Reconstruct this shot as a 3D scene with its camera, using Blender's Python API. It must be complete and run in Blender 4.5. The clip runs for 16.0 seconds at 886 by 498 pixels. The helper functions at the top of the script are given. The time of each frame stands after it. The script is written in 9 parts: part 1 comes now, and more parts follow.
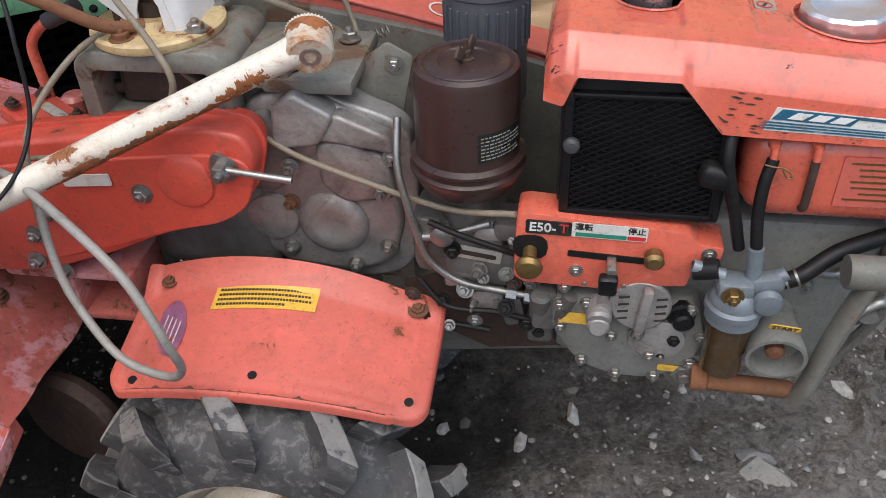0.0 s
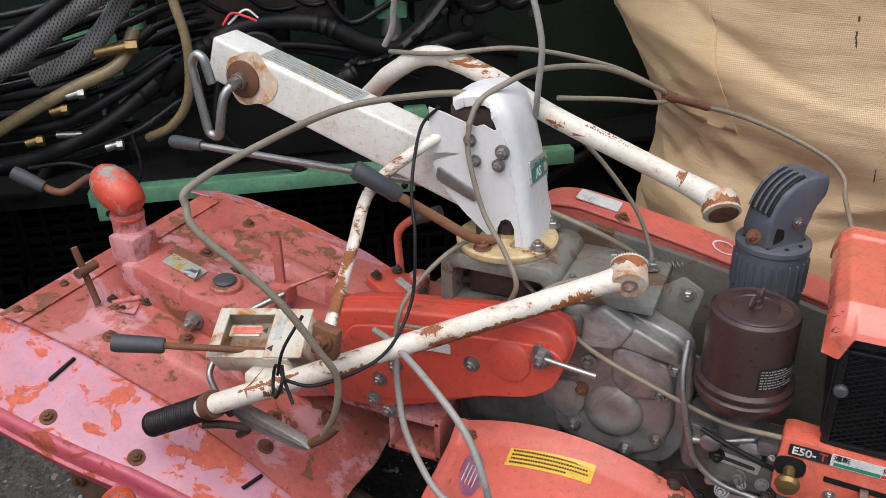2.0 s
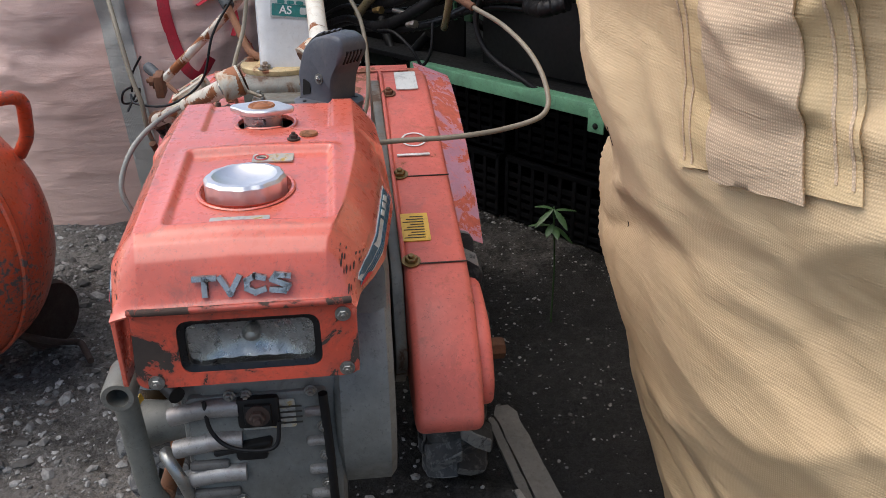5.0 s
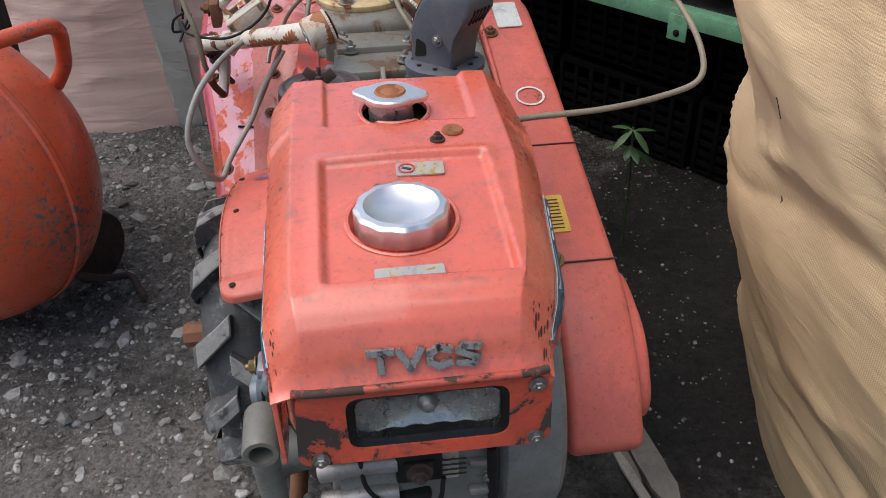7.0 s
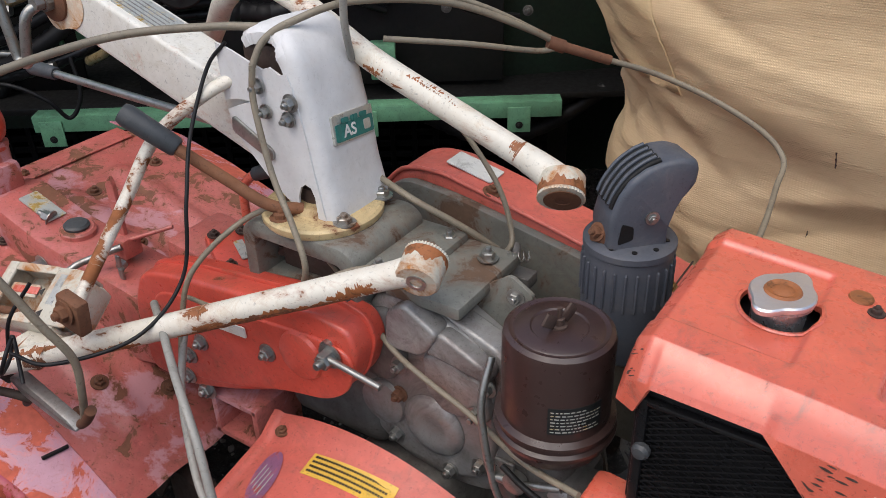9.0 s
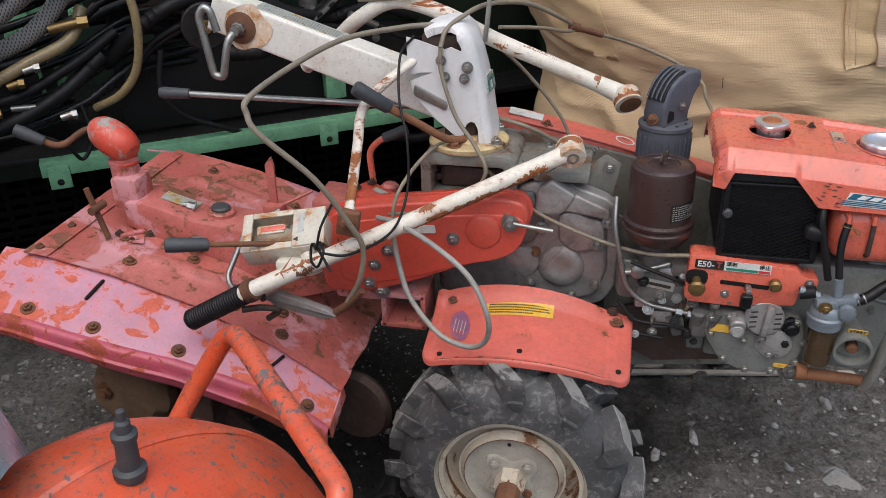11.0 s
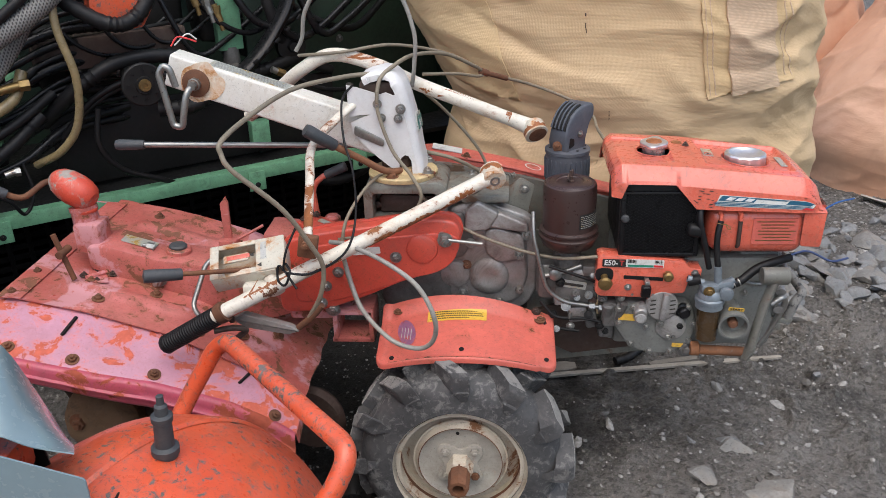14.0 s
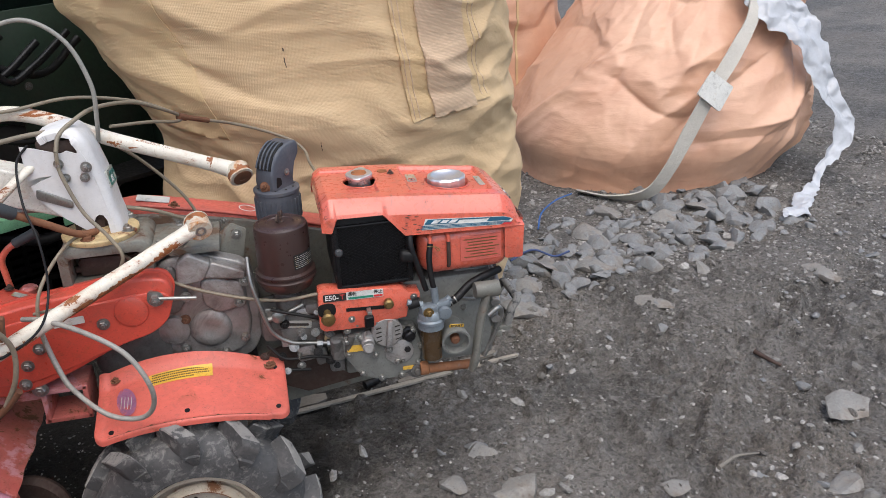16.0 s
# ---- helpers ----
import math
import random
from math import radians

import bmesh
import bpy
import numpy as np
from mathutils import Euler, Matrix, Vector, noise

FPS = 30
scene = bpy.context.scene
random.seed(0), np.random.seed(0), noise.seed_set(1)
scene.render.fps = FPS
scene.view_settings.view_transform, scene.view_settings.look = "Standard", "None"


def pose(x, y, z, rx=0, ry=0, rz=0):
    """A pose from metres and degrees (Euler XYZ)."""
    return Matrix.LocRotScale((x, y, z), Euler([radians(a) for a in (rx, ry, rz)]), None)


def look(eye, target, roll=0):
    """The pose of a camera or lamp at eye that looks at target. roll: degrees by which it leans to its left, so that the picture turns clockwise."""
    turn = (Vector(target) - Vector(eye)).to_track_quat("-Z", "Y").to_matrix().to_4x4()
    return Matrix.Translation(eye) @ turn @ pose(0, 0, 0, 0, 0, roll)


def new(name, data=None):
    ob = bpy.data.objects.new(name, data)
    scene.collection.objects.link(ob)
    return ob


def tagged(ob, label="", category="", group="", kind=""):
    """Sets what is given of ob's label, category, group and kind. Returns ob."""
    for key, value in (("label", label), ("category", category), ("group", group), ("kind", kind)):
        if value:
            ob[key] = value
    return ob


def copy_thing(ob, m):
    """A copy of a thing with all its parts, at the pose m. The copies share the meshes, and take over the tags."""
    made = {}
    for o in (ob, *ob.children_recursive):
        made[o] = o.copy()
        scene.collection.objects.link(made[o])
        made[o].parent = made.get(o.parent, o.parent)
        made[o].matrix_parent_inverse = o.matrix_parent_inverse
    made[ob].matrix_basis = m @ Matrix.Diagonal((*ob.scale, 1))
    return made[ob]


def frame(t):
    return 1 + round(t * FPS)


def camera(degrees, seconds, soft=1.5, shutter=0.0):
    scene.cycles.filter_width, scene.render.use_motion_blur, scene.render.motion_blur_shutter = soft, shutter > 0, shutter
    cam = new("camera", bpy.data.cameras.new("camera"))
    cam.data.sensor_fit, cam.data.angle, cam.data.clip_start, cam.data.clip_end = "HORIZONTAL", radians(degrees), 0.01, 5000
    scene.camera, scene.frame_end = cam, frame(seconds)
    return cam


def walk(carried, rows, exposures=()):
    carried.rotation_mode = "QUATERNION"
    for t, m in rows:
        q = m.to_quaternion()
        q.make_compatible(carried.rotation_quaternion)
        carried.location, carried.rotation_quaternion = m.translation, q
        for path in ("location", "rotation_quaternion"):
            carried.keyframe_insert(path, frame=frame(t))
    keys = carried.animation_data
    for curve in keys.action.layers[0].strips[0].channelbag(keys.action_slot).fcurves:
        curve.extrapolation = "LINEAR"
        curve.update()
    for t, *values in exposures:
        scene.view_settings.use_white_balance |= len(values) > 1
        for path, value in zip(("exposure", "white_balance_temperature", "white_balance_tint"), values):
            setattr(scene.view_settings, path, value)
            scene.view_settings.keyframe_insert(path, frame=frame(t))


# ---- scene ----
cam = camera(55.6, 16.0, soft=0.7)
PATH = [
    (0, (0.395, -0.955, 1.446), (0.113, 0.593, 0.212), -2.7),
    (0.5, (0.281, -1.139, 1.560), (-0.018, 0.404, 0.323), -1.8),
    (1, (0.219, -1.184, 1.628), (-0.313, 0.358, 0.471), -0.8),
    (1.5, (0.196, -1.196, 1.666), (-0.436, 0.398, 0.637), -1.1),
    (2, (0.298, -1.195, 1.663), (-0.453, 0.415, 0.744), -1.5),
    (2.5, (0.643, -1.107, 1.606), (-0.207, 0.499, 0.771), -1.5),
    (3, (0.955, -0.953, 1.564), (-0.071, 0.584, 0.799), -2.0),
    (3.5, (1.210, -0.661, 1.527), (0.048, 0.789, 0.784), -1.9),
    (4, (1.485, -0.427, 1.517), (0.056, 0.768, 0.790), -2.8),
    (4.5, (1.580, -0.092, 1.468), (-0.126, 0.636, 0.722), -1.9),
    (5, (1.700, 0.168, 1.392), (-0.111, 0.371, 0.568), -0.7),
    (5.2, (1.724, 0.254, 1.360), (-0.069, 0.290, 0.475), -0.8),
    (7.3, (1.347, -0.095, 1.544), (-0.239, 0.185, 0.358), -0.9),
    (7.5, (1.268, -0.158, 1.574), (-0.279, 0.246, 0.373), -1.2),
    (8, (0.974, -0.304, 1.596), (-0.449, 0.439, 0.403), -2.2),
    (8.5, (0.788, -0.554, 1.606), (-0.460, 0.553, 0.503), -1.7),
    (9, (0.596, -0.749, 1.582), (-0.376, 0.655, 0.540), -1.7),
    (9.5, (0.338, -0.869, 1.585), (-0.384, 0.720, 0.607), -0.7),
    (10, (0.225, -1.195, 1.592), (-0.283, 0.484, 0.633), -0.8),
    (10.2, (0.208, -1.307, 1.639), (-0.244, 0.375, 0.657), -1.3),
    (12.3, (0.136, -2.021, 1.680), (-0.220, -0.229, 0.867), -1.2),
    (12.5, (0.107, -2.018, 1.714), (-0.221, -0.224, 0.894), -1.0),
    (13, (0.106, -2.003, 1.712), (-0.211, -0.204, 0.896), -1.1),
    (13.5, (0.103, -2.003, 1.706), (-0.126, -0.191, 0.894), -1.2),
    (14, (0.116, -1.994, 1.712), (-0.037, -0.178, 0.886), -1.8),
    (14.5, (0.109, -1.997, 1.721), (0.021, -0.178, 0.893), -1.6),
    (15, (0.085, -1.995, 1.710), (0.051, -0.169, 0.893), -1.3),
    (15.5, (0.110, -1.993, 1.718), (0.118, -0.168, 0.903), -1.2),
    (16, (0.252, -1.966, 1.756), (0.638, -0.180, 0.944), -2.3),
]
walk(cam, [(t, look(eye, target, roll)) for t, eye, target, roll in PATH],
     exposures=[(0, 0.48), (2.5, 0.48), (4, 0.36), (5, 0.46), (7.3, 0.42), (8, 0.28), (9, 0.28), (10.2, 0.24), (12.3, 0.48), (16, 0.52)])

# ---- world and light ----
world = bpy.data.worlds.new("sky")
world.use_nodes = True
scene.world = world
_nt = world.node_tree
_sky = _nt.nodes.new("ShaderNodeTexSky")
_sky.sky_type = 'NISHITA'
_sky.sun_disc = False
_sky.sun_elevation = radians(58)
_sky.sun_rotation = radians(200)
_sky.air_density, _sky.dust_density, _sky.ozone_density = 1.0, 3.0, 1.5
_bg = _nt.nodes["Background"]
_bg.inputs["Strength"].default_value = 0.15
_nt.links.new(_sky.outputs[0], _bg.inputs["Color"])
sun = new("sun", bpy.data.lights.new("sun", 'SUN'))
sun.data.energy, sun.data.angle, sun.data.color = 1.5, radians(60), (1.0, 0.965, 0.92)
sun.matrix_world = look((1.2, -1.6, 4.2), (0, 0, 0))


# ---- mesh helpers ----
def V(*a):
    return Vector(a)


def box(c, s, bevel=0.0, seg=2, rot=None):
    """A box round c with sides s, its edges rounded."""
    bm = bmesh.new()
    bmesh.ops.create_cube(bm, size=1)
    bmesh.ops.scale(bm, vec=s, verts=bm.verts)
    if bevel:
        bmesh.ops.bevel(bm, geom=bm.edges[:], offset=min(bevel, min(s) * 0.49), segments=seg, profile=0.5, affect='EDGES')
    if rot:
        bmesh.ops.transform(bm, matrix=pose(0, 0, 0, *rot), verts=bm.verts)
    bmesh.ops.translate(bm, vec=c, verts=bm.verts)
    return bm


def rings(rows, closed=True, cap=True):
    """A skin over rows of points, all of one length."""
    bm = bmesh.new()
    vs = [[bm.verts.new(p) for p in r] for r in rows]
    n = len(rows[0])
    for a, b in zip(vs, vs[1:]):
        for i in range(n if closed else n - 1):
            j = (i + 1) % n
            try:
                bm.faces.new((a[i], a[j], b[j], b[i]))
            except ValueError:
                pass
    if cap and closed:
        bm.faces.new(list(reversed(vs[0])))
        bm.faces.new(vs[-1])
    bmesh.ops.recalc_face_normals(bm, faces=bm.faces[:])
    return bm


def basis(d):
    d = Vector(d).normalized()
    a = d.cross(Vector((0, 0, 1)) if abs(d.z) < 0.9 else Vector((1, 0, 0))).normalized()
    return a, d.cross(a).normalized(), d


def lathe(profile, origin, axis=(0, 0, 1), seg=32, cap=True, squash=1.0):
    """A body of revolution: (radius, height) pairs along axis from origin."""
    a, b, d = basis(axis)
    o = Vector(origin)
    return rings([[o + d * h + (a * math.cos(k * math.tau / seg) + b * math.sin(k * math.tau / seg) * squash) * max(r, 0.0002)
                   for k in range(seg)] for r, h in profile], True, cap)


def rod(p, q, r, seg=14, r2=None, bevel=0.0):
    p, q = Vector(p), Vector(q)
    h = (q - p).length
    r2 = r if r2 is None else r2
    b = bevel
    prof = [(r - b, 0), (r, b), (r2, h - b), (r2 - b, h)] if b else [(r, 0), (r2, h)]
    return lathe(prof, p, q - p, seg)


def spline(pts, n=8):
    """Points on a smooth line through pts."""
    P = [Vector(p) for p in pts]
    P = [P[0] * 2 - P[1]] + P + [P[-1] * 2 - P[-2]]
    out = []
    for i in range(1, len(P) - 2):
        a, b, c, d = P[i - 1:i + 3]
        for k in range(n):
            t = k / n
            out.append(0.5 * ((2 * b) + (c - a) * t + (2 * a - 5 * b + 4 * c - d) * t * t + (3 * b - a - 3 * c + d) * t ** 3))
    out.append(P[-2])
    return out


def pipe(pts, r, seg=10, n=8, smooth=True, rfun=None, flat=1.0):
    """A tube along a line through pts."""
    L = spline(pts, n) if smooth else [Vector(p) for p in pts]
    seg = max(seg, 14 if r > 0.003 else 11)
    rows = []
    up = basis(L[1] - L[0])[0]
    for i, p in enumerate(L):
        d = (L[min(i + 1, len(L) - 1)] - L[max(i - 1, 0)]).normalized()
        up = (up - d * up.dot(d)).normalized()
        side = d.cross(up)
        rr = rfun(i / (len(L) - 1)) if rfun else r
        rows.append([p + (up * math.cos(k * math.tau / seg) + side * math.sin(k * math.tau / seg) * flat) * rr for k in range(seg)])
    return rings(rows)


def fillet(pts, r, n=5):
    """A corner-rounded line for bent tube."""
    P = [Vector(p) for p in pts]
    out = [P[0]]
    for a, b, c in zip(P, P[1:], P[2:]):
        u, w = (a - b).normalized(), (c - b).normalized()
        k = min(r, (a - b).length * 0.45, (c - b).length * 0.45)
        s, e = b + u * k, b + w * k
        for i in range(n + 1):
            t = i / n
            out.append(s * (1 - t) ** 2 + b * 2 * t * (1 - t) + e * t * t)
    out.append(P[-1])
    return out


def bent(pts, r, bend=0.03, seg=12):
    return pipe(fillet(pts, bend), r, seg, smooth=False)


def outline(pts, r=0.0, n=4):
    """A closed 2D outline with rounded corners."""
    if not r:
        return [tuple(p) for p in pts]
    out = []
    m = len(pts)
    for i in range(m):
        a, b, c = Vector(pts[i - 1]).to_2d(), Vector(pts[i]).to_2d(), Vector(pts[(i + 1) % m]).to_2d()
        u, w = (a - b).normalized(), (c - b).normalized()
        k = min(r, (a - b).length * 0.45, (c - b).length * 0.45)
        for j in range(n + 1):
            t = j / n
            q = (b + u * k) * (1 - t) ** 2 + b * 2 * t * (1 - t) + (b + w * k) * t * t
            out.append((q.x, q.y))
    return out


def prism(pts, lo, hi, axis='y', bevel=0.0, m=None, seg=2):
    """An outline pushed from lo to hi along an axis: 'y' takes (x, z) pairs, 'x' takes (y, z), 'z' takes (x, y)."""
    f = {'y': lambda p, h: (p[0], h, p[1]), 'x': lambda p, h: (h, p[0], p[1]), 'z': lambda p, h: (p[0], p[1], h)}[axis]
    bm = rings([[f(p, lo) for p in pts], [f(p, hi) for p in pts]])
    if bevel:
        es = [e for e in bm.edges if len(e.link_faces) == 2 and e.calc_face_angle(0) > 0.9]
        bmesh.ops.bevel(bm, geom=es, offset=bevel, segments=seg, profile=0.5, affect='EDGES')
    if m:
        bmesh.ops.transform(bm, matrix=m, verts=bm.verts)
    return bm


def sheet(f, nu, nv, thick=0.002):
    """A plate over f(u, v), u and v from 0 to 1, with thickness."""
    bm = bmesh.new()
    g = [[bm.verts.new(f(i / nu, j / nv)) for j in range(nv + 1)] for i in range(nu + 1)]
    for i in range(nu):
        for j in range(nv):
            bm.faces.new((g[i][j], g[i + 1][j], g[i + 1][j + 1], g[i][j + 1]))
    bmesh.ops.recalc_face_normals(bm, faces=bm.faces[:])
    if thick:
        bmesh.ops.solidify(bm, geom=bm.faces[:], thickness=thick)
        bmesh.ops.recalc_face_normals(bm, faces=bm.faces[:])
    return bm


def join(*bms):
    out = bmesh.new()
    for b in bms:
        me = bpy.data.meshes.new("tmp")
        b.to_mesh(me)
        b.free()
        out.from_mesh(me)
        bpy.data.meshes.remove(me)
    return out


def moved(bm, m):
    bmesh.ops.transform(bm, matrix=m, verts=bm.verts)
    return bm


def dented(bm, amount, size, seed=0):
    """Uneven surface: every vertex pushed by noise."""
    bm.normal_update()
    for v in bm.verts:
        v.co += v.normal * noise.noise(v.co / size + Vector((seed, seed * 2, 3))) * amount
    return bm


def pieces(name, sub, bms, material, parent, label=""):
    """The first mesh as a part, the others as its own pieces."""
    ob = part(name, bms[0], material, parent, label)
    for b in bms[1:]:
        part(sub, b, material, ob)
    return ob


def base_of(ob):
    p = Vector((0, 0, 0))
    while ob:
        p += ob.location
        ob = ob.parent
    return p


def part(name, bm, material, parent=None, label="", sharp=35):
    """Links a bmesh, given in world places, as one mesh object under a thing or part."""
    me = bpy.data.meshes.new(name)
    if parent:
        bmesh.ops.translate(bm, vec=-base_of(parent), verts=bm.verts)
    bm.to_mesh(me)
    bm.free()
    me.polygons.foreach_set("use_smooth", [True] * len(me.polygons))
    me.set_sharp_from_angle(angle=radians(sharp))
    me.materials.append(material)
    ob = new(name, me)
    ob.parent = parent
    if label:
        ob["label"] = label
    return ob


def thing(name, at, label, category, group="", kind=""):
    ob = new(name)
    ob.empty_display_size = 0.05
    ob.location = at
    return tagged(ob, label, category, group, kind)


def solo(name, bm, material, label, category, group="", kind="", at=None, sharp=35):
    """A thing of one mesh, its origin at its base."""
    lo = [min(v.co[i] for v in bm.verts) for i in range(3)]
    hi = [max(v.co[i] for v in bm.verts) for i in range(3)]
    o = Vector(at) if at else Vector(((lo[0] + hi[0]) / 2, (lo[1] + hi[1]) / 2, lo[2]))
    bmesh.ops.translate(bm, vec=-o, verts=bm.verts)
    ob = part(name, bm, material, sharp=sharp)
    ob.location = o
    return tagged(ob, label, category, group, kind)


def writing(name, text, at, right, up, size, material, parent, label="", depth=0.0006):
    """Letters of the built-in font, turned into a mesh, on a surface."""
    cu = bpy.data.curves.new(name, 'FONT')
    cu.body, cu.size, cu.extrude, cu.offset = text, size, depth, size * 0.018
    cu.align_x, cu.align_y = 'CENTER', 'CENTER'
    tmp = bpy.data.objects.new(name, cu)
    scene.collection.objects.link(tmp)
    me = bpy.data.meshes.new_from_object(tmp)
    bpy.data.objects.remove(tmp)
    bm = bmesh.new()
    bm.from_mesh(me)
    bpy.data.meshes.remove(me)
    r, u = Vector(right).normalized(), Vector(up).normalized()
    n = r.cross(u).normalized()
    u = n.cross(r)
    m = Matrix((r, u, n)).transposed().to_4x4()
    m.translation = Vector(at)
    bmesh.ops.transform(bm, matrix=m, verts=bm.verts)
    return part(name, bm, material, parent, label)


def plate(at, right, up, w, h, t=0.001, r=0.003):
    """A thin label lying on a surface."""
    R, U = Vector(right).normalized(), Vector(up).normalized()
    n = R.cross(U).normalized()
    U = n.cross(R)
    m = Matrix((R, U, n)).transposed().to_4x4()
    m.translation = Vector(at)
    return prism(outline([(-w / 2, -h / 2), (w / 2, -h / 2), (w / 2, h / 2), (-w / 2, h / 2)], r, 3), -t, t, 'z', m=m)


def hexbolt(at, axis, r=0.008, h=0.007, washer=1.5):
    a = lathe([(r * washer, 0), (r * washer, 0.002)], at, axis, 16)
    d = Vector(axis).normalized()
    b = lathe([(r, 0.002), (r, h * 0.85), (r * 0.85, h)], at, axis, 6)
    c = lathe([(r * 0.5, h), (r * 0.5, h * 1.35), (r * 0.4, h * 1.5)], at, axis, 10)
    return join(a, b, c)


# ---- materials ----
def nodes(name):
    m = bpy.data.materials.new(name)
    m.use_nodes = True
    nt = m.node_tree
    return m, nt, nt.nodes["Principled BSDF"]


def mixc(nt, fac, a, b):
    n = nt.nodes.new("ShaderNodeMix")
    n.data_type = 'RGBA'
    for s, v in ((n.inputs[0], fac), (n.inputs[6], a), (n.inputs[7], b)):
        if isinstance(v, bpy.types.NodeSocket):
            nt.links.new(v, s)
        else:
            s.default_value = v if isinstance(v, float) else (*v, 1.0)
    return n.outputs[2]


def tex(nt, scale, detail=5.0, rough=0.6, kind='NOISE', stretch=None, distort=0.0):
    co = nt.nodes.new("ShaderNodeTexCoord")
    src = co.outputs["Object"]
    if stretch:
        mp = nt.nodes.new("ShaderNodeMapping")
        mp.inputs["Scale"].default_value = stretch
        nt.links.new(src, mp.inputs[0])
        src = mp.outputs[0]
    if kind == 'NOISE':
        n = nt.nodes.new("ShaderNodeTexNoise")
        n.inputs["Detail"].default_value, n.inputs["Roughness"].default_value = detail, rough
        n.inputs["Distortion"].default_value = distort
    else:
        n = nt.nodes.new("ShaderNodeTexVoronoi")
    n.inputs["Scale"].default_value = scale
    nt.links.new(src, n.inputs["Vector"])
    return n.outputs[0]


def ramp(nt, src, lo, hi, a=0.0, b=1.0):
    n = nt.nodes.new("ShaderNodeMapRange")
    n.inputs[1].default_value, n.inputs[2].default_value = lo, hi
    n.inputs[3].default_value, n.inputs[4].default_value = a, b
    nt.links.new(src, n.inputs[0])
    return n.outputs[0]


def bump(nt, bsdf, src, strength, dist=0.002):
    n = nt.nodes.new("ShaderNodeBump")
    n.inputs["Strength"].default_value, n.inputs["Distance"].default_value = strength, dist
    nt.links.new(src, n.inputs["Height"])
    old = bsdf.inputs["Normal"].links
    if old:
        nt.links.new(old[0].from_socket, n.inputs["Normal"])
    nt.links.new(n.outputs[0], bsdf.inputs["Normal"])


RUST = (0.16, 0.052, 0.02)


def surface(name, col, rough=0.5, metal=0.0, vary=0.25, other=None, patch=None, patch_at=(0.6, 0.62), patch_scale=14.0, patch_stretch=None, dirt=0.0, dirt_col=(0.09, 0.075, 0.06),
            grain=0.15, grain_scale=260.0, lump=0.0, lump_scale=20.0, spec=None, coat=0.0, speck=0.5, bleach=None):
    """A paint, metal or rubber: base colour that varies at two scales, worn patches of another colour, dirt and fine relief."""
    m, nt, bs = nodes(name)
    n1, n2 = tex(nt, 6.0, 4), tex(nt, 70.0, 6)
    dark = tuple(c * (1 - vary) for c in col)
    c = mixc(nt, ramp(nt, n1, 0.3, 0.7), dark, other or tuple(min(1, c * (1 + vary * 0.6)) for c in col))
    c = mixc(nt, ramp(nt, n2, 0.35, 0.75, 0.0, 0.35), c, tuple(k * 0.75 for k in col))
    ro = ramp(nt, n2, 0.3, 0.7, max(0.02, rough - 0.1), min(1, rough + 0.12))
    if speck:
        c = mixc(nt, ramp(nt, tex(nt, 170.0, 8, 0.75), 0.57, 0.63, 0.0, speck), c, tuple(k * 0.3 for k in col))
        c = mixc(nt, ramp(nt, tex(nt, 26.0, 11, 0.78, distort=0.8), 0.53, 0.68, 0.0, speck), c, dirt_col)
        c = mixc(nt, ramp(nt, tex(nt, 95.0, 8, 0.7), 0.58, 0.66, 0.0, speck * 0.5), c, tuple(min(0.85, k * 1.35 + 0.03 * min(1.0, 6 * max(col))) for k in col))
    if dirt:
        c = mixc(nt, ramp(nt, tex(nt, 9.0, 8, 0.7), 0.45, 0.75, 0.0, dirt), c, dirt_col)
    if bleach:
        c = mixc(nt, ramp(nt, tex(nt, 4.5, 12, 0.68, distort=0.6), 0.555, 0.59, 0.0, 0.85), c, bleach)
    if patch:
        w = nt.nodes.new("ShaderNodeMath")
        w.operation = 'ADD'
        nt.links.new(ramp(nt, tex(nt, patch_scale, 13, 0.70, distort=0.5, stretch=patch_stretch), 0, 1), w.inputs[0])
        nt.links.new(ramp(nt, tex(nt, 4.0, 2), 0.3, 0.7, -0.08, 0.08), w.inputs[1])
        k = ramp(nt, w.outputs[0], *patch_at)
        c = mixc(nt, ramp(nt, w.outputs[0], patch_at[0] - 0.07, patch_at[0], 0.0, 0.55), c, tuple(min(1, 0.35 * a + 0.9 * b) for a, b in zip(col, patch)))
        pc = mixc(nt, tex(nt, 60.0, 5), tuple(v * 0.55 for v in patch), tuple(min(1, v * 1.5) for v in patch))
        c = mixc(nt, k, c, pc)
        bs_r = nt.nodes.new("ShaderNodeMix")
        nt.links.new(k, bs_r.inputs[0])
        nt.links.new(ro, bs_r.inputs[2])
        bs_r.inputs[3].default_value = 0.85
        ro = bs_r.outputs[0]
        bump(nt, bs, k, 0.6, -0.0012)
    nt.links.new(c, bs.inputs["Base Color"])
    nt.links.new(ro, bs.inputs["Roughness"])
    bs.inputs["Metallic"].default_value = metal
    if coat:
        bs.inputs["Coat Weight"].default_value = coat
        bs.inputs["Coat Roughness"].default_value = 0.15
    if spec is not None:
        bs.inputs["Specular IOR Level"].default_value = spec
    if grain:
        bump(nt, bs, tex(nt, grain_scale, 3), grain, 0.0006)
    if lump:
        bump(nt, bs, tex(nt, lump_scale, 3), lump, 0.004)
    return m


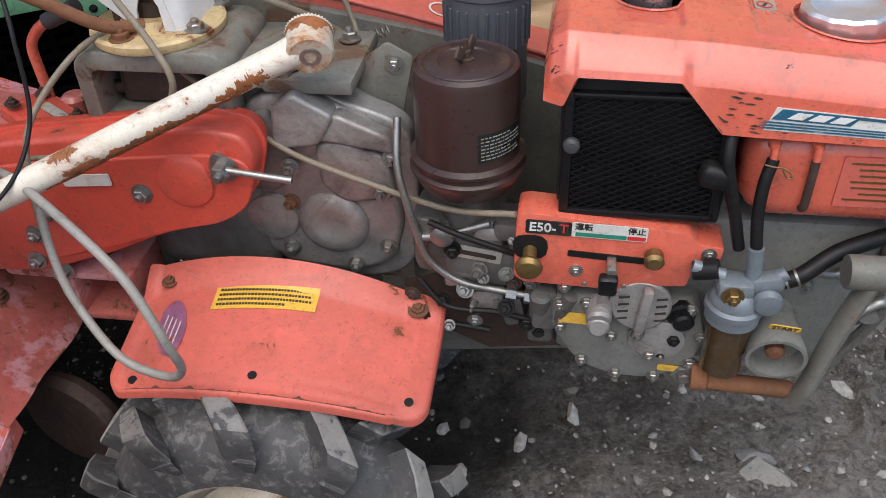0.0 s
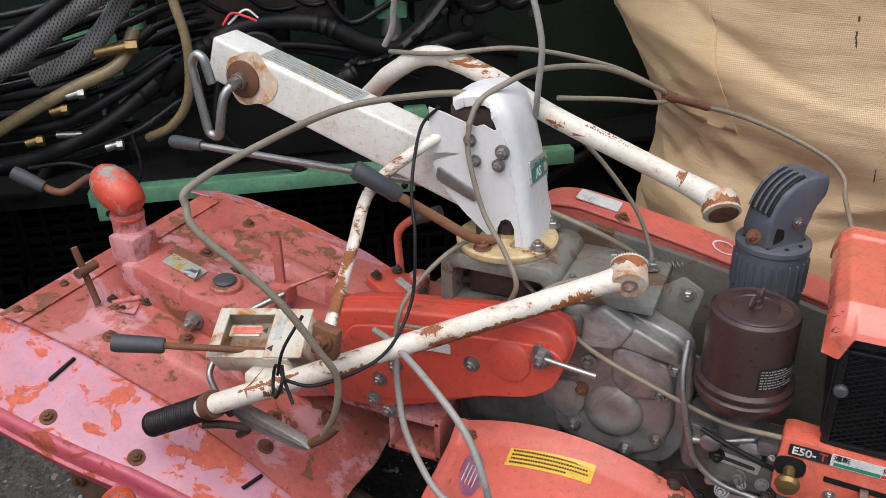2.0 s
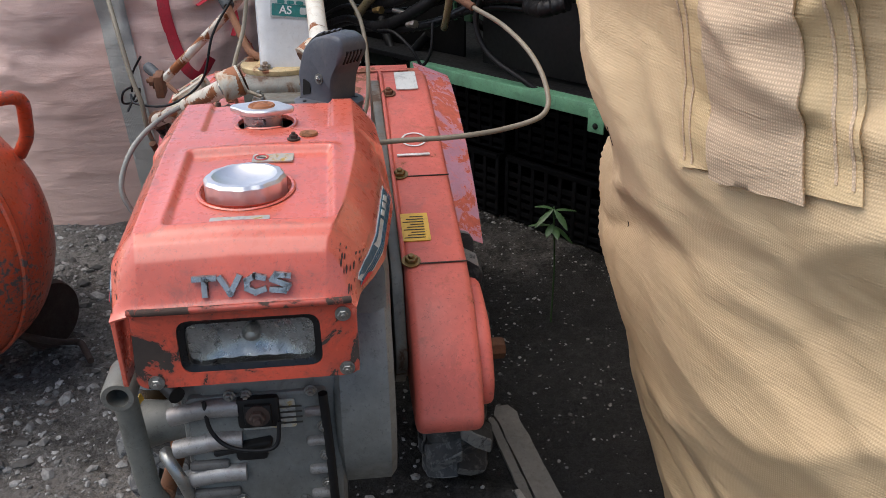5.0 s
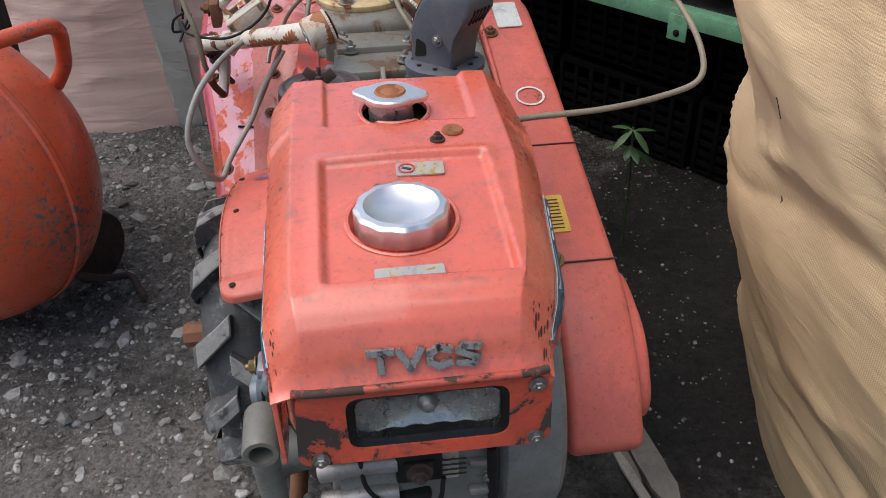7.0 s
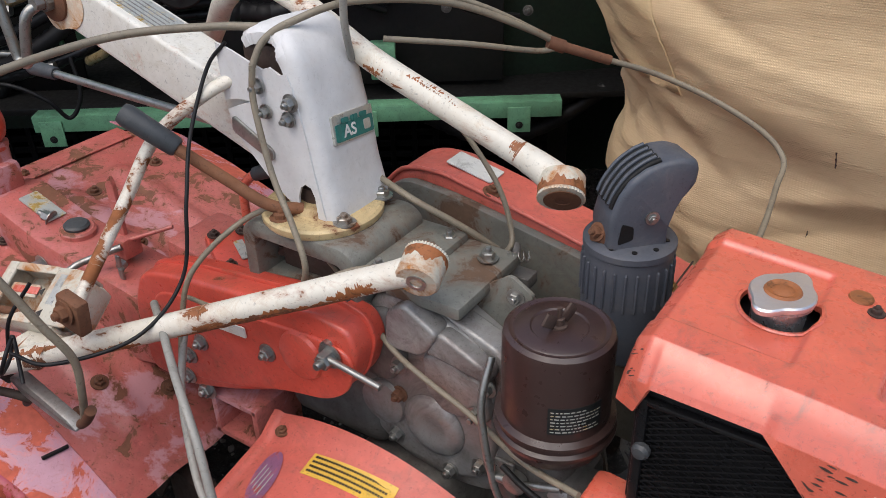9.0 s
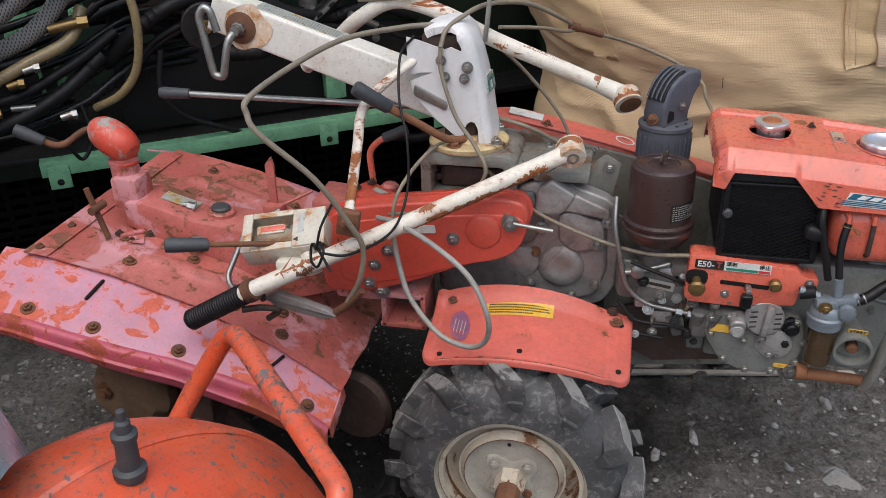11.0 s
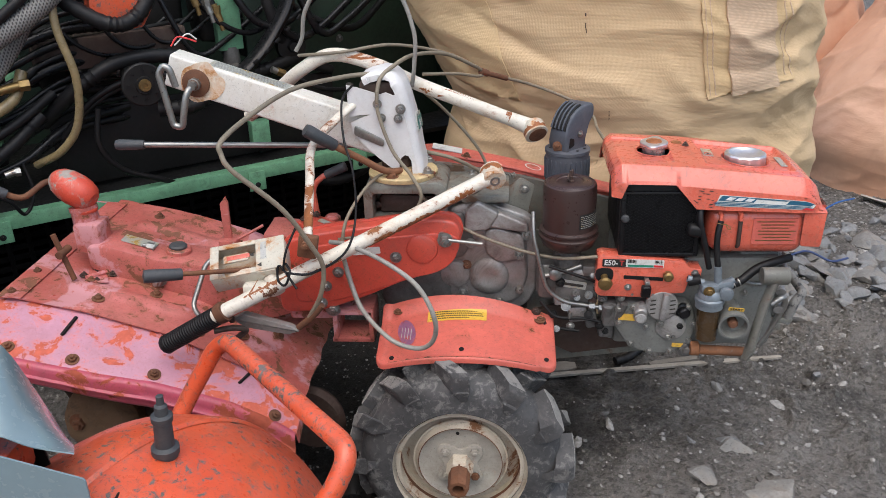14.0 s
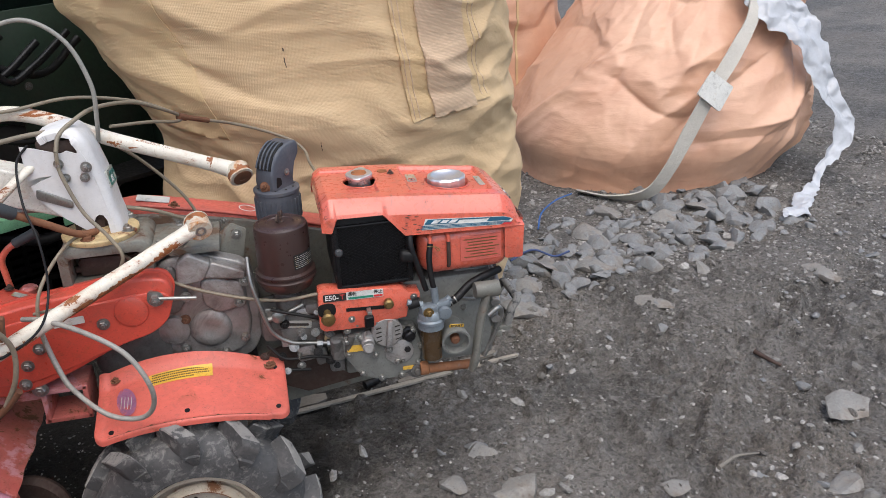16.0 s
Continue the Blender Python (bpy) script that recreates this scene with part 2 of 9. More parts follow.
M = dict(
    red=surface("red_paint", (0.69, 0.136, 0.083), 0.30, vary=0.12, patch=(0.08, 0.045, 0.03), patch_at=(0.68, 0.70), dirt=0.22, grain=0.06, coat=0.65),
    red_case=surface("crimson_red_paint", (0.60, 0.080, 0.050), 0.36, vary=0.14, patch=RUST, patch_at=(0.68, 0.70), dirt=0.3, dirt_col=(0.25, 0.07, 0.05), grain=0.08, coat=0.2),
    red_faded=surface("faded_red_paint", (0.62, 0.132, 0.096), 0.46, vary=0.16, patch=RUST, patch_at=(0.645, 0.67), dirt=0.35, dirt_col=(0.25, 0.09, 0.07), grain=0.1),
    red_tiller=surface("weathered_red_paint", (0.53, 0.110, 0.088), 0.36, vary=0.25, other=(0.58, 0.19, 0.165), patch=(0.19, 0.075, 0.040), patch_at=(0.575, 0.60), patch_scale=20, dirt=0.4, dirt_col=(0.20, 0.075, 0.05), grain=0.2, coat=0.25, speck=0.75, bleach=(0.54, 0.27, 0.29)),
    pink=surface("bleached_pink_paint", (0.54, 0.265, 0.345), 0.36, vary=0.18, patch=(0.52, 0.115, 0.07), patch_at=(0.52, 0.535), patch_scale=15.0, dirt=0.35, dirt_col=(0.36, 0.12, 0.10), grain=0.15, speck=0.3),
    white=surface("white_paint", (0.72, 0.70, 0.64), 0.4, vary=0.06, patch=(0.30, 0.10, 0.03), patch_at=(0.66, 0.69), patch_scale=22, dirt=0.3, dirt_col=(0.4, 0.33, 0.22), grain=0.06),
    white_rusty=surface("rusted_white_paint", (0.70, 0.66, 0.57), 0.45, vary=0.1, patch=(0.24, 0.082, 0.026), patch_at=(0.605, 0.63), patch_scale=24, patch_stretch=(0.45, 0.8, 1), dirt=0.3, dirt_col=(0.45, 0.3, 0.15), grain=0.1),
    cover=surface("white_plastic", (0.66, 0.655, 0.65), 0.45, vary=0.04, dirt=0.2, dirt_col=(0.45, 0.38, 0.3), grain=0.08, speck=0.15),
    cream=surface("cream_paint", (0.55, 0.42, 0.22), 0.5, vary=0.15, patch=RUST, patch_at=(0.64, 0.68), dirt=0.35, grain=0.1),
    alu=surface("cast_aluminium", (0.37, 0.36, 0.345), 0.46, metal=0.5, vary=0.3, patch=(0.11, 0.075, 0.065), patch_at=(0.58, 0.72), patch_scale=7, dirt=0.6, dirt_col=(0.075, 0.06, 0.05), grain=0.5, grain_scale=420, lump=0.15),
    alu_dark=surface("dirty_cast_aluminium", (0.17, 0.165, 0.155), 0.6, metal=0.4, vary=0.3, dirt=0.8, dirt_col=(0.04, 0.03, 0.025), grain=0.5, grain_scale=380, lump=0.15),
    grey=surface("grey_engine_paint", (0.19, 0.195, 0.18), 0.45, vary=0.25, dirt=0.6, dirt_col=(0.05, 0.043, 0.035), grain=0.2),
    olive=surface("grey_green_paint", (0.19, 0.19, 0.165), 0.5, vary=0.3, patch=(0.11, 0.065, 0.04), patch_at=(0.58, 0.64), dirt=0.6, dirt_col=(0.06, 0.05, 0.04), grain=0.2),
    brown=surface("brown_enamel", (0.040, 0.0205, 0.0175), 0.34, vary=0.2, patch=(0.16, 0.11, 0.09), patch_at=(0.72, 0.76), dirt=0.10, dirt_col=(0.12, 0.08, 0.07), grain=0.12, coat=0.15, speck=0.2),
    muffler=surface("blue_grey_heat_paint", (0.065, 0.075, 0.095), 0.5, vary=0.2, dirt=0.35, dirt_col=(0.13, 0.12, 0.12), grain=0.2),
    black=surface("black_rubber", (0.007, 0.007, 0.008), 0.5, vary=0.3, dirt=0.25, dirt_col=(0.025, 0.023, 0.02), grain=0.15, spec=0.3),
    black_gloss=surface("black_plastic", (0.007, 0.007, 0.008), 0.32, vary=0.2, dirt=0.2, dirt_col=(0.02, 0.02, 0.02), grain=0.05, spec=0.3),
    grip=surface("dark_grey_rubber", (0.045, 0.05, 0.055), 0.55, vary=0.2, dirt=0.3, dirt_col=(0.1, 0.09, 0.08), grain=0.2),
    tyre=surface("dusty_tyre_rubber", (0.055, 0.055, 0.056), 0.7, vary=0.35, patch=(0.17, 0.165, 0.155), patch_at=(0.60, 0.68), patch_scale=45, dirt=0.5, dirt_col=(0.12, 0.115, 0.11), grain=0.4, grain_scale=260),
    tyre_worn=surface("mud_caked_rubber", (0.24, 0.235, 0.22), 0.9, vary=0.3, patch=(0.07, 0.07, 0.07), patch_at=(0.56, 0.60), patch_scale=40, dirt=0.5, dirt_col=(0.11, 0.105, 0.1), grain=0.6, grain_scale=200),
    rim=surface("cream_rim_paint", (0.56, 0.50, 0.40), 0.5, vary=0.12, patch=(0.20, 0.09, 0.04), patch_at=(0.62, 0.66), dirt=0.4, dirt_col=(0.3, 0.24, 0.17), grain=0.15),
    rust=surface("rusted_steel", (0.14, 0.055, 0.028), 0.8, vary=0.4, other=(0.24, 0.10, 0.045), dirt=0.4, dirt_col=(0.06, 0.035, 0.025), grain=0.7, grain_scale=200, lump=0.3),
    rust_bar=surface("flaking_orange_rust", (0.17, 0.075, 0.04), 0.8, vary=0.4, other=(0.30, 0.12, 0.045), patch=(0.12, 0.11, 0.10), patch_at=(0.56, 0.62), patch_scale=30, dirt=0.4, grain=0.7, grain_scale=200, lump=0.3),
    rust_dark=surface("dark_rusted_steel", (0.055, 0.03, 0.022), 0.75, vary=0.4, dirt=0.4, grain=0.6, grain_scale=200, lump=0.3),
    zinc=surface("zinc_plated_steel", (0.36, 0.36, 0.34), 0.36, metal=0.85, vary=0.2, patch=(0.2, 0.12, 0.07), patch_at=(0.66, 0.72), dirt=0.3, grain=0.1),
    chrome=surface("chrome", (0.74, 0.74, 0.75), 0.40, metal=0.9, vary=0.05, dirt=0.1, dirt_col=(0.4, 0.38, 0.35), grain=0.03, speck=0.1),
    brass=surface("brass", (0.27, 0.18, 0.07), 0.42, metal=0.8, vary=0.25, dirt=0.4, grain=0.15),
    cable=surface("grey_beige_cable_sheath", (0.23, 0.195, 0.14), 0.5, vary=0.2, patch=(0.12, 0.07, 0.04), patch_at=(0.64, 0.7), dirt=0.35, grain=0.1),
    cable_light=surface("light_grey_cable_sheath", (0.29, 0.28, 0.25), 0.45, vary=0.15, dirt=0.25, grain=0.1),
    yellow=surface("yellow_label_film", (0.74, 0.45, 0.06), 0.4, vary=0.08, patch=(0.45, 0.3, 0.2), patch_at=(0.72, 0.75), dirt=0.1, grain=0.03),
    label_white=surface("white_label_film", (0.66, 0.66, 0.62), 0.4, vary=0.08, patch=(0.35, 0.25, 0.12), patch_at=(0.7, 0.74), dirt=0.2, grain=0.03),
    label_silver=surface("silver_label_film", (0.5, 0.5, 0.46), 0.35, metal=0.4, vary=0.15, patch=(0.45, 0.3, 0.08), patch_at=(0.58, 0.62), patch_scale=40, grain=0.03),
    label_black=surface("black_label_film", (0.012, 0.014, 0.014), 0.35, vary=0.1, grain=0.03),
    ink=surface("printing_ink", (0.03, 0.025, 0.02), 0.5, vary=0.1, grain=0.0, speck=0),
    ink_white=surface("white_print", (0.7, 0.7, 0.68), 0.45, vary=0.06, grain=0.0),
    ink_red=surface("red_print", (0.6, 0.03, 0.03), 0.45, vary=0.06, grain=0.0),
    ink_green=surface("green_print", (0.02, 0.22, 0.14), 0.45, vary=0.06, grain=0.0),
    blue=surface("blue_decal", (0.015, 0.10, 0.17), 0.35, vary=0.15, patch=(0.5, 0.5, 0.48), patch_at=(0.68, 0.71), patch_scale=40, grain=0.03),
    teal=surface("teal_enamel_badge", (0.02, 0.17, 0.15), 0.35, vary=0.15, grain=0.03),
    purple=surface("faded_purple_sticker", (0.46, 0.20, 0.36), 0.45, vary=0.15, patch=(0.60, 0.13, 0.09), patch_at=(0.58, 0.62), patch_scale=30, grain=0.03),
    orange=surface("orange_red_paint", (0.72, 0.085, 0.022), 0.33, vary=0.12, other=(0.68, 0.13, 0.06), patch=(0.13, 0.11, 0.10), patch_at=(0.60, 0.615), patch_scale=65, dirt=0.15, grain=0.08, coat=0.2, speck=0.6),
    slate=surface("blue_grey_sheet_paint", (0.19, 0.26, 0.285), 0.22, vary=0.06, dirt=0.1, dirt_col=(0.3, 0.33, 0.33), grain=0.02, coat=0.3, speck=0),
    green=surface("green_machine_paint", (0.15, 0.36, 0.21), 0.5, vary=0.2, patch=(0.03, 0.05, 0.03), patch_at=(0.66, 0.72), dirt=0.5, dirt_col=(0.05, 0.07, 0.05), grain=0.15),
    # machine green taken far darker, the interior's shade put into the colour
    green_shaded=surface("shaded_green_paint", (0.011, 0.028, 0.016), 0.6, vary=0.3, dirt=0.5, dirt_col=(0.02, 0.02, 0.018), grain=0.2),
    # oily black steel; also the black that stands for shade in gaps
    oil_shade_black=surface("oily_steel_and_shade_black", (0.008, 0.008, 0.008), 0.55, vary=0.4, dirt=0.4, dirt_col=(0.018, 0.016, 0.014), grain=0.2, spec=0.3),
    hose_tan=surface("yellowed_clear_hose", (0.26, 0.20, 0.10), 0.3, vary=0.3, dirt=0.4, grain=0.05),
    amber=surface("amber_filter_bowl", (0.06, 0.035, 0.015), 0.15, vary=0.3, grain=0.02, coat=0.5),
    wood=surface("weathered_timber", (0.22, 0.20, 0.17), 0.8, vary=0.3, dirt=0.4, grain=0.6, grain_scale=120, lump=0.3),
    wood_pale=surface("pale_timber", (0.36, 0.33, 0.28), 0.8, vary=0.3, dirt=0.4, grain=0.6, grain_scale=120, lump=0.3),
    stone=surface("grey_stone", (0.24, 0.25, 0.255), 0.85, vary=0.45, patch=(0.15, 0.13, 0.11), patch_at=(0.54, 0.62), patch_scale=9, dirt=0.75, dirt_col=(0.13, 0.11, 0.09), grain=1.0, grain_scale=110, lump=1.0, lump_scale=45, speck=0.8),
    stone_pale=surface("pale_grey_stone", (0.26, 0.255, 0.24), 0.88, vary=0.4, patch=(0.17, 0.145, 0.12), patch_at=(0.53, 0.62), patch_scale=9, dirt=0.75, dirt_col=(0.16, 0.14, 0.12), grain=1.0, grain_scale=110, lump=1.0, lump_scale=45, speck=0.8),
    film=surface("white_plastic_film", (0.46, 0.48, 0.51), 0.35, vary=0.15, grain=0.05, speck=0),
    red_nose=surface("chipped_nose_paint", (0.62, 0.085, 0.045), 0.36, vary=0.15, patch=(0.045, 0.032, 0.025), patch_at=(0.585, 0.60), patch_scale=17, dirt=0.3, grain=0.08, coat=0.2),
    red_worn=surface("worn_red_paint", (0.50, 0.075, 0.045), 0.45, vary=0.15, patch=(0.06, 0.035, 0.025), patch_at=(0.50, 0.53), patch_scale=22, dirt=0.3, grain=0.1),
    chrome_worn=surface("worn_chrome", (0.42, 0.42, 0.42), 0.28, metal=0.8, vary=0.1, patch=(0.05, 0.05, 0.05), patch_at=(0.60, 0.64), patch_scale=60, dirt=0.3, dirt_col=(0.1, 0.1, 0.1), grain=0.05),
    pink_dark=surface("deep_pink_paint", (0.50, 0.085, 0.135), 0.4, vary=0.2, patch=(0.30, 0.06, 0.03), patch_at=(0.53, 0.55), patch_scale=12, dirt=0.45, dirt_col=(0.14, 0.06, 0.05), grain=0.15),
    cream_white=surface("rust_stained_ivory_paint", (0.56, 0.53, 0.44), 0.5, vary=0.1, patch=(0.36, 0.14, 0.03), patch_at=(0.51, 0.60), patch_scale=18, dirt=0.3, dirt_col=(0.35, 0.25, 0.14), grain=0.1),
    red_chipped=surface("chipped_red_paint", (0.55, 0.065, 0.035), 0.4, vary=0.12, patch=(0.30, 0.27, 0.24), patch_at=(0.60, 0.62), patch_scale=26, dirt=0.2, grain=0.1),
    orange_rust=surface("orange_rust", (0.31, 0.105, 0.032), 0.6, vary=0.3, patch=(0.15, 0.06, 0.02), patch_at=(0.55, 0.6), patch_scale=60, grain=0.3),
    crate=surface("black_crate_plastic", (0.004, 0.004, 0.0045), 0.6, vary=0.2, grain=0.05, spec=0.12, speck=0),
    rim_dirty=surface("dirty_ivory_disc_paint", (0.40, 0.375, 0.32), 0.55, vary=0.2, patch=(0.20, 0.09, 0.04), patch_at=(0.66, 0.70), dirt=0.75, dirt_col=(0.20, 0.18, 0.15), grain=0.3),
    filter_alu=surface("blue_grey_cast_aluminium", (0.22, 0.26, 0.29), 0.42, metal=0.3, vary=0.2, dirt=0.4, dirt_col=(0.08, 0.08, 0.08), grain=0.3),
    leaf=surface("weed_leaf", (0.035, 0.080, 0.022), 0.5, vary=0.3, grain=0.1),
)


# ---- ground ----
def lerp_table(x, table):
    for (a, p), (b, q) in zip(table, table[1:]):
        if x <= b:
            t = max(0.0, min(1.0, (x - a) / (b - a)))
            return p + (q - p) * t
    return table[-1][1]


def smooth01(a, b, x):
    t = max(0.0, min(1.0, (x - a) / (b - a)))
    return t * t * (3 - 2 * t)


TRACKS = (((2.80, 1.02), (2.36, 0.62), (1.88, 0.17), (1.50, -0.30), (1.20, -0.75)), ((2.36, 0.81), (1.95, 0.50), (1.59, 0.23), (1.38, -0.05)))


def track_at(x, y, line):
    """Distance from a wheel track's middle and the way gone along it."""
    best, gone = (9.0, 0.0), 0.0
    for (ax, ay), (bx, by) in zip(line, line[1:]):
        dx, dy = bx - ax, by - ay
        n = math.hypot(dx, dy)
        t = max(0.0, min(1.0, ((x - ax) * dx + (y - ay) * dy) / (n * n)))
        d = math.hypot(x - ax - dx * t, y - ay - dy * t)
        if d < best[0]:
            best = (d, gone + n * t)
        gone += n
    return best


def wheel_tracks(x, y):
    """Wheel tracks pressed into the mud: a sunken bed with bars across and a squeezed-up rim."""
    z = 0.0
    if not (1.0 < x < 3.1 and -0.9 < y < 1.3):
        return z
    for line, w, deep in ((TRACKS[0], 0.085, 0.017), (TRACKS[1], 0.045, 0.020)):
        d, g = track_at(x, y, line)
        d += 0.018 * noise.noise(Vector((x * 7, y * 7, 11)))
        if d < w * 2.2:
            bed = 1 - smooth01(w * 0.75, w * 1.1, d)
            z -= deep * bed * (0.75 + 0.25 * math.sin(g * 130 + d * 40))
            z += 0.016 * math.exp(-((d - w * 1.3) / (w * 0.28)) ** 2) * (0.55 + 0.9 * noise.noise(Vector((x * 16, y * 16, 5))))
    return z


def mud_share(x, y):
    """How far the place is churned mud rather than trodden gravel, 0 to 1."""
    q = ((x - 1.75) / 1.25) ** 2 + ((y - 0.45) / 0.85) ** 2 + 0.5 * noise.noise(Vector((x * 1.7, y * 1.7, 9)))
    return 1 - smooth01(0.55, 1.25, q)


def ground_z(x, y):
    """Height of the trodden earth: a low rise ahead of the wheels, wheel tracks and clods."""
    far = max(0.0, math.hypot(x, y) - 3.0)
    z = 0.062 + 0.035 * math.exp(-((x - 0.9) / 0.7) ** 2 - ((y + 0.1) / 0.8) ** 2)
    z += 0.018 * noise.noise(Vector((x * 1.1, y * 1.1, 0))) + 0.010 * noise.noise(Vector((x * 4, y * 4, 1)))
    if far > 2.0:
        return z + 0.002 * far
    mud = mud_share(x, y)
    z += (0.013 - 0.003 * mud) * noise.noise(Vector((x * 13, y * 13, 2))) + 0.007 * (1 - 0.5 * mud) * abs(noise.noise(Vector((x * 34, y * 34, 4))))
    if mud > 0:
        lump = noise.noise(Vector((x * 9 + y * 3, y * 9 - x * 3, 21))) + 0.5 * noise.noise(Vector((x * 23, y * 23, 22)))
        z += mud * (0.026 * smooth01(0.06, 0.34, lump) + 0.011 * smooth01(0.15, 0.3, noise.noise(Vector((x * 27, y * 27, 23)))) - 0.006 * smooth01(0.2, 0.5, -lump))
    z += wheel_tracks(x, y)
    return z + 0.002 * far


def ground_material():
    m, nt, bs = nodes("damp_gravelly_earth")
    a, b, c = tex(nt, 1.6, 5), tex(nt, 22.0, 8, 0.7), tex(nt, 140.0, 6, 0.7)
    v = nt.nodes.new("ShaderNodeTexVoronoi")
    v.inputs["Scale"].default_value = 95.0
    co = nt.nodes.new("ShaderNodeTexCoord")
    nt.links.new(co.outputs["Object"], v.inputs["Vector"])
    sep = nt.nodes.new("ShaderNodeSeparateColor")
    nt.links.new(v.outputs["Color"], sep.inputs[0])
    col = mixc(nt, ramp(nt, a, 0.38, 0.62), (0.100, 0.092, 0.083), (0.225, 0.209, 0.190))
    col = mixc(nt, ramp(nt, tex(nt, 0.9, 6, 0.6), 0.52, 0.66, 0.0, 0.5), col, (0.20, 0.170, 0.140))
    col = mixc(nt, ramp(nt, b, 0.48, 0.64, 0.0, 0.7), col, (0.27, 0.255, 0.232))
    col = mixc(nt, ramp(nt, sep.outputs[0], 0.6, 1.0, 0.0, 0.40), col, (0.27, 0.26, 0.245))
    col = mixc(nt, ramp(nt, sep.outputs[1], 0.6, 1.0, 0.0, 0.5), col, (0.026, 0.024, 0.022))
    col = mixc(nt, ramp(nt, c, 0.56, 0.70, 0.0, 0.6), col, (0.34, 0.33, 0.31))
    crumb = tex(nt, 55.0, 10, 0.75)
    col = mixc(nt, ramp(nt, crumb, 0.38, 0.50, 0.5, 0.0), col, (0.036, 0.033, 0.030))
    col = mixc(nt, ramp(nt, tex(nt, 300.0, 6, 0.7), 0.56, 0.66, 0.0, 0.5), col, (0.30, 0.285, 0.265))
    # black oily earth with the shade round the machines painted in, ragged edge
    wet_shade_at = nt.nodes.new("ShaderNodeVectorMath")
    wet_shade_at.operation = 'DISTANCE'
    nt.links.new(co.outputs["Object"], wet_shade_at.inputs[0])
    wet_shade_at.inputs[1].default_value = (-0.45, 0.62, 0.05)
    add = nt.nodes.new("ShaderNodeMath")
    nt.links.new(wet_shade_at.outputs["Value"], add.inputs[0])
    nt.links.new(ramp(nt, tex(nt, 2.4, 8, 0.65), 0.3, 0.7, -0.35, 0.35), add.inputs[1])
    wet_shade = ramp(nt, add.outputs[0], 0.74, 1.10, 0.85, 0.0)
    col = mixc(nt, wet_shade, col, (0.009, 0.0085, 0.008))
    nt.links.new(col, bs.inputs["Base Color"])
    nt.links.new(ramp(nt, a, 0.3, 0.7, 0.55, 0.95), bs.inputs["Roughness"])
    bs.inputs["Specular IOR Level"].default_value = 0.25
    bump(nt, bs, b, 1.0, 0.022)
    bump(nt, bs, crumb, 1.0, 0.012)
    bump(nt, bs, v.outputs["Distance"], 0.7, -0.006)
    bump(nt, bs, c, 0.9, 0.005)
    return m


def axis_steps(near_lo, near_hi, n, far=400.0):
    mid = [near_lo + (near_hi - near_lo) * i / n for i in range(n + 1)]
    out = [0.05 * 1.32 ** k for k in range(1, 34)]
    return [near_lo - d for d in reversed(out) if d < far] + mid + [near_hi + d for d in out if d < far]


xs, ys = axis_steps(-1.6, 3.2, 430), axis_steps(-1.0, 2.4, 300)
me = bpy.data.meshes.new("ground")
NY = len(ys)
me.from_pydata([(x, y, ground_z(x, y)) for x in xs for y in ys], [], [(i * NY + j, (i + 1) * NY + j, (i + 1) * NY + j + 1, i * NY + j + 1) for i in range(len(xs) - 1) for j in range(NY - 1)])
me.polygons.foreach_set("use_smooth", [True] * len(me.polygons))
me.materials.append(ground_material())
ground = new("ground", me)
tagged(ground, "dark grey damp earth yard strewn with gravel", "ground", kind="structure")


def pebble_mesh(rng, r, flat=0.6):
    bm = bmesh.new()
    bmesh.ops.create_icosphere(bm, subdivisions=1, radius=r)
    s = Vector((rng.uniform(0.7, 1.3), rng.uniform(0.6, 1.1), flat * rng.uniform(0.6, 1.1)))
    for v in bm.verts:
        v.co = Vector([c * k for c, k in zip(v.co, s)]) * rng.uniform(0.75, 1.15)
    return bm


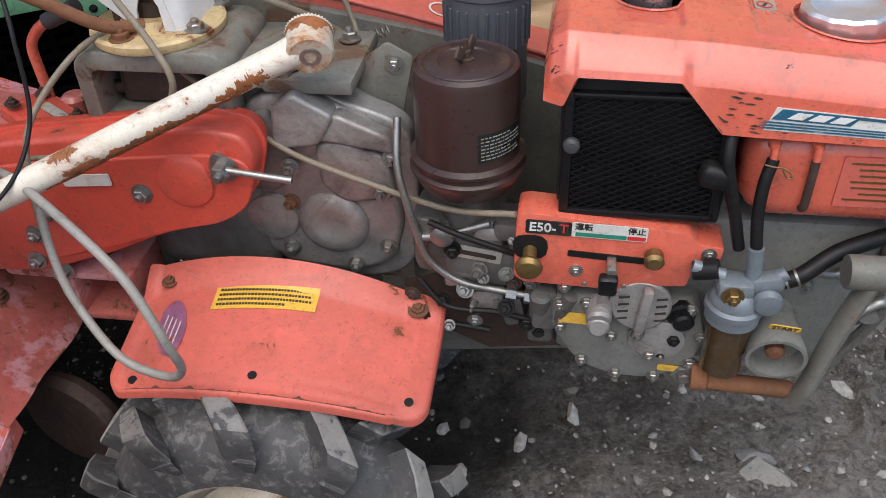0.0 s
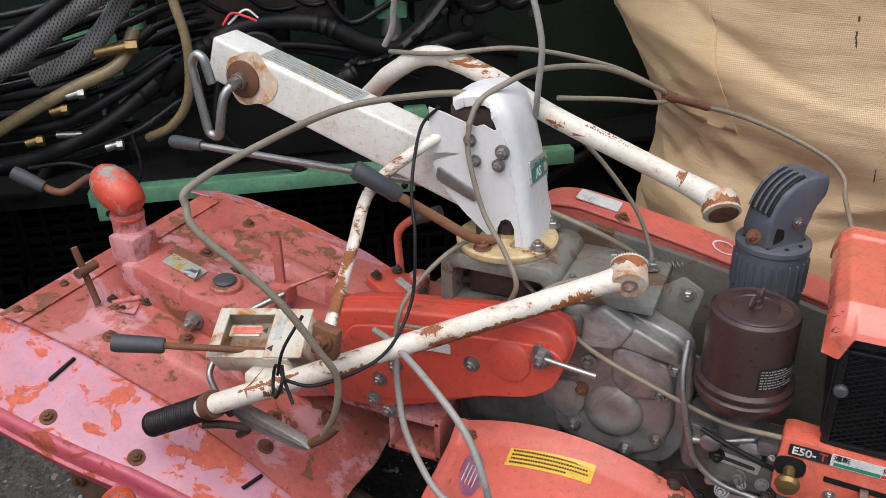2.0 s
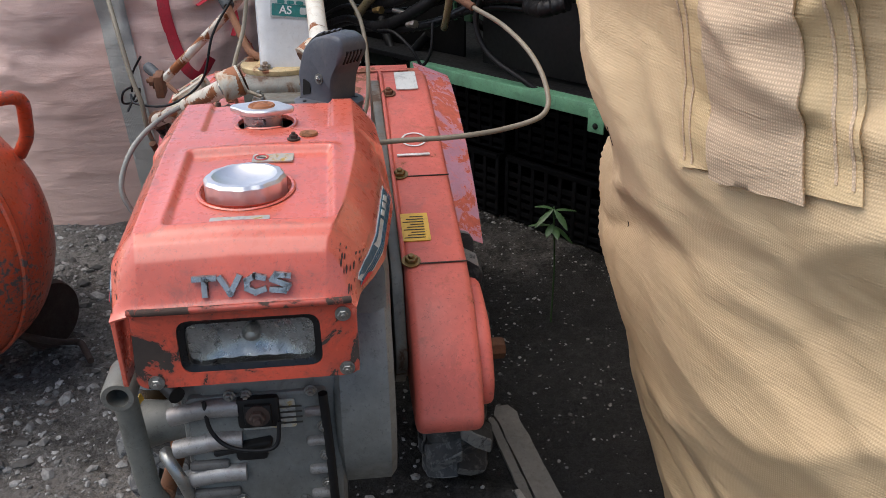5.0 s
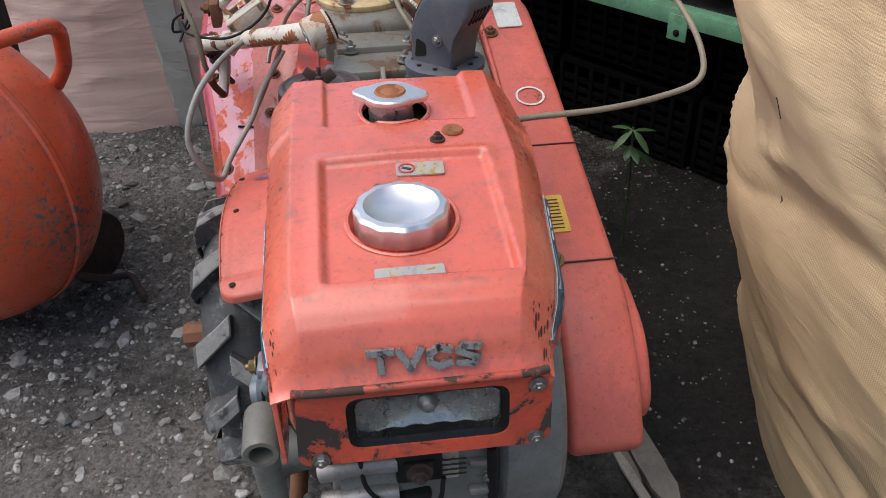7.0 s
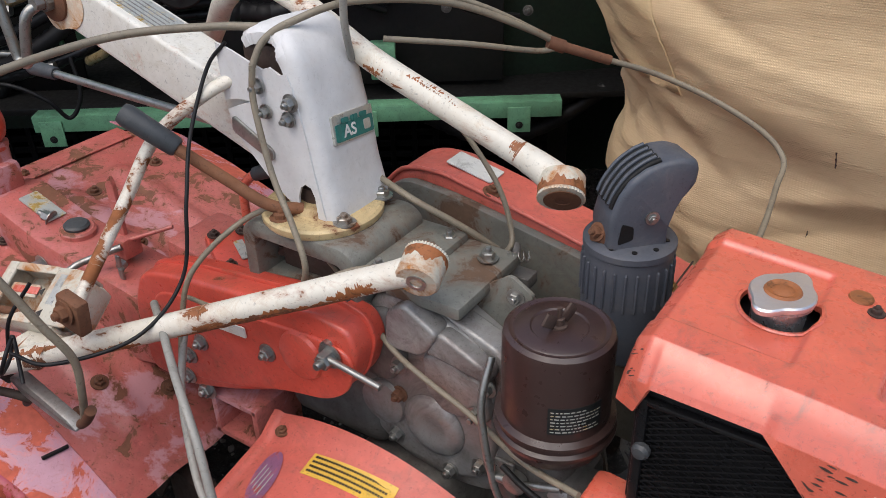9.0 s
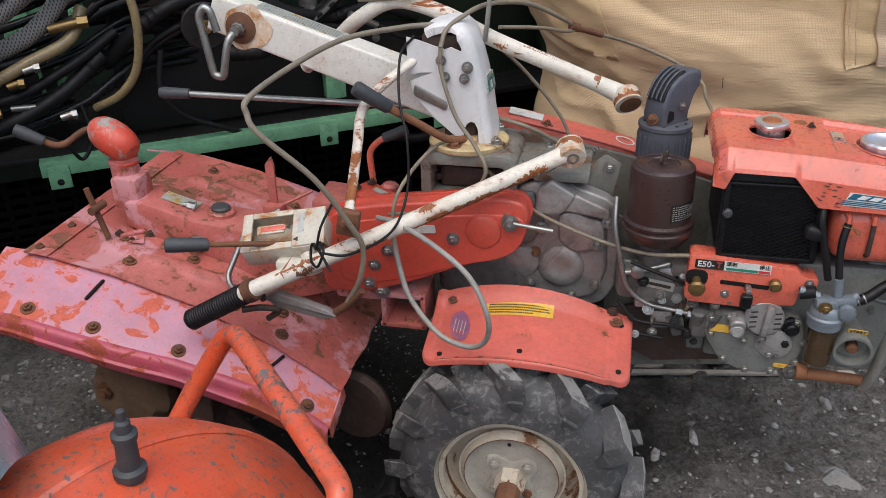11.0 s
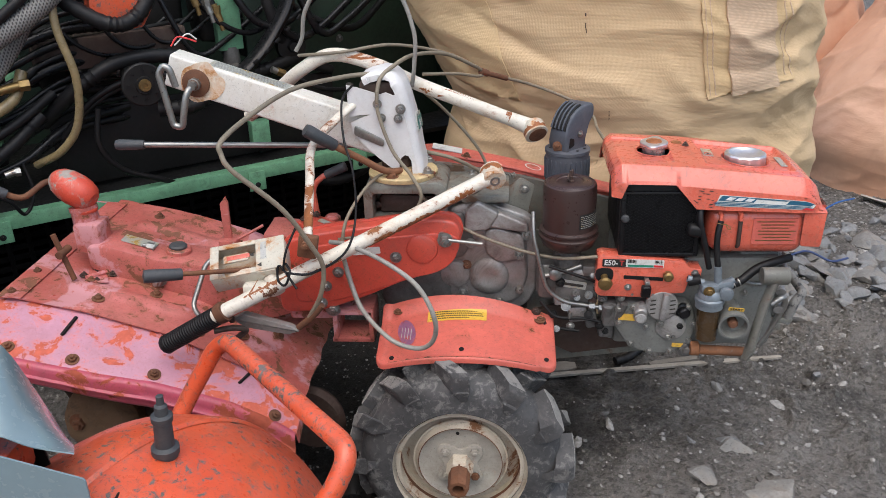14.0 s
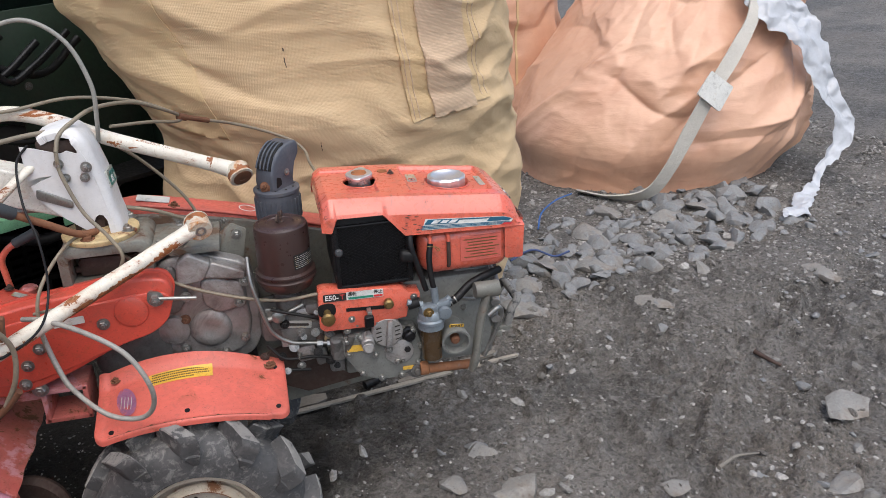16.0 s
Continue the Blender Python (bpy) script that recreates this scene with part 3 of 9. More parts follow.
def loose_gravel():
    rng = random.Random(4)
    vs, fs = [], []
    tmp = bmesh.new()
    bmesh.ops.create_icosphere(tmp, subdivisions=1, radius=1.0)
    tmp.verts.ensure_lookup_table()
    bv = [v.co.copy() for v in tmp.verts]
    bf = [[v.index for v in f.verts] for f in tmp.faces]
    tmp.free()
    n = 0
    while n < 42000:
        x, y = rng.uniform(-1.7, 4.2), rng.uniform(-1.3, 3.2)
        dens = 0.28 + 0.9 * max(0.0, noise.noise(Vector((x * 1.3, y * 1.3, 7))) + 0.15) + (0.35 if y < -0.3 and x < 0.8 else 0.0)
        if x > 1.1 and y > 0.5:
            dens += 0.4
        if math.hypot(x + 0.45, y - 0.62) < 1.0:
            dens *= 0.45
        dens *= 1 - 0.55 * mud_share(x, y)
        if rng.random() > dens:
            continue
        r = 0.0026 * math.exp(abs(rng.gauss(0, 0.78)))
        r = min(r, 0.026)
        if math.hypot(x + 0.30, y - 0.95) < 1.05 and y > 0.35:
            r = min(r * 0.7, 0.006)
        z = ground_z(x, y)
        e = Euler((rng.uniform(-.4, .4), rng.uniform(-.4, .4), rng.uniform(0, 6.3))).to_matrix()
        sx, sy, sz = rng.uniform(.8, 1.4), rng.uniform(.6, 1.1), rng.uniform(.35, .7)
        o = len(vs)
        for p in bv:
            k = rng.uniform(0.72, 1.2)
            q = e @ Vector((p.x * sx * k, p.y * sy * k, p.z * sz * k)) * r
            vs.append((x + q.x, y + q.y, z + q.z + r * sz * 0.25))
        fs += [[o + i for i in f] for f in bf]
        n += 1
    me = bpy.data.meshes.new("gravel")
    me.from_pydata(vs, [], fs)
    m, nt, bs = nodes("mixed_gravel")
    g = nt.nodes.new("ShaderNodeNewGeometry")
    c = mixc(nt, g.outputs["Random Per Island"], (0.07, 0.066, 0.060), (0.42, 0.41, 0.385))
    c = mixc(nt, ramp(nt, tex(nt, 90.0, 4), 0.4, 0.7, 0, 0.6), c, (0.10, 0.09, 0.08))
    nt.links.new(c, bs.inputs["Base Color"])
    bs.inputs["Roughness"].default_value = 0.9
    me.materials.append(m)
    tagged(new("gravel", me), "loose grey gravel scattered over the earth", "gravel", kind="stuff")


loose_gravel()


# ---- bulk bags ----
def cloth(name, col, other, weave=0.0040, rough=0.75, crease=1.0, show=0.06, thread=0.32):
    """Woven plastic cloth: a visible thread pattern, soiled patches and fine creases."""
    m, nt, bs = nodes(name)
    a, b = tex(nt, 2.2, 5), tex(nt, 30.0, 6, 0.7)
    c = mixc(nt, ramp(nt, a, 0.35, 0.65), col, other)
    c = mixc(nt, ramp(nt, b, 0.55, 0.8, 0, 0.2), c, tuple(k * 0.6 for k in col))
    c = mixc(nt, ramp(nt, tex(nt, 5.0, 8, 0.7), 0.55, 0.8, 0, 0.25), c, tuple(k * q for k, q in zip(col, (0.75, 0.68, 0.6))))
    co = nt.nodes.new("ShaderNodeTexCoord")
    mp = nt.nodes.new("ShaderNodeMapping")
    mp.inputs["Rotation"].default_value = (0, 0, radians(-40))
    nt.links.new(co.outputs["Object"], mp.inputs[0])
    mul = nt.nodes.new("ShaderNodeMath")
    mul.operation = 'MULTIPLY'
    for k, d in enumerate("XZ"):
        w = nt.nodes.new("ShaderNodeTexWave")
        w.bands_direction = d
        w.inputs["Scale"].default_value = 0.314 / (weave * (0.75 if k == 0 else 1.0))
        w.inputs["Distortion"].default_value = 0.6
        w.inputs["Detail"].default_value = 1.0
        w.inputs["Detail Scale"].default_value = 0.08
        nt.links.new(mp.outputs[0], w.inputs[0])
        nt.links.new(w.outputs[1], mul.inputs[k])
    c = mixc(nt, ramp(nt, mul.outputs[0], 0.1, 0.6, show, 0.0), c, tuple(k * 0.45 for k in col))
    nt.links.new(c, bs.inputs["Base Color"])
    nt.links.new(ramp(nt, b, 0.3, 0.7, rough - 0.1, rough + 0.1), bs.inputs["Roughness"])
    bump(nt, bs, mul.outputs[0], thread, 0.0015)
    ridge = nt.nodes.new("ShaderNodeMath")
    ridge.operation = 'ABSOLUTE'
    nt.links.new(ramp(nt, tex(nt, 1.5, 4, 0.5, stretch=(1, 1, 2.2), distort=0.9), 0.0, 1.0, -1.0, 1.0), ridge.inputs[0])
    bump(nt, bs, ridge.outputs[0], 0.13 * crease, -0.03)
    bump(nt, bs, tex(nt, 7.0, 5, stretch=(0.7, 0.7, 3.0), distort=0.4), 0.40 * crease, 0.014)
    return m


M["bag_yellow"] = cloth("sand_yellow_woven_cloth", (0.58, 0.415, 0.235), (0.64, 0.475, 0.285))
M["bag_patch"] = cloth("pale_yellow_woven_cloth", (0.58, 0.415, 0.22), (0.63, 0.47, 0.27))
M["bag_strap"] = cloth("pinkish_beige_webbing", (0.62, 0.45, 0.30), (0.70, 0.53, 0.365), 0.0042, show=0.4)
M["bag_peach"] = cloth("peach_coated_cloth", (0.55, 0.305, 0.20), (0.66, 0.41, 0.28), rough=0.40, crease=0.7, show=0.02, thread=0.03)
M["bag_pink"] = cloth("dusty_pink_coated_cloth", (0.78, 0.51, 0.42), (0.82, 0.57, 0.48), rough=0.5, crease=1.3, show=0.04, thread=0.10)


def braid_material():
    """Woven sheath: crossing light threads over dark rubber."""
    m, nt, bs = nodes("braided_sheath")
    co = nt.nodes.new("ShaderNodeTexCoord")
    outs = []
    for turn in (35, -35):
        mp = nt.nodes.new("ShaderNodeMapping")
        mp.inputs["Rotation"].default_value = (0, radians(turn), radians(-35))
        nt.links.new(co.outputs["Object"], mp.inputs[0])
        w = nt.nodes.new("ShaderNodeTexWave")
        w.inputs["Scale"].default_value = 36.0
        nt.links.new(mp.outputs[0], w.inputs[0])
        outs.append(w.outputs[1])
    mx = nt.nodes.new("ShaderNodeMath")
    mx.operation = 'MULTIPLY'
    nt.links.new(outs[0], mx.inputs[0])
    nt.links.new(outs[1], mx.inputs[1])
    c = mixc(nt, ramp(nt, mx.outputs[0], 0.15, 0.55), (0.21, 0.205, 0.19), (0.05, 0.048, 0.045))
    c = mixc(nt, ramp(nt, tex(nt, 8.0, 6), 0.5, 0.75, 0.0, 0.6), c, (0.06, 0.055, 0.05))
    nt.links.new(c, bs.inputs["Base Color"])
    bs.inputs["Roughness"].default_value = 0.6
    bump(nt, bs, mx.outputs[0], 0.5, -0.002)
    return m


M["braid"] = braid_material()
M["strap_grey"] = cloth("pale_grey_webbing", (0.45, 0.43, 0.38), (0.55, 0.52, 0.46), 0.005)
M["marker_red"] = surface("red_marker_paint", (0.55, 0.03, 0.05), 0.6, vary=0.1, grain=0.1)


def supershape(a, ex):
    c, s = math.cos(a), math.sin(a)
    return math.copysign(abs(c) ** (2 / ex), c), math.copysign(abs(s) ** (2 / ex), s)


def bag_surface(cx, cy, hx, hy, z0, z1, prof, ex, fold, seed, turn=0.0, lean=(0, 0), wide=None, crumple=0.0, left=None, calm=1.0, right=None):
    """The outer face of a filled bag: turn and height to a place. prof(v) swells it, fold sets the depth of its creases."""
    ct, st = math.cos(turn), math.sin(turn)

    def f(u, v, off=0.0):
        a = math.tau * u
        px, py = supershape(a, ex)
        k = prof(v)
        z = z0 + (z1 - z0) * v
        zz = z + 0.12 * noise.noise(Vector((px * 2 + seed, py * 2, z))) + 0.10 * px * math.sin(seed)
        z_keep, z = z, zz
        w = noise.noise(Vector((px * 1.3 + seed, py * 1.3, z * 4.5))) * 0.9
        w += (1 - abs(noise.noise(Vector((px * 1.5 + 5 + seed, py * 1.5, z * 9 + px * 2)))) * 2) * 0.35
        w += noise.noise(Vector((px * 5 + seed, py * 5, z * 16))) * 0.10 + noise.noise(Vector((px * 14, py * 14 + seed, z * 40))) * 0.06
        w += (1 - abs(noise.noise(Vector((px * 4 - z * 3 + seed, py * 4 + z * 2, z * 3)))) * 3) * 0.12
        if crumple:
            plain = w
            q = Vector((px * 2.2 + seed + z * 0.9, py * 2.2, z * 2.4 - px * 0.8))
            q += noise.noise_vector(q * 0.7) * 0.6
            for sc, am in ((0.8, 1.0), (1.6, 0.7), (3.1, 0.22)):
                r1 = 1 - abs(noise.noise(q * sc + Vector((0, 0, sc * 3)))) * 2.6
                r2 = 1 - abs(noise.noise(Vector((q.z, q.x, q.y)) * sc + Vector((sc * 5, 0, 0)))) * 2.6
                w += crumple * am * (max(0.0, r1) ** 2.5 + 0.8 * max(0.0, r2) ** 2.5 - 0.45)
            w = w - (1 - calm) * plain
        z = z_keep
        d = fold * w * (0.3 + 0.7 * max(0.0, min(1.0, v * 2.2 - 0.4))) + off
        kx = wide(v) if wide else k
        x, y = px * (hx * kx + d + (left(v) if left and px < 0 else 0.0) + (right(v) if right and px > 0 else 0.0)), py * (hy * k + d)
        return Vector((cx + x * ct - y * st + lean[0] * v, cy + x * st + y * ct + lean[1] * v, z))
    f.ex = ex
    return f


def bag_body(f, nu=220, nv=110, top=True):
    bm = bmesh.new()
    g = [[bm.verts.new(f(i / nu, j / nv)) for i in range(nu)] for j in range(nv + 1)]
    for j in range(nv):
        for i in range(nu):
            k = (i + 1) % nu
            bm.faces.new((g[j][i], g[j][k], g[j + 1][k], g[j + 1][i]))
    bm.faces.new(list(reversed(g[0])))
    c = sum((v.co for v in g[-1]), Vector()) / nu
    prev = g[-1]
    for s, h in ((0.8, 0.03), (0.5, 0.05), (0.2, 0.055)):
        ring = [bm.verts.new(c + (v.co - c) * s + Vector((0, 0, h + 0.01 * noise.noise(v.co * 9)))) for v in g[-1]]
        for i in range(nu):
            k = (i + 1) % nu
            bm.faces.new((prev[i], prev[k], ring[k], ring[i]))
        prev = ring
    bm.faces.new(prev)
    return bm


def on_bag(f, p0, p1, v0, v1, off, nu=24, nv=40, thick=0.003, wob=0.0, seed=0, side=-1, tilt=0.0, rise=0.0):
    """A piece of cloth lying on a bag's face: p0 to p1 across that face (-1 to 1), v0 to v1 up it."""
    def at(s, t, lift):
        e = wob * 0.02 * noise.noise(Vector((t * 6, seed, s * 2)))
        b = wob * 0.025 * noise.noise(Vector((s * 2.2, seed + 3, 0))) * (1 - t)
        px = max(-0.999, min(0.999, p0 + (p1 - p0) * s + e + tilt * t))
        u = math.acos(math.copysign(abs(px) ** (f.ex / 2), px)) / math.tau
        if side == 0:
            u = math.asin(math.copysign(abs(px) ** (f.ex / 2), px)) / math.tau
        elif side < 0:
            u = 1 - u
        return f(u % 1.0, v0 + (v1 - v0) * t + b + rise * s * (1 - t), lift)
    rows = []
    for j in range(nv + 1):
        t = j / nv
        rows.append([at(i / nu, t, off) for i in range(nu + 1)] + [at(i / nu, t, off - thick) for i in range(nu, -1, -1)])
    return rings(rows)


def pressed_folds(base, seed, n, deep=1.0, level=False):
    """Adds long creases, each a sharp ridge that fades out at its ends, to a bag's face."""
    rng = random.Random(seed)
    lines = []
    for _ in range(n):
        c, g = (rng.uniform(0.0, 6.2), rng.uniform(0.05, 1.3)), rng.gauss(0.0, 0.22) if level else rng.choice((rng.gauss(0.75, 0.35), rng.gauss(-0.7, 0.4), rng.gauss(0.1, 0.3)))
        lines.append((*c, math.cos(g), math.sin(g), rng.uniform(0.18, 0.6), rng.uniform(0.025, 0.07) * (0.6 if level else 1.0), rng.choice((1, 1, -1)) * rng.uniform(0.014, 0.045) * deep))

    def f(u, v, off=0.0):
        a, z, d = u * 6.2, v * 1.35, 0.0
        for cx, cz, dx, dz, ln, w, h in lines:
            px, pz = a - cx, z - cz
            px -= 6.2 * round(px / 6.2)
            al = px * dx + pz * dz
            if abs(al) < ln:
                ac = -px * dz + pz * dx + 0.04 * math.sin(al * 6 + cx * 9)
                if abs(ac) < w * 4:
                    d += h * math.exp(-abs(ac) / w) * (1 - (al / ln) ** 2)
        return base(u, v, off + d * min(1.0, 0.25 + v * 4))
    f.ex = base.ex
    return f


def yellow_prof(v):
    return 0.60 + 0.44 * min(1, v * 1.55) ** 0.8 - 0.04 * max(0, v - 0.75) - 0.035 * math.exp(-((v - 0.56) / 0.07) ** 2) + 0.008 * math.exp(-((v - 0.40) / 0.08) ** 2) - 0.018


bag = thing("bulk_bag", (0.56, 1.15, 0.05), "sand-yellow woven bulk bag, filled and creased, standing on the earth", "bag", "bulk bags")
fy = pressed_folds(bag_surface(0.545, 1.20, 0.55, 0.62, 0.03, 1.62, yellow_prof, 2.8, 0.026, 1.0, wide=lambda v: 1.09, right=lambda v: 0.065 * math.exp(-((v - 0.42) / 0.2) ** 2), left=lambda v: 0.04 + 0.020 * math.exp(-((v - 0.40) / 0.07) ** 2) - 0.045 * math.exp(-((v - 0.565) / 0.06) ** 2) + 0.02 * min(1.0, v * 2) + 0.20 * max(0.0, min(1.0, (v - 0.60) / 0.27)) ** 1.5), 17, 170, 0.42, True)
part("body", bag_body(fy, 300, 170), M["bag_yellow"], bag, sharp=80)
part("reinforcing_patch", on_bag(fy, 0.290, 0.715, 0.638, 0.99, 0.007, 36, 60, wob=0.12, seed=2, tilt=-0.14, rise=0.03), M["bag_patch"], bag, "stitched yellow cloth patch", sharp=80)
part("lifting_strap", on_bag(fy, 0.408, 0.635, 0.644, 0.99, 0.015, 30, 60, 0.004, wob=0.34, seed=5, tilt=-0.14, rise=0.012), M["bag_strap"], bag, "wide pinkish beige webbing strap with a frayed end", sharp=80)
part("side_flap", on_bag(fy, -0.985, -0.60, 0.66, 0.99, 0.004, 30, 40, 0.003, wob=0.4, seed=9, tilt=-0.02, rise=-0.03), M["bag_patch"], bag, "loose pale cloth flap", sharp=80)
# stitched seams and stains
for px in (0.303, 0.330, 0.672, 0.698):
    part("stitching", on_bag(fy, px, px + 0.005, 0.645 + 0.03 * (px > 0.5), 0.99, 0.0085, 2, 60, 0.002, tilt=-0.14), M["bag_strap"], bag)
for px, v0, v1, q in ((-0.18, 0.598, 0.618, 0.0022), (-0.26, 0.77, 0.788, 0.003), (-0.255, 0.80, 0.806, 0.004), (0.80, 0.90, 0.905, 0.003), (-0.22, 0.50, 0.507, 0.002)):
    part("scuff", on_bag(fy, px, px + q, v0, v1, 0.0012, 3, 16, 0.001, wob=0.15, seed=px * 90), M["rust_dark"], bag, "dark scuff mark")


def peach_prof(v):
    k = smooth01(0.0, 0.22, v)
    return 0.86 + 0.14 * k - 0.62 * smooth01(0.22, 1.15, v)


peach = thing("bulk_bag", (2.70, 2.75, 0.05), "half-empty slumped peach-coloured bulk bag with a loose strap", "bag", "bulk bags")
fp = pressed_folds(bag_surface(2.58, 2.80, 0.90, 0.78, 0.05, 1.40, peach_prof, 2.4, 0.055, 11.0, turn=-0.08, lean=(0.42, 0.12), crumple=0.22, calm=0.55), 6, 120)
part("body", bag_body(fp, 360, 200), M["bag_peach"], peach, sharp=80)
part("flap", dented(sheet(lambda u, v: Vector((3.12 + 0.62 * u, 2.50 + 0.42 * u + 0.10 * math.sin(v * 5), 0.62 + 0.75 * v - 0.16 * u * (1 - v))), 30, 40, 0.004), 0.07, 0.16, 3), M["bag_peach"], peach, "open peach-coloured cloth flap", sharp=80)


def ribbon(pts, w, wide_dir, t=0.004, n=8):
    L = spline(pts, n)
    rows = []
    for i, p in enumerate(L):
        d = (L[min(i + 1, len(L) - 1)] - L[max(i - 1, 0)]).normalized()
        sd = (Vector(wide_dir) - d * d.dot(Vector(wide_dir))).normalized()
        nn = d.cross(sd)
        k = w * (1 + 0.15 * noise.noise(p * 5))
        rows.append([p + sd * k / 2 + nn * t, p + nn * (t + 0.004 * noise.noise(p * 9)), p - sd * k / 2 + nn * t, p - sd * k / 2 - nn * t, p + sd * k / 2 - nn * t])
    return rings(rows)


part("strap", ribbon([(1.97, 2.26, 0.085), (2.12, 2.10, 0.085), (2.27, 2.00, 0.13), (2.36, 1.955, 0.27), (2.46, 1.965, 0.45), (2.60, 2.00, 0.67), (2.78, 2.10, 0.85), (2.95, 2.24, 1.02), (3.04, 2.42, 1.25)], 0.085, (1, 0.1, -0.5)), M["strap_grey"], peach, "pale grey webbing strap lying loose")
part("tag", dented(plate((2.60, 1.975, 0.67), (0.78, 0.0, -0.62), (0.55, 0.25, 0.75), 0.17, 0.15, 0.004, 0.012), 0.008, 0.05), M["label_white"], peach, "white paper tag")
LINER = spline([(3.02, 2.36, 1.24), (3.10, 2.26, 1.05), (3.24, 2.18, 0.88), (3.38, 2.10, 0.60), (3.46, 2.02, 0.38), (3.30, 1.92, 0.20), (3.12, 1.80, 0.11), (2.98, 1.66, 0.095), (2.88, 1.55, 0.09)], 16)


def liner_pt(u, v):
    """Torn film: narrow and bunched where it hangs, spread out at its foot."""
    p = LINER[min(int(u * 128), 128)]
    w = lerp_table(u, [(0, 0.16), (0.2, 0.13), (0.35, 0.07), (0.55, 0.085), (0.75, 0.06), (0.9, 0.12), (1.0, 0.09)]) * (v - 0.5) * 2
    q = Vector((p.x + w * 0.9, p.y + 0.22 * w, p.z + 0.35 * w * (1 - u)))
    n = noise.noise_vector(q * 6) * 0.035 + noise.noise_vector(q * 17) * 0.022 + noise.noise_vector(q * 40) * 0.008
    return q + n


part("liner", rings([[liner_pt(i / 128, j / 30) for j in range(31)] + [liner_pt(i / 128, j / 30) + Vector((0, 0.003, 0)) for j in range(30, -1, -1)] for i in range(129)]), M["film"], peach, "torn white plastic film liner", sharp=80)
peach2 = thing("bulk_bag", (1.75, 3.6, 0.05), "peach-coloured bulk bag standing behind the yellow one", "bag", "bulk bags")
fq = pressed_folds(bag_surface(1.72, 3.75, 0.62, 0.55, 0.05, 1.6, lambda v: 1 - 0.1 * v, 3.0, 0.05, 23.0, crumple=0.15, calm=0.5), 8, 70)
part("body", bag_body(fq, 160, 90), M["bag_peach"], peach2, sharp=80)
part("seam", on_bag(fq, 0.30, 0.325, 0.02, 0.98, 0.006, 4, 60, 0.004), M["bag_patch"], peach2, "stitched cloth seam", sharp=80)

pink = thing("bulk_bag", (-2.35, -0.75, 0.05), "dusty pink bulk bag with pale strap and red marker strokes", "bag", "bulk bags")
fk = bag_surface(-2.24, -0.78, 0.66, 0.66, 0.03, 1.45, lambda v: 0.86 + 0.16 * math.sin(min(1, v * 1.5) * 1.57), 2.8, 0.03, 31.0, crumple=0.35)
part("body", bag_body(fk, 200, 110), M["bag_pink"], pink, sharp=80)
part("strap", on_bag(fk, 0.17, 0.32, 0.02, 0.99, 0.012, 10, 50, 0.004, side=0, tilt=-0.13), M["strap_grey"], pink, "wide pale grey webbing strap", sharp=80)


def mark_on(f, uv, r=0.022):
    return pipe([f(u, v, 0.004) for u, v in uv], r, 8, 6, flat=0.12)


for line in ([(0.05, 0.72), (0.05, 0.63), (0.055, 0.55), (0.062, 0.48), (0.075, 0.455), (0.09, 0.50)], [(0.080, 0.64), (0.10, 0.66), (0.12, 0.64), (0.126, 0.59), (0.118, 0.55)], [(0.13, 0.55), (0.143, 0.507), (0.15, 0.46)]):
    part("marker_stroke", mark_on(fk, line), M["marker_red"], pink, "red marker paint stroke")


# ---- walking tractor: bonnet ----
tractor = thing("walking_tractor", (0, 0.05, 0.06), "rusty red diesel walking tractor with tiller and unbolted white handlebars", "tractor")

HY = 0.030


def inset(x, y, x0, x1, y0, y1, w=0.007):
    return smooth01(x0 - w, x0 + w, x) * smooth01(-x1 - w, -x1 + w, -x) * smooth01(y0 - w, y0 + w, y) * smooth01(-y1 - w, -y1 + w, -y)


HOOD_TOP = [(0.362, 1.030), (0.368, 1.052), (0.385, 1.064), (0.55, 1.054), (0.79, 1.030), (0.810, 1.0275), (0.828, 1.019), (0.841, 1.006), (0.849, 0.990), (0.856, 0.970), (0.861, 0.961), (0.866, 0.956)]
HOOD_LOW = [(0.362, 0.990), (0.385, 0.988), (0.398, 1.024), (0.51, 1.022), (0.56, 0.962), (0.80, 0.952), (0.866, 0.948)]
HOOD_WIDER = [(0.362, 0.033), (0.60, 0.033), (0.75, 0.018), (0.83, 0.002), (0.866, 0.0)]
HOOD_FLARE = [(0.362, 0.0), (0.50, 0.004), (0.56, 0.014), (0.76, 0.011), (0.84, 0.0), (0.866, 0.0)]
HOOD_HALF = [(0.362, 0.130), (0.385, 0.139), (0.60, 0.141), (0.80, 0.139), (0.84, 0.133), (0.866, 0.130)]


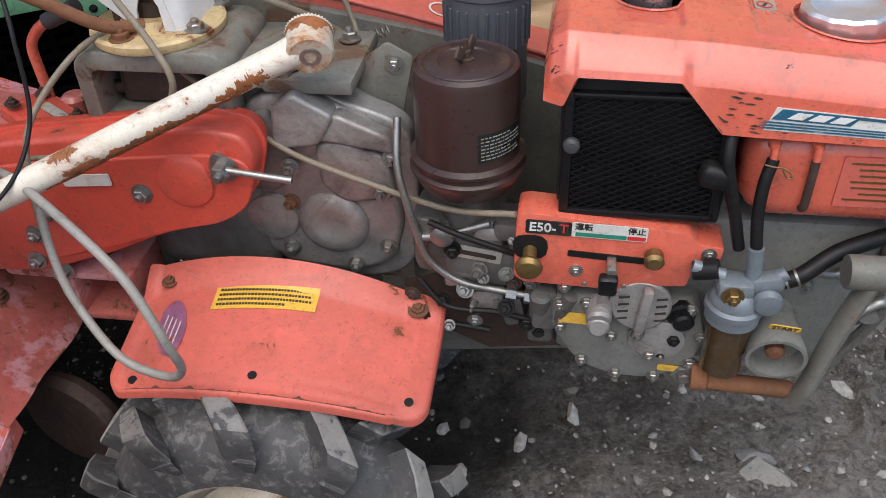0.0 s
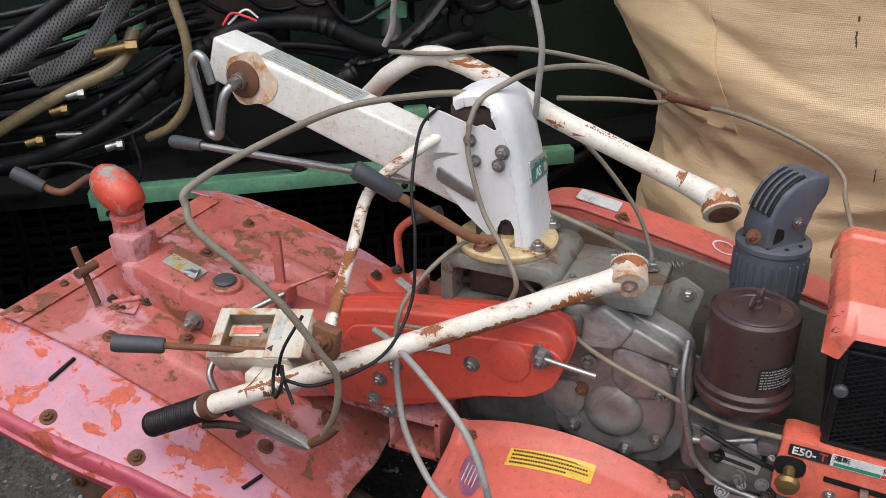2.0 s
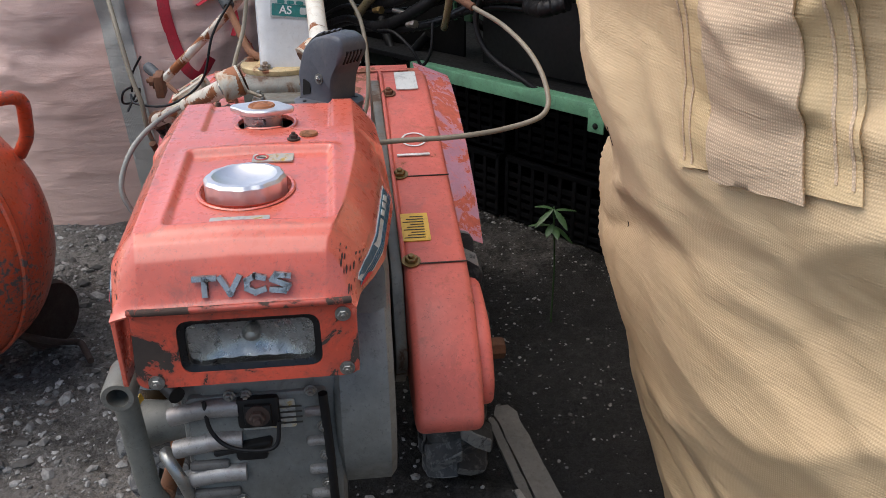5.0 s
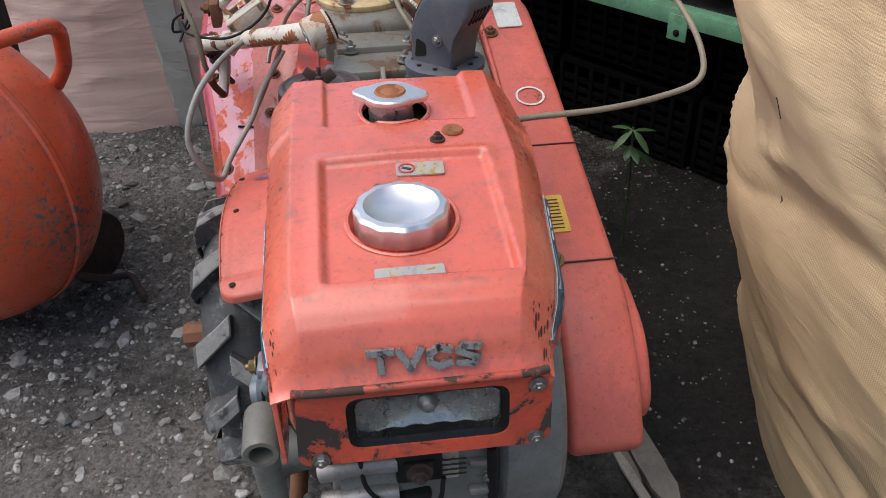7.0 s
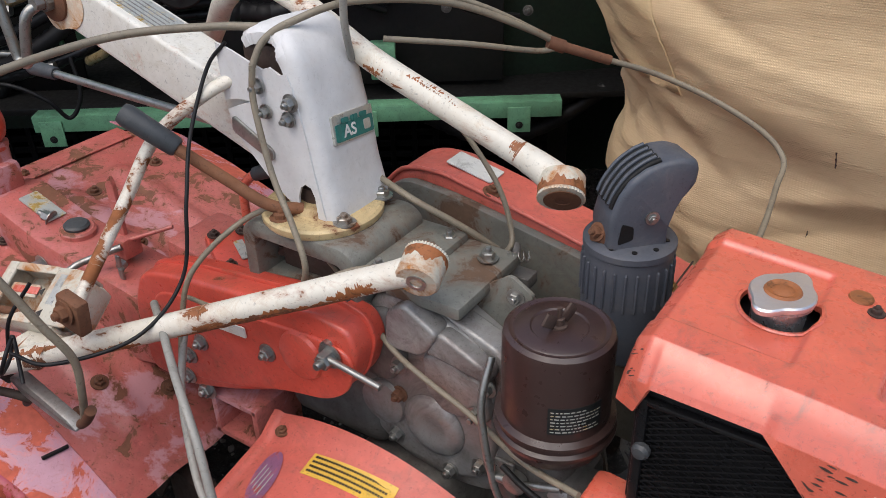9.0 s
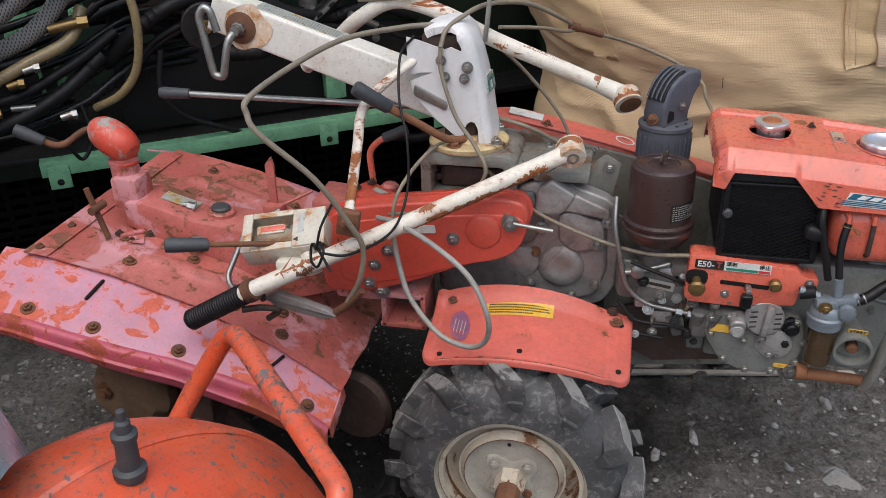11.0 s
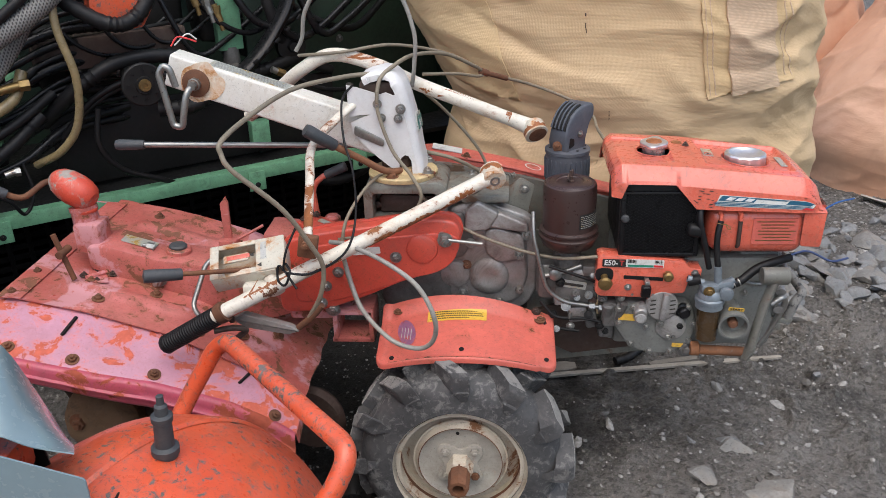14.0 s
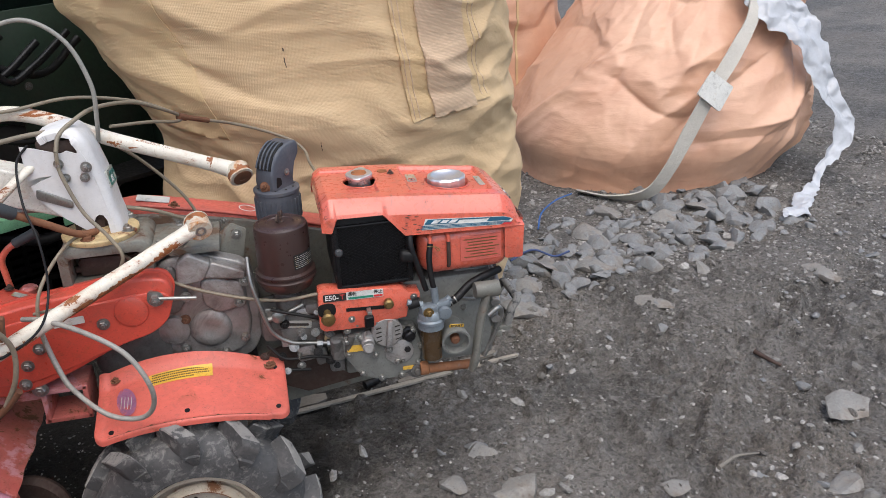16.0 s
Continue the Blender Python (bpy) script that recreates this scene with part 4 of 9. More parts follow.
def hood_point(x, v):
    top, low, half = lerp_table(x, HOOD_TOP), lerp_table(x, HOOD_LOW), lerp_table(x, HOOD_HALF)
    sh = min(0.038, (top - low) * 0.8)
    crown = half - 0.030
    side, curve = 0.22, 0.12
    w = min(v, 1 - v)
    if w < side:
        t = w / side
        y, z = -half - 0.004 * (1 - t), low + (top - sh - low) * t
    elif w < side + curve:
        t = (w - side) / curve
        a = t * math.pi / 2
        q = 0.82
        y = -half + (half - crown) * (q * t + (1 - q) * (1 - math.cos(a)))
        z = top - sh + sh * (q * t + (1 - q) * math.sin(a))
    else:
        t = (w - side - curve) / (0.5 - side - curve)
        y, z = -crown * (1 - t), top + 0.003 * t
    if v > 0.5:
        y = -y + lerp_table(x, HOOD_WIDER) * (1.0 - t if w >= side + curve else 1.0)
        if w < side:
            y += lerp_table(x, HOOD_FLARE) * (1 - t)
    y += HY
    if w >= side + curve:
        z -= 0.011 * inset(x, y, 0.592, 0.797, -0.046, 0.140, 0.0048)
        z -= 0.0065 * inset(x, y, 0.30, 0.512, -0.040, 0.140, 0.0035)
        z += 0.004 * inset(x, y, 0.583, 0.806, -0.055, 0.151, 0.012)
    return Vector((x, y, z))


def hood_z(x, y):
    lo, hi = 0.34, 0.66
    for _ in range(24):
        v = (lo + hi) / 2
        if hood_point(x, v).y < y:
            lo = v
        else:
            hi = v
    return hood_point(x, v).z


def hood_mesh():
    bm = bmesh.new()
    nx, nv = 190, 300
    X = [0.362 + 0.504 * i / nx for i in range(nx + 1)]
    g = [[bm.verts.new(hood_point(x, j / nv)) for j in range(nv + 1)] for x in X]
    holes = ((0.477, 0.046, 0.043), (0.70, 0.036, 0.058))
    for row in g:
        for v in row[80:-80]:
            for hx, hy, r in holes:
                d = math.hypot(v.co.x - hx, v.co.y - hy)
                if abs(d - r) < 0.0021:
                    k = r / d
                    v.co.x, v.co.y = hx + (v.co.x - hx) * k, hy + (v.co.y - hy) * k
    for i in range(nx):
        for j in range(nv):
            q = (g[i][j], g[i + 1][j], g[i + 1][j + 1], g[i][j + 1])
            c = sum((v.co for v in q), Vector()) / 4
            if j > 70 and j < nv - 70 and any(math.hypot(c.x - hx, c.y - hy) < r - 0.0012 for hx, hy, r in holes):
                continue
            bm.faces.new(q)
    bmesh.ops.recalc_face_normals(bm, faces=bm.faces[:])
    bmesh.ops.solidify(bm, geom=bm.faces[:], thickness=0.003)
    bmesh.ops.recalc_face_normals(bm, faces=bm.faces[:])
    return bm


hood = part("bonnet", hood_mesh(), M["red"], tractor, "glossy orange-red sheet bonnet with chipped paint", sharp=50)
for hx, hy, r, z in ((0.477, 0.046, 0.043, 1.0605), (0.70, 0.036, 0.058, 1.0345)):
    part("hole_rim", rings([[(hx + q * math.cos(k * math.tau / 48), hy + q * math.sin(k * math.tau / 48), hood_point(hx + q * math.cos(k * math.tau / 48), 0.5).z + dz) for k in range(48)] for q, dz in ((r + 0.003, 0.0004), (r + 0.001, 0.0018), (r - 0.002, 0.0012), (r - 0.003, -0.004))], True, False), M["red"], hood)
# filler well
part("filler_well", lathe([(0.058, 0.0), (0.05, -0.012), (0.034, -0.016), (0.001, -0.017)], (0.70, 0.036, 1.034), (0, 0, 1), 40, False), M["red"], hood)

# nose: a ring round the headlamp
def ring_plate(outer, inner, x0, x1, depth):
    """A plate between two outlines of equal length, facing +x."""
    return rings([[(x0 - depth, y, z) for y, z in outer], [(x0, y, z) for y, z in outer], [(x1, y, z) for y, z in inner], [(x1 - depth, y, z) for y, z in inner]], True, False)


nose_out = outline([(-0.087, 0.860), (0.164, 0.860), (0.163, 0.958), (-0.082, 0.958)], 0.018, 6)
nose_in = outline([(-0.036, 0.875), (0.122, 0.875), (0.122, 0.942), (-0.036, 0.942)], 0.016, 6)
nose = part("nose_panel", dented(ring_plate(nose_out, nose_in, 0.866, 0.864, 0.05), 0.0015, 0.05), M["red_nose"], tractor, "chipped red nose panel round the headlamp")
part("nose_lip", pipe([(0.864, -0.084, 0.957), (0.869, -0.05, 0.9585), (0.869, 0.125, 0.9585), (0.864, 0.158, 0.957)], 0.0042, 8), M["red_worn"], nose)
lamp = part("headlamp", ring_plate(nose_in, outline([(-0.028, 0.882), (0.114, 0.882), (0.114, 0.935), (-0.028, 0.935)], 0.013, 6), 0.862, 0.858, 0.014), M["black_gloss"], tractor, "rectangular headlamp with black rim and silvered reflector")


def reflector():
    def f(u, v):
        y, z = (u - 0.5) * 2, (v - 0.5) * 2
        return Vector((0.852 - 0.016 * (1 - y * y) * (1 - z * z * 0.7) - 0.003 * abs(math.sin(y * 9)), 0.043 + y * 0.073, 0.9085 + z * 0.028))
    return sheet(f, 24, 12, 0.001)


part("reflector", reflector(), M["chrome_worn"], lamp, "silvered reflector")
part("bulb", lathe([(0.009, 0), (0.011, 0.012), (0.006, 0.02), (0.001, 0.022)], (0.836, 0.043, 0.914), (1, 0, 0), 16), M["zinc"], lamp)


def glass(name, col=(1, 1, 1), rough=0.03):
    m, nt, bs = nodes(name)
    bs.inputs["Base Color"].default_value = (*col, 1)
    bs.inputs["Transmission Weight"].default_value = 1.0
    bs.inputs["IOR"].default_value = 1.2
    nt.links.new(ramp(nt, tex(nt, 40.0, 5), 0.4, 0.7, rough, rough + 0.2), bs.inputs["Roughness"])
    return m


M["glass"] = glass("dusty_lamp_glass", (0.9, 0.92, 0.92), 0.05)
pane = part("lens", prism(outline([(-0.029, 0.881), (0.115, 0.881), (0.115, 0.936), (-0.029, 0.936)], 0.013, 5), 0.856, 0.859, 'x'), M["glass"], lamp, "clear headlamp glass")
pane.visible_shadow = False
for y, z in ((-0.065, 0.868), (0.149, 0.870), (0.148, 0.941)):
    part("screw", hexbolt((0.866, y, z), (1, 0, 0), 0.006, 0.006), M["zinc"], nose)
# badge letters on the sloping nose
def badge_letter(ch, y, w=0.021, h=0.018):
    """A bold raised letter, drawn as strokes on the sloping nose."""
    t = 0.0076
    strokes = {"T": [((0, 1), (1, 1)), ((0.5, 1), (0.5, 0))], "V": [((0.02, 1), (0.5, 0)), ((0.98, 1), (0.5, 0))],
               "C": [((0.95, 0.85), (0.5, 1)), ((0.5, 1), (0.08, 0.75)), ((0.08, 0.75), (0.08, 0.25)), ((0.08, 0.25), (0.5, 0)), ((0.5, 0), (0.95, 0.15))],
               "S": [((0.95, 0.9), (0.3, 1)), ((0.3, 1), (0.1, 0.72)), ((0.1, 0.72), (0.9, 0.3)), ((0.9, 0.3), (0.7, 0.0)), ((0.7, 0.0), (0.05, 0.1))]}[ch]
    o, r, u, n = Vector((0.8580, y, 0.9705)), Vector((0, 1, 0)), Vector((-0.33, 0, 0.94)), Vector((0.94, 0, 0.33))
    out = []
    for (a, c), (e, g) in strokes:
        p, q = o + r * w * a + u * h * c, o + r * w * e + u * h * g
        d = (q - p).normalized()
        sd = n.cross(d)
        p, q = p - d * t * 0.35, q + d * t * 0.35
        out.append(rings([[p + sd * t / 2, p - sd * t / 2, q - sd * t / 2, q + sd * t / 2], [p + sd * t * 0.4 + n * 0.006, p - sd * t * 0.4 + n * 0.006, q - sd * t * 0.4 + n * 0.006, q + sd * t * 0.4 + n * 0.006]]))
    return join(*out)


for k, ch in enumerate("TVCS"):
    part("badge_letter", badge_letter(ch, -0.010 + k * 0.0272), M["chrome_worn"], hood, "worn chromed raised badge letter")


def on_hood(x0, x1, v0, v1, lift, shape=None, nu=30, nv=10, t=0.0008):
    """A thin label that follows the bonnet's surface."""
    def f(u, w):
        x, v = x0 + (x1 - x0) * u, v0 + (v1 - v0) * w
        if shape:
            x, v = shape(u, w, x, v)
        p = hood_point(x, v)
        a, b = hood_point(x + 0.002, v) - p, hood_point(x, v + 0.004) - p
        return p + a.cross(b).normalized() * (-lift if a.cross(b).z < 0 or (v < 0.25 and a.cross(b).y > 0) or (v > 0.75 and a.cross(b).y < 0) else lift)
    return sheet(f, nu, nv, t)


for side in (0, 1):
    def sv(w):
        return w if side == 0 else 1 - w
    slant = (lambda u, w, x, v: (x - 0.010 * (1 - w) + 0.0, v))
    dc = part("side_decal", on_hood(0.612, 0.836, sv(0.045), sv(0.165), 0.0010, slant), M["label_white"], hood, "blue and white side decal, scratched")
    part("decal_field", on_hood(0.618, 0.700, sv(0.105), sv(0.160), 0.0020, slant), M["blue"], hood)
    part("decal_field", on_hood(0.775, 0.832, sv(0.105), sv(0.160), 0.0020, slant), M["blue"], hood)
    part("decal_field", on_hood(0.700, 0.775, sv(0.145), sv(0.160), 0.0020, slant), M["blue"], hood)
    for k in range(3):
        part("decal_stripe", on_hood(0.606, 0.834, sv(0.055 + 0.015 * k), sv(0.063 + 0.015 * k), 0.0020, slant, 30, 2), M["blue"], hood)
    for k in range(3):
        part("decal_mark", on_hood(0.634 + 0.022 * k, 0.650 + 0.022 * k, sv(0.115), sv(0.150), 0.0028, slant, 4, 2), M["ink_white"], hood)
    part("decal_corner", on_hood(0.812, 0.836, sv(0.046), sv(0.075), 0.0026, slant, 4, 2), M["ink_red"], hood)
part("top_label", plate((0.613, 0.064, hood_z(0.613, 0.064) + 0.0015), (0.03, 1.0, 0.0), (-1.0, 0.03, 0.1), 0.054, 0.025), M["label_silver"], hood, "small cream pictogram label")
part("top_label", plate((0.788, 0.036, hood_z(0.788, 0.036) + 0.0015), (0.0, 1.0, 0.0), (-1, 0, 0.1), 0.068, 0.018), M["label_silver"], hood, "peeling silver and yellow label")
part("pictogram", lathe([(0.0095, 0), (0.0095, 0.0005), (0.0078, 0.0005), (0.0078, 0)], (0.612, 0.049, hood_z(0.612, 0.049) + 0.0026), (0.1, 0, 1), 24, False), M["ink_red"], hood)
part("pictogram", plate((0.612, 0.049, hood_z(0.612, 0.049) + 0.0024), (0.5, 1.0, 0.0), (-1.0, 0.5, 0.1), 0.011, 0.0035, 0.0004, 0), M["ink"], hood)
for k in range(3):
    part("print_line", plate((0.607 + 0.006 * k, 0.074, hood_z(0.610, 0.074) + 0.0024 - 0.0006 * k), (0.03, 1.0, 0.0), (-1.0, 0.03, 0.1), 0.028 - 0.005 * (k == 2), 0.0016, 0.0003, 0), M["ink"], hood)
# chipped and scuffed spots
rng = random.Random(5)
for x, v, s in ((0.575, 0.10, 0.020), (0.580, 0.16, 0.016), (0.600, 0.05, 0.014), (0.815, 0.07, 0.010), (0.83, 0.25, 0.006), (0.81, 0.20, 0.006), (0.835, 0.72, 0.010), (0.82, 0.78, 0.008), (0.84, 0.12, 0.012), (0.848, 0.2, 0.014), (0.62, 0.30, 0.004), (0.37, 0.3, 0.006), (0.373, 0.24, 0.006), (0.70, 0.02, 0.006), (0.77, 0.03, 0.008), (0.845, 0.75, 0.010)):
    for k in range(9):
        xx, vv, ss = x + rng.gauss(0, s * 0.7), v + rng.gauss(0, s * 0.7) * 2, s * rng.uniform(0.08, 0.38)
        wob = [rng.uniform(0.4, 1.3) for _ in range(9)]
        part("paint_chip", on_hood(xx - ss, min(xx + ss, 0.864), max(0.004, vv - ss), min(0.996, vv + ss), 0.0007, lambda u, w, X, Vv, ww=wob: (X, Vv + 0.8 * (w - 0.5) * ss * (ww[int(u * 8)] - 1) - (w - 0.5) * 1.8 * ss * (2 * u - 1) ** 2), 8, 4, 0.0003), M["rust_dark"], hood)

# radiator and fuel filler caps
def scallop(r, n, depth, at, h0, h1, top=None):
    rows = []
    seg = 72
    for rr, h in ((r * 0.98, h0), (r, h0 + 0.002), (r, h1 - 0.004), (r * 0.93, h1), (r * 0.80, h1 + 0.0005), (r * 0.76, h1 - 0.001), (r * 0.60, h1 - 0.006), (r * 0.30, h1 - 0.009), (0.0005, h1 - 0.010)):
        rows.append([(at[0] + (rr + (depth * math.cos(n * k * math.tau / seg) if rr > r * 0.9 else 0)) * math.cos(k * math.tau / seg),
                      at[1] + (rr + (depth * math.cos(n * k * math.tau / seg) if rr > r * 0.9 else 0)) * math.sin(k * math.tau / seg), at[2] + h) for k in range(seg)])
    return rings(rows)


part("fuel_cap", scallop(0.0495, 12, 0.0011, (0.70, 0.036, 1.022), 0.0, 0.031), M["chrome"], tractor, "large ribbed chrome fuel filler cap")


def ear_cap(at):
    rows = []
    seg = 64
    for s, h in ((0.97, 0.0), (1.0, 0.002), (1.0, 0.006), (0.95, 0.008)):
        row = []
        for k in range(seg):
            a = k * math.tau / seg
            r = 0.034 + 0.014 * max(0, math.cos(2 * (a - 1.32))) ** 3.5
            row.append((at[0] + r * s * math.cos(a), at[1] + r * s * math.sin(a), at[2] + h))
        rows.append(row)
    return rings(rows)


cap = part("radiator_cap", ear_cap((0.477, 0.042, 1.073)), M["chrome"], tractor, "eared silver radiator cap")
part("cap_rivet", lathe([(0.020, 0), (0.018, 0.003), (0.012, 0.001), (0.007, 0.004), (0.001, 0.004)], (0.477, 0.042, 1.0805), (0, 0, 1), 24), M["orange_rust"], cap, "rusty orange rivet in the cap's middle")
part("radiator_neck", lathe([(0.028, -0.05), (0.028, -0.004), (0.033, -0.002), (0.033, 0.001)], (0.477, 0.042, 1.072), (0, 0, 1), 28), M["chrome_worn"], cap)
part("bonnet_screw", hexbolt((0.564, 0.090, hood_z(0.564, 0.09)), (0, 0, 1), 0.006, 0.007), M["rust_dark"], hood)
part("bonnet_plug", lathe([(0.0135, 0), (0.012, 0.0028), (0.001, 0.0034)], (0.545, 0.110, hood_z(0.545, 0.110)), (0, 0, 1), 22), M["orange_rust"], hood, "rusty orange round plug")

# radiator behind a mesh screen
rad = part("radiator", box((0.482, 0.03, 0.932), (0.190, 0.25, 0.205), 0.006), M["black"], tractor, "black radiator behind a diamond mesh screen")


def diamond_screen(x0, x1, z0, z1, y, pitch=0.0085, slope=0.5, w=0.0011):
    bm = bmesh.new()
    for sgn in (1, -1):
        span = (x1 - x0) * slope
        c = z0 - span
        while c < z1 + span:
            pts = []
            for xa in (x0, x1):
                z = c + sgn * (xa - x0) * slope + (0 if sgn > 0 else span)
                pts.append([xa, z])
            (xa, za), (xb, zb) = pts
            ok = True
            for lim, hi in ((z0, False), (z1, True)):
                for p, q in ((pts[0], pts[1]), (pts[1], pts[0])):
                    if (p[1] > lim) if hi else (p[1] < lim):
                        if (q[1] > lim) if hi else (q[1] < lim):
                            ok = False
                            break
                        t = (lim - p[1]) / (q[1] - p[1])
                        p[0], p[1] = p[0] + (q[0] - p[0]) * t, lim
            if ok and abs(pts[1][0] - pts[0][0]) > 0.002:
                (xa, za), (xb, zb) = pts
                d = Vector((xb - xa, 0, zb - za)).normalized()
                n = Vector((-d.z, 0, d.x)) * w
                yy = y - 0.0008 * sgn
                o = [Vector((xa, yy, za)), Vector((xb, yy, zb))]
                vs = [bm.verts.new(p) for p in (o[0] + n, o[0] - n, o[1] - n, o[1] + n)]
                vb = [bm.verts.new(v.co + Vector((0, 0.0012, 0))) for v in vs]
                bm.faces.new(vs)
                for k in range(4):
                    bm.faces.new((vs[k], vb[k], vb[(k + 1) % 4], vs[(k + 1) % 4]))
            c += pitch
    bmesh.ops.recalc_face_normals(bm, faces=bm.faces[:])
    return bm


part("mesh_screen", diamond_screen(0.397, 0.566, 0.842, 0.998, -0.1005), M["black_gloss"], rad, "black diamond mesh screen")
part("mesh_screen", diamond_screen(0.405, 0.548, 1.000, 1.022, -0.092), M["black_gloss"], rad, "black diamond mesh screen")
part("screen_frame", join(box((0.392, -0.099, 0.92), (0.012, 0.012, 0.165), 0.003), box((0.570, -0.099, 0.92), (0.014, 0.012, 0.165), 0.003), box((0.481, -0.099, 0.839), (0.19, 0.012, 0.010), 0.003), box((0.478, -0.100, 0.9985), (0.165, 0.012, 0.007), 0.003)), M["black_gloss"], rad)
part("screen_wing", prism(outline([(0.383, 0.855), (0.393, 0.84), (0.393, 0.99), (0.383, 0.985)], 0.004), -0.100, -0.05, 'y', 0.001), M["black"], rad)
part("screen_knob", lathe([(0.010, 0), (0.010, 0.006), (0.007, 0.010), (0.001, 0.011)], (0.397, -0.104, 0.935), (0, -1, 0), 16), M["grip"], rad)
part("overflow_tank", box((0.562, -0.112, 0.908), (0.038, 0.03, 0.03), 0.010, 3, (0, 12, 0)), M["black"], tractor, "small black plastic reservoir")

# fuel tank below the bonnet
def tank_mesh():
    bm = box((0.712, 0.03, 0.896), (0.236, 0.258, 0.124), 0.034, 5)
    for v in bm.verts:
        if v.co.z < 0.88:
            v.co.x += (0.88 - v.co.z) * 0.25 * (1 if v.co.x < 0.7 else -0.15)
    return bm


tank = part("fuel_tank", tank_mesh(), M["red"], tractor, "red sheet metal fuel tank with a faded red label")
part("tank_label", plate((0.752, -0.1000, 0.900), (1, 0, 0), (0, 0, 1), 0.105, 0.066, 0.0012), M["red_faded"], tank, "faded red and yellow warning label")
for k in range(7):
    part("print_line", plate((0.752 + (0.004 if k % 2 else 0), -0.1015, 0.925 - k * 0.008), (1, 0, 0), (0, 0, 1), 0.088 - 0.012 * (k % 3), 0.0022, 0.0004, 0.0), M["brass"], tank)
part("rear_panel", prism(outline([(0.815, 0.862), (0.862, 0.860), (0.866, 0.950), (0.815, 0.954)], 0.006), -0.103, -0.098, 'y', 0.001), M["red"], tractor)
part("rear_panel", prism(outline([(0.815, 0.862), (0.862, 0.860), (0.866, 0.950), (0.815, 0.954)], 0.006), 0.158, 0.163, 'y', 0.001), M["red"], tractor)
for x, top in ((0.622, 0.945), (0.668, 0.948)):
    part("tank_spigot", join(lathe([(0.008, 0), (0.006, 0.006), (0.0045, 0.012)], (x, -0.098, top), (0, -1, -0.3), 12), rod((x, -0.106, top), (x, -0.108, top - 0.018), 0.0045)), M["red"], tank)
part("level_tube", bent([(0.668, -0.107, 0.930), (0.668, -0.107, 0.866), (0.668, -0.099, 0.860)], 0.005, 0.006), M["rust_dark"], tank, "dark fuel level tube")
part("fuel_hose", pipe([(0.622, -0.108, 0.930), (0.616, -0.116, 0.90), (0.616, -0.122, 0.86), (0.622, -0.128, 0.815)], 0.0072), M["black"], tractor, "black rubber fuel hose")
part("fuel_hose", pipe([(0.574, -0.10, 0.965), (0.572, -0.118, 0.93), (0.588, -0.12, 0.87), (0.604, -0.118, 0.81)], 0.0072), M["black"], tractor, "black rubber fuel hose")
part("hose_clip", bent([(0.612, -0.116, 0.927), (0.622, -0.117, 0.925), (0.632, -0.116, 0.924), (0.640, -0.118, 0.920), (0.644, -0.12, 0.914), (0.638, -0.119, 0.912), (0.632, -0.117, 0.922)], 0.0011, 0.002, 6), M["brass"], tractor)

# ---- engine ----
eng = part("engine_block", join(box((0.59, 0.035, 0.69), (0.40, 0.20, 0.25), 0.012), box((0.52, 0.05, 0.60), (0.30, 0.16, 0.10), 0.02), box((0.74, 0.03, 0.775), (0.11, 0.16, 0.10), 0.02)), M["grey"], tractor, "grey cast iron diesel engine block")
part("timing_cover", prism(outline([(0.385, 0.705), (0.575, 0.705), (0.592, 0.64), (0.575, 0.592), (0.53, 0.562), (0.475, 0.562), (0.425, 0.582), (0.385, 0.645)], 0.02), -0.108, -0.06, 'y', 0.006), M["grey"], tractor, "grey cast timing cover with bolts")
for x, z in ((0.398, 0.652), (0.43, 0.592), (0.478, 0.570), (0.53, 0.571), (0.575, 0.60), (0.583, 0.65), (0.565, 0.697), (0.43, 0.697), (0.395, 0.69), (0.505, 0.655), (0.535, 0.615), (0.467, 0.64)):
    part("cover_bolt", hexbolt((x, -0.108, z), (0, -1, 0), 0.007, 0.008, 1.3), M["zinc"], eng)
part("cover_boss", join(lathe([(0.036, 0), (0.034, 0.010), (0.030, 0.012)], (0.53, -0.104, 0.642), (0, -1, 0), 28), lathe([(0.012, 0), (0.011, 0.02)], (0.452, -0.104, 0.70), (0, -1, 0), 14), lathe([(0.017, 0), (0.017, 0.03), (0.014, 0.034)], (0.447, -0.10, 0.693), (0, -1, -0.2), 20)), M["alu"], eng)
oilcap = part("oil_cap", lathe([(0.040, 0), (0.040, 0.012), (0.036, 0.016), (0.001, 0.017)], (0.499, -0.104, 0.704), (0, -1, 0.1), 32), M["alu"], eng, "round aluminium oil filler cap with a grip bar")
part("cap_bar", box((0.503, -0.127, 0.706), (0.014, 0.016, 0.072), 0.004, 2, (0, 6, 0)), M["alu"], oilcap)
for dx in (-0.022, 0.026):
    for dz in (-0.018, -0.006, 0.006, 0.018):
        part("cast_mark", plate((0.499 + dx, -0.1218, 0.704 + dz), (1, 0, 0.2), (0, 0, 1), 0.014, 0.003, 0.0005, 0), M["ink"], oilcap)
part("black_plug", lathe([(0.019, 0), (0.019, 0.01), (0.014, 0.012), (0.014, 0.026), (0.010, 0.029), (0.001, 0.029)], (0.553, -0.10, 0.687), (0.1, -1, 0), 18), M["black_gloss"], eng)
part("yellow_label", plate((0.424, -0.110, 0.668), (1, 0, -0.05), (0, 0, 1), 0.058, 0.018), M["yellow"], eng, "small yellow caution label")
part("yellow_label", plate((0.555, -0.110, 0.588), (1, 0, -0.05), (0, 0, 1), 0.042, 0.010), M["yellow"], eng, "small yellow caution label")
part("drain_plug", hexbolt((0.571, -0.10, 0.577), (0, -1, 0), 0.018, 0.014), M["alu_dark"], eng)
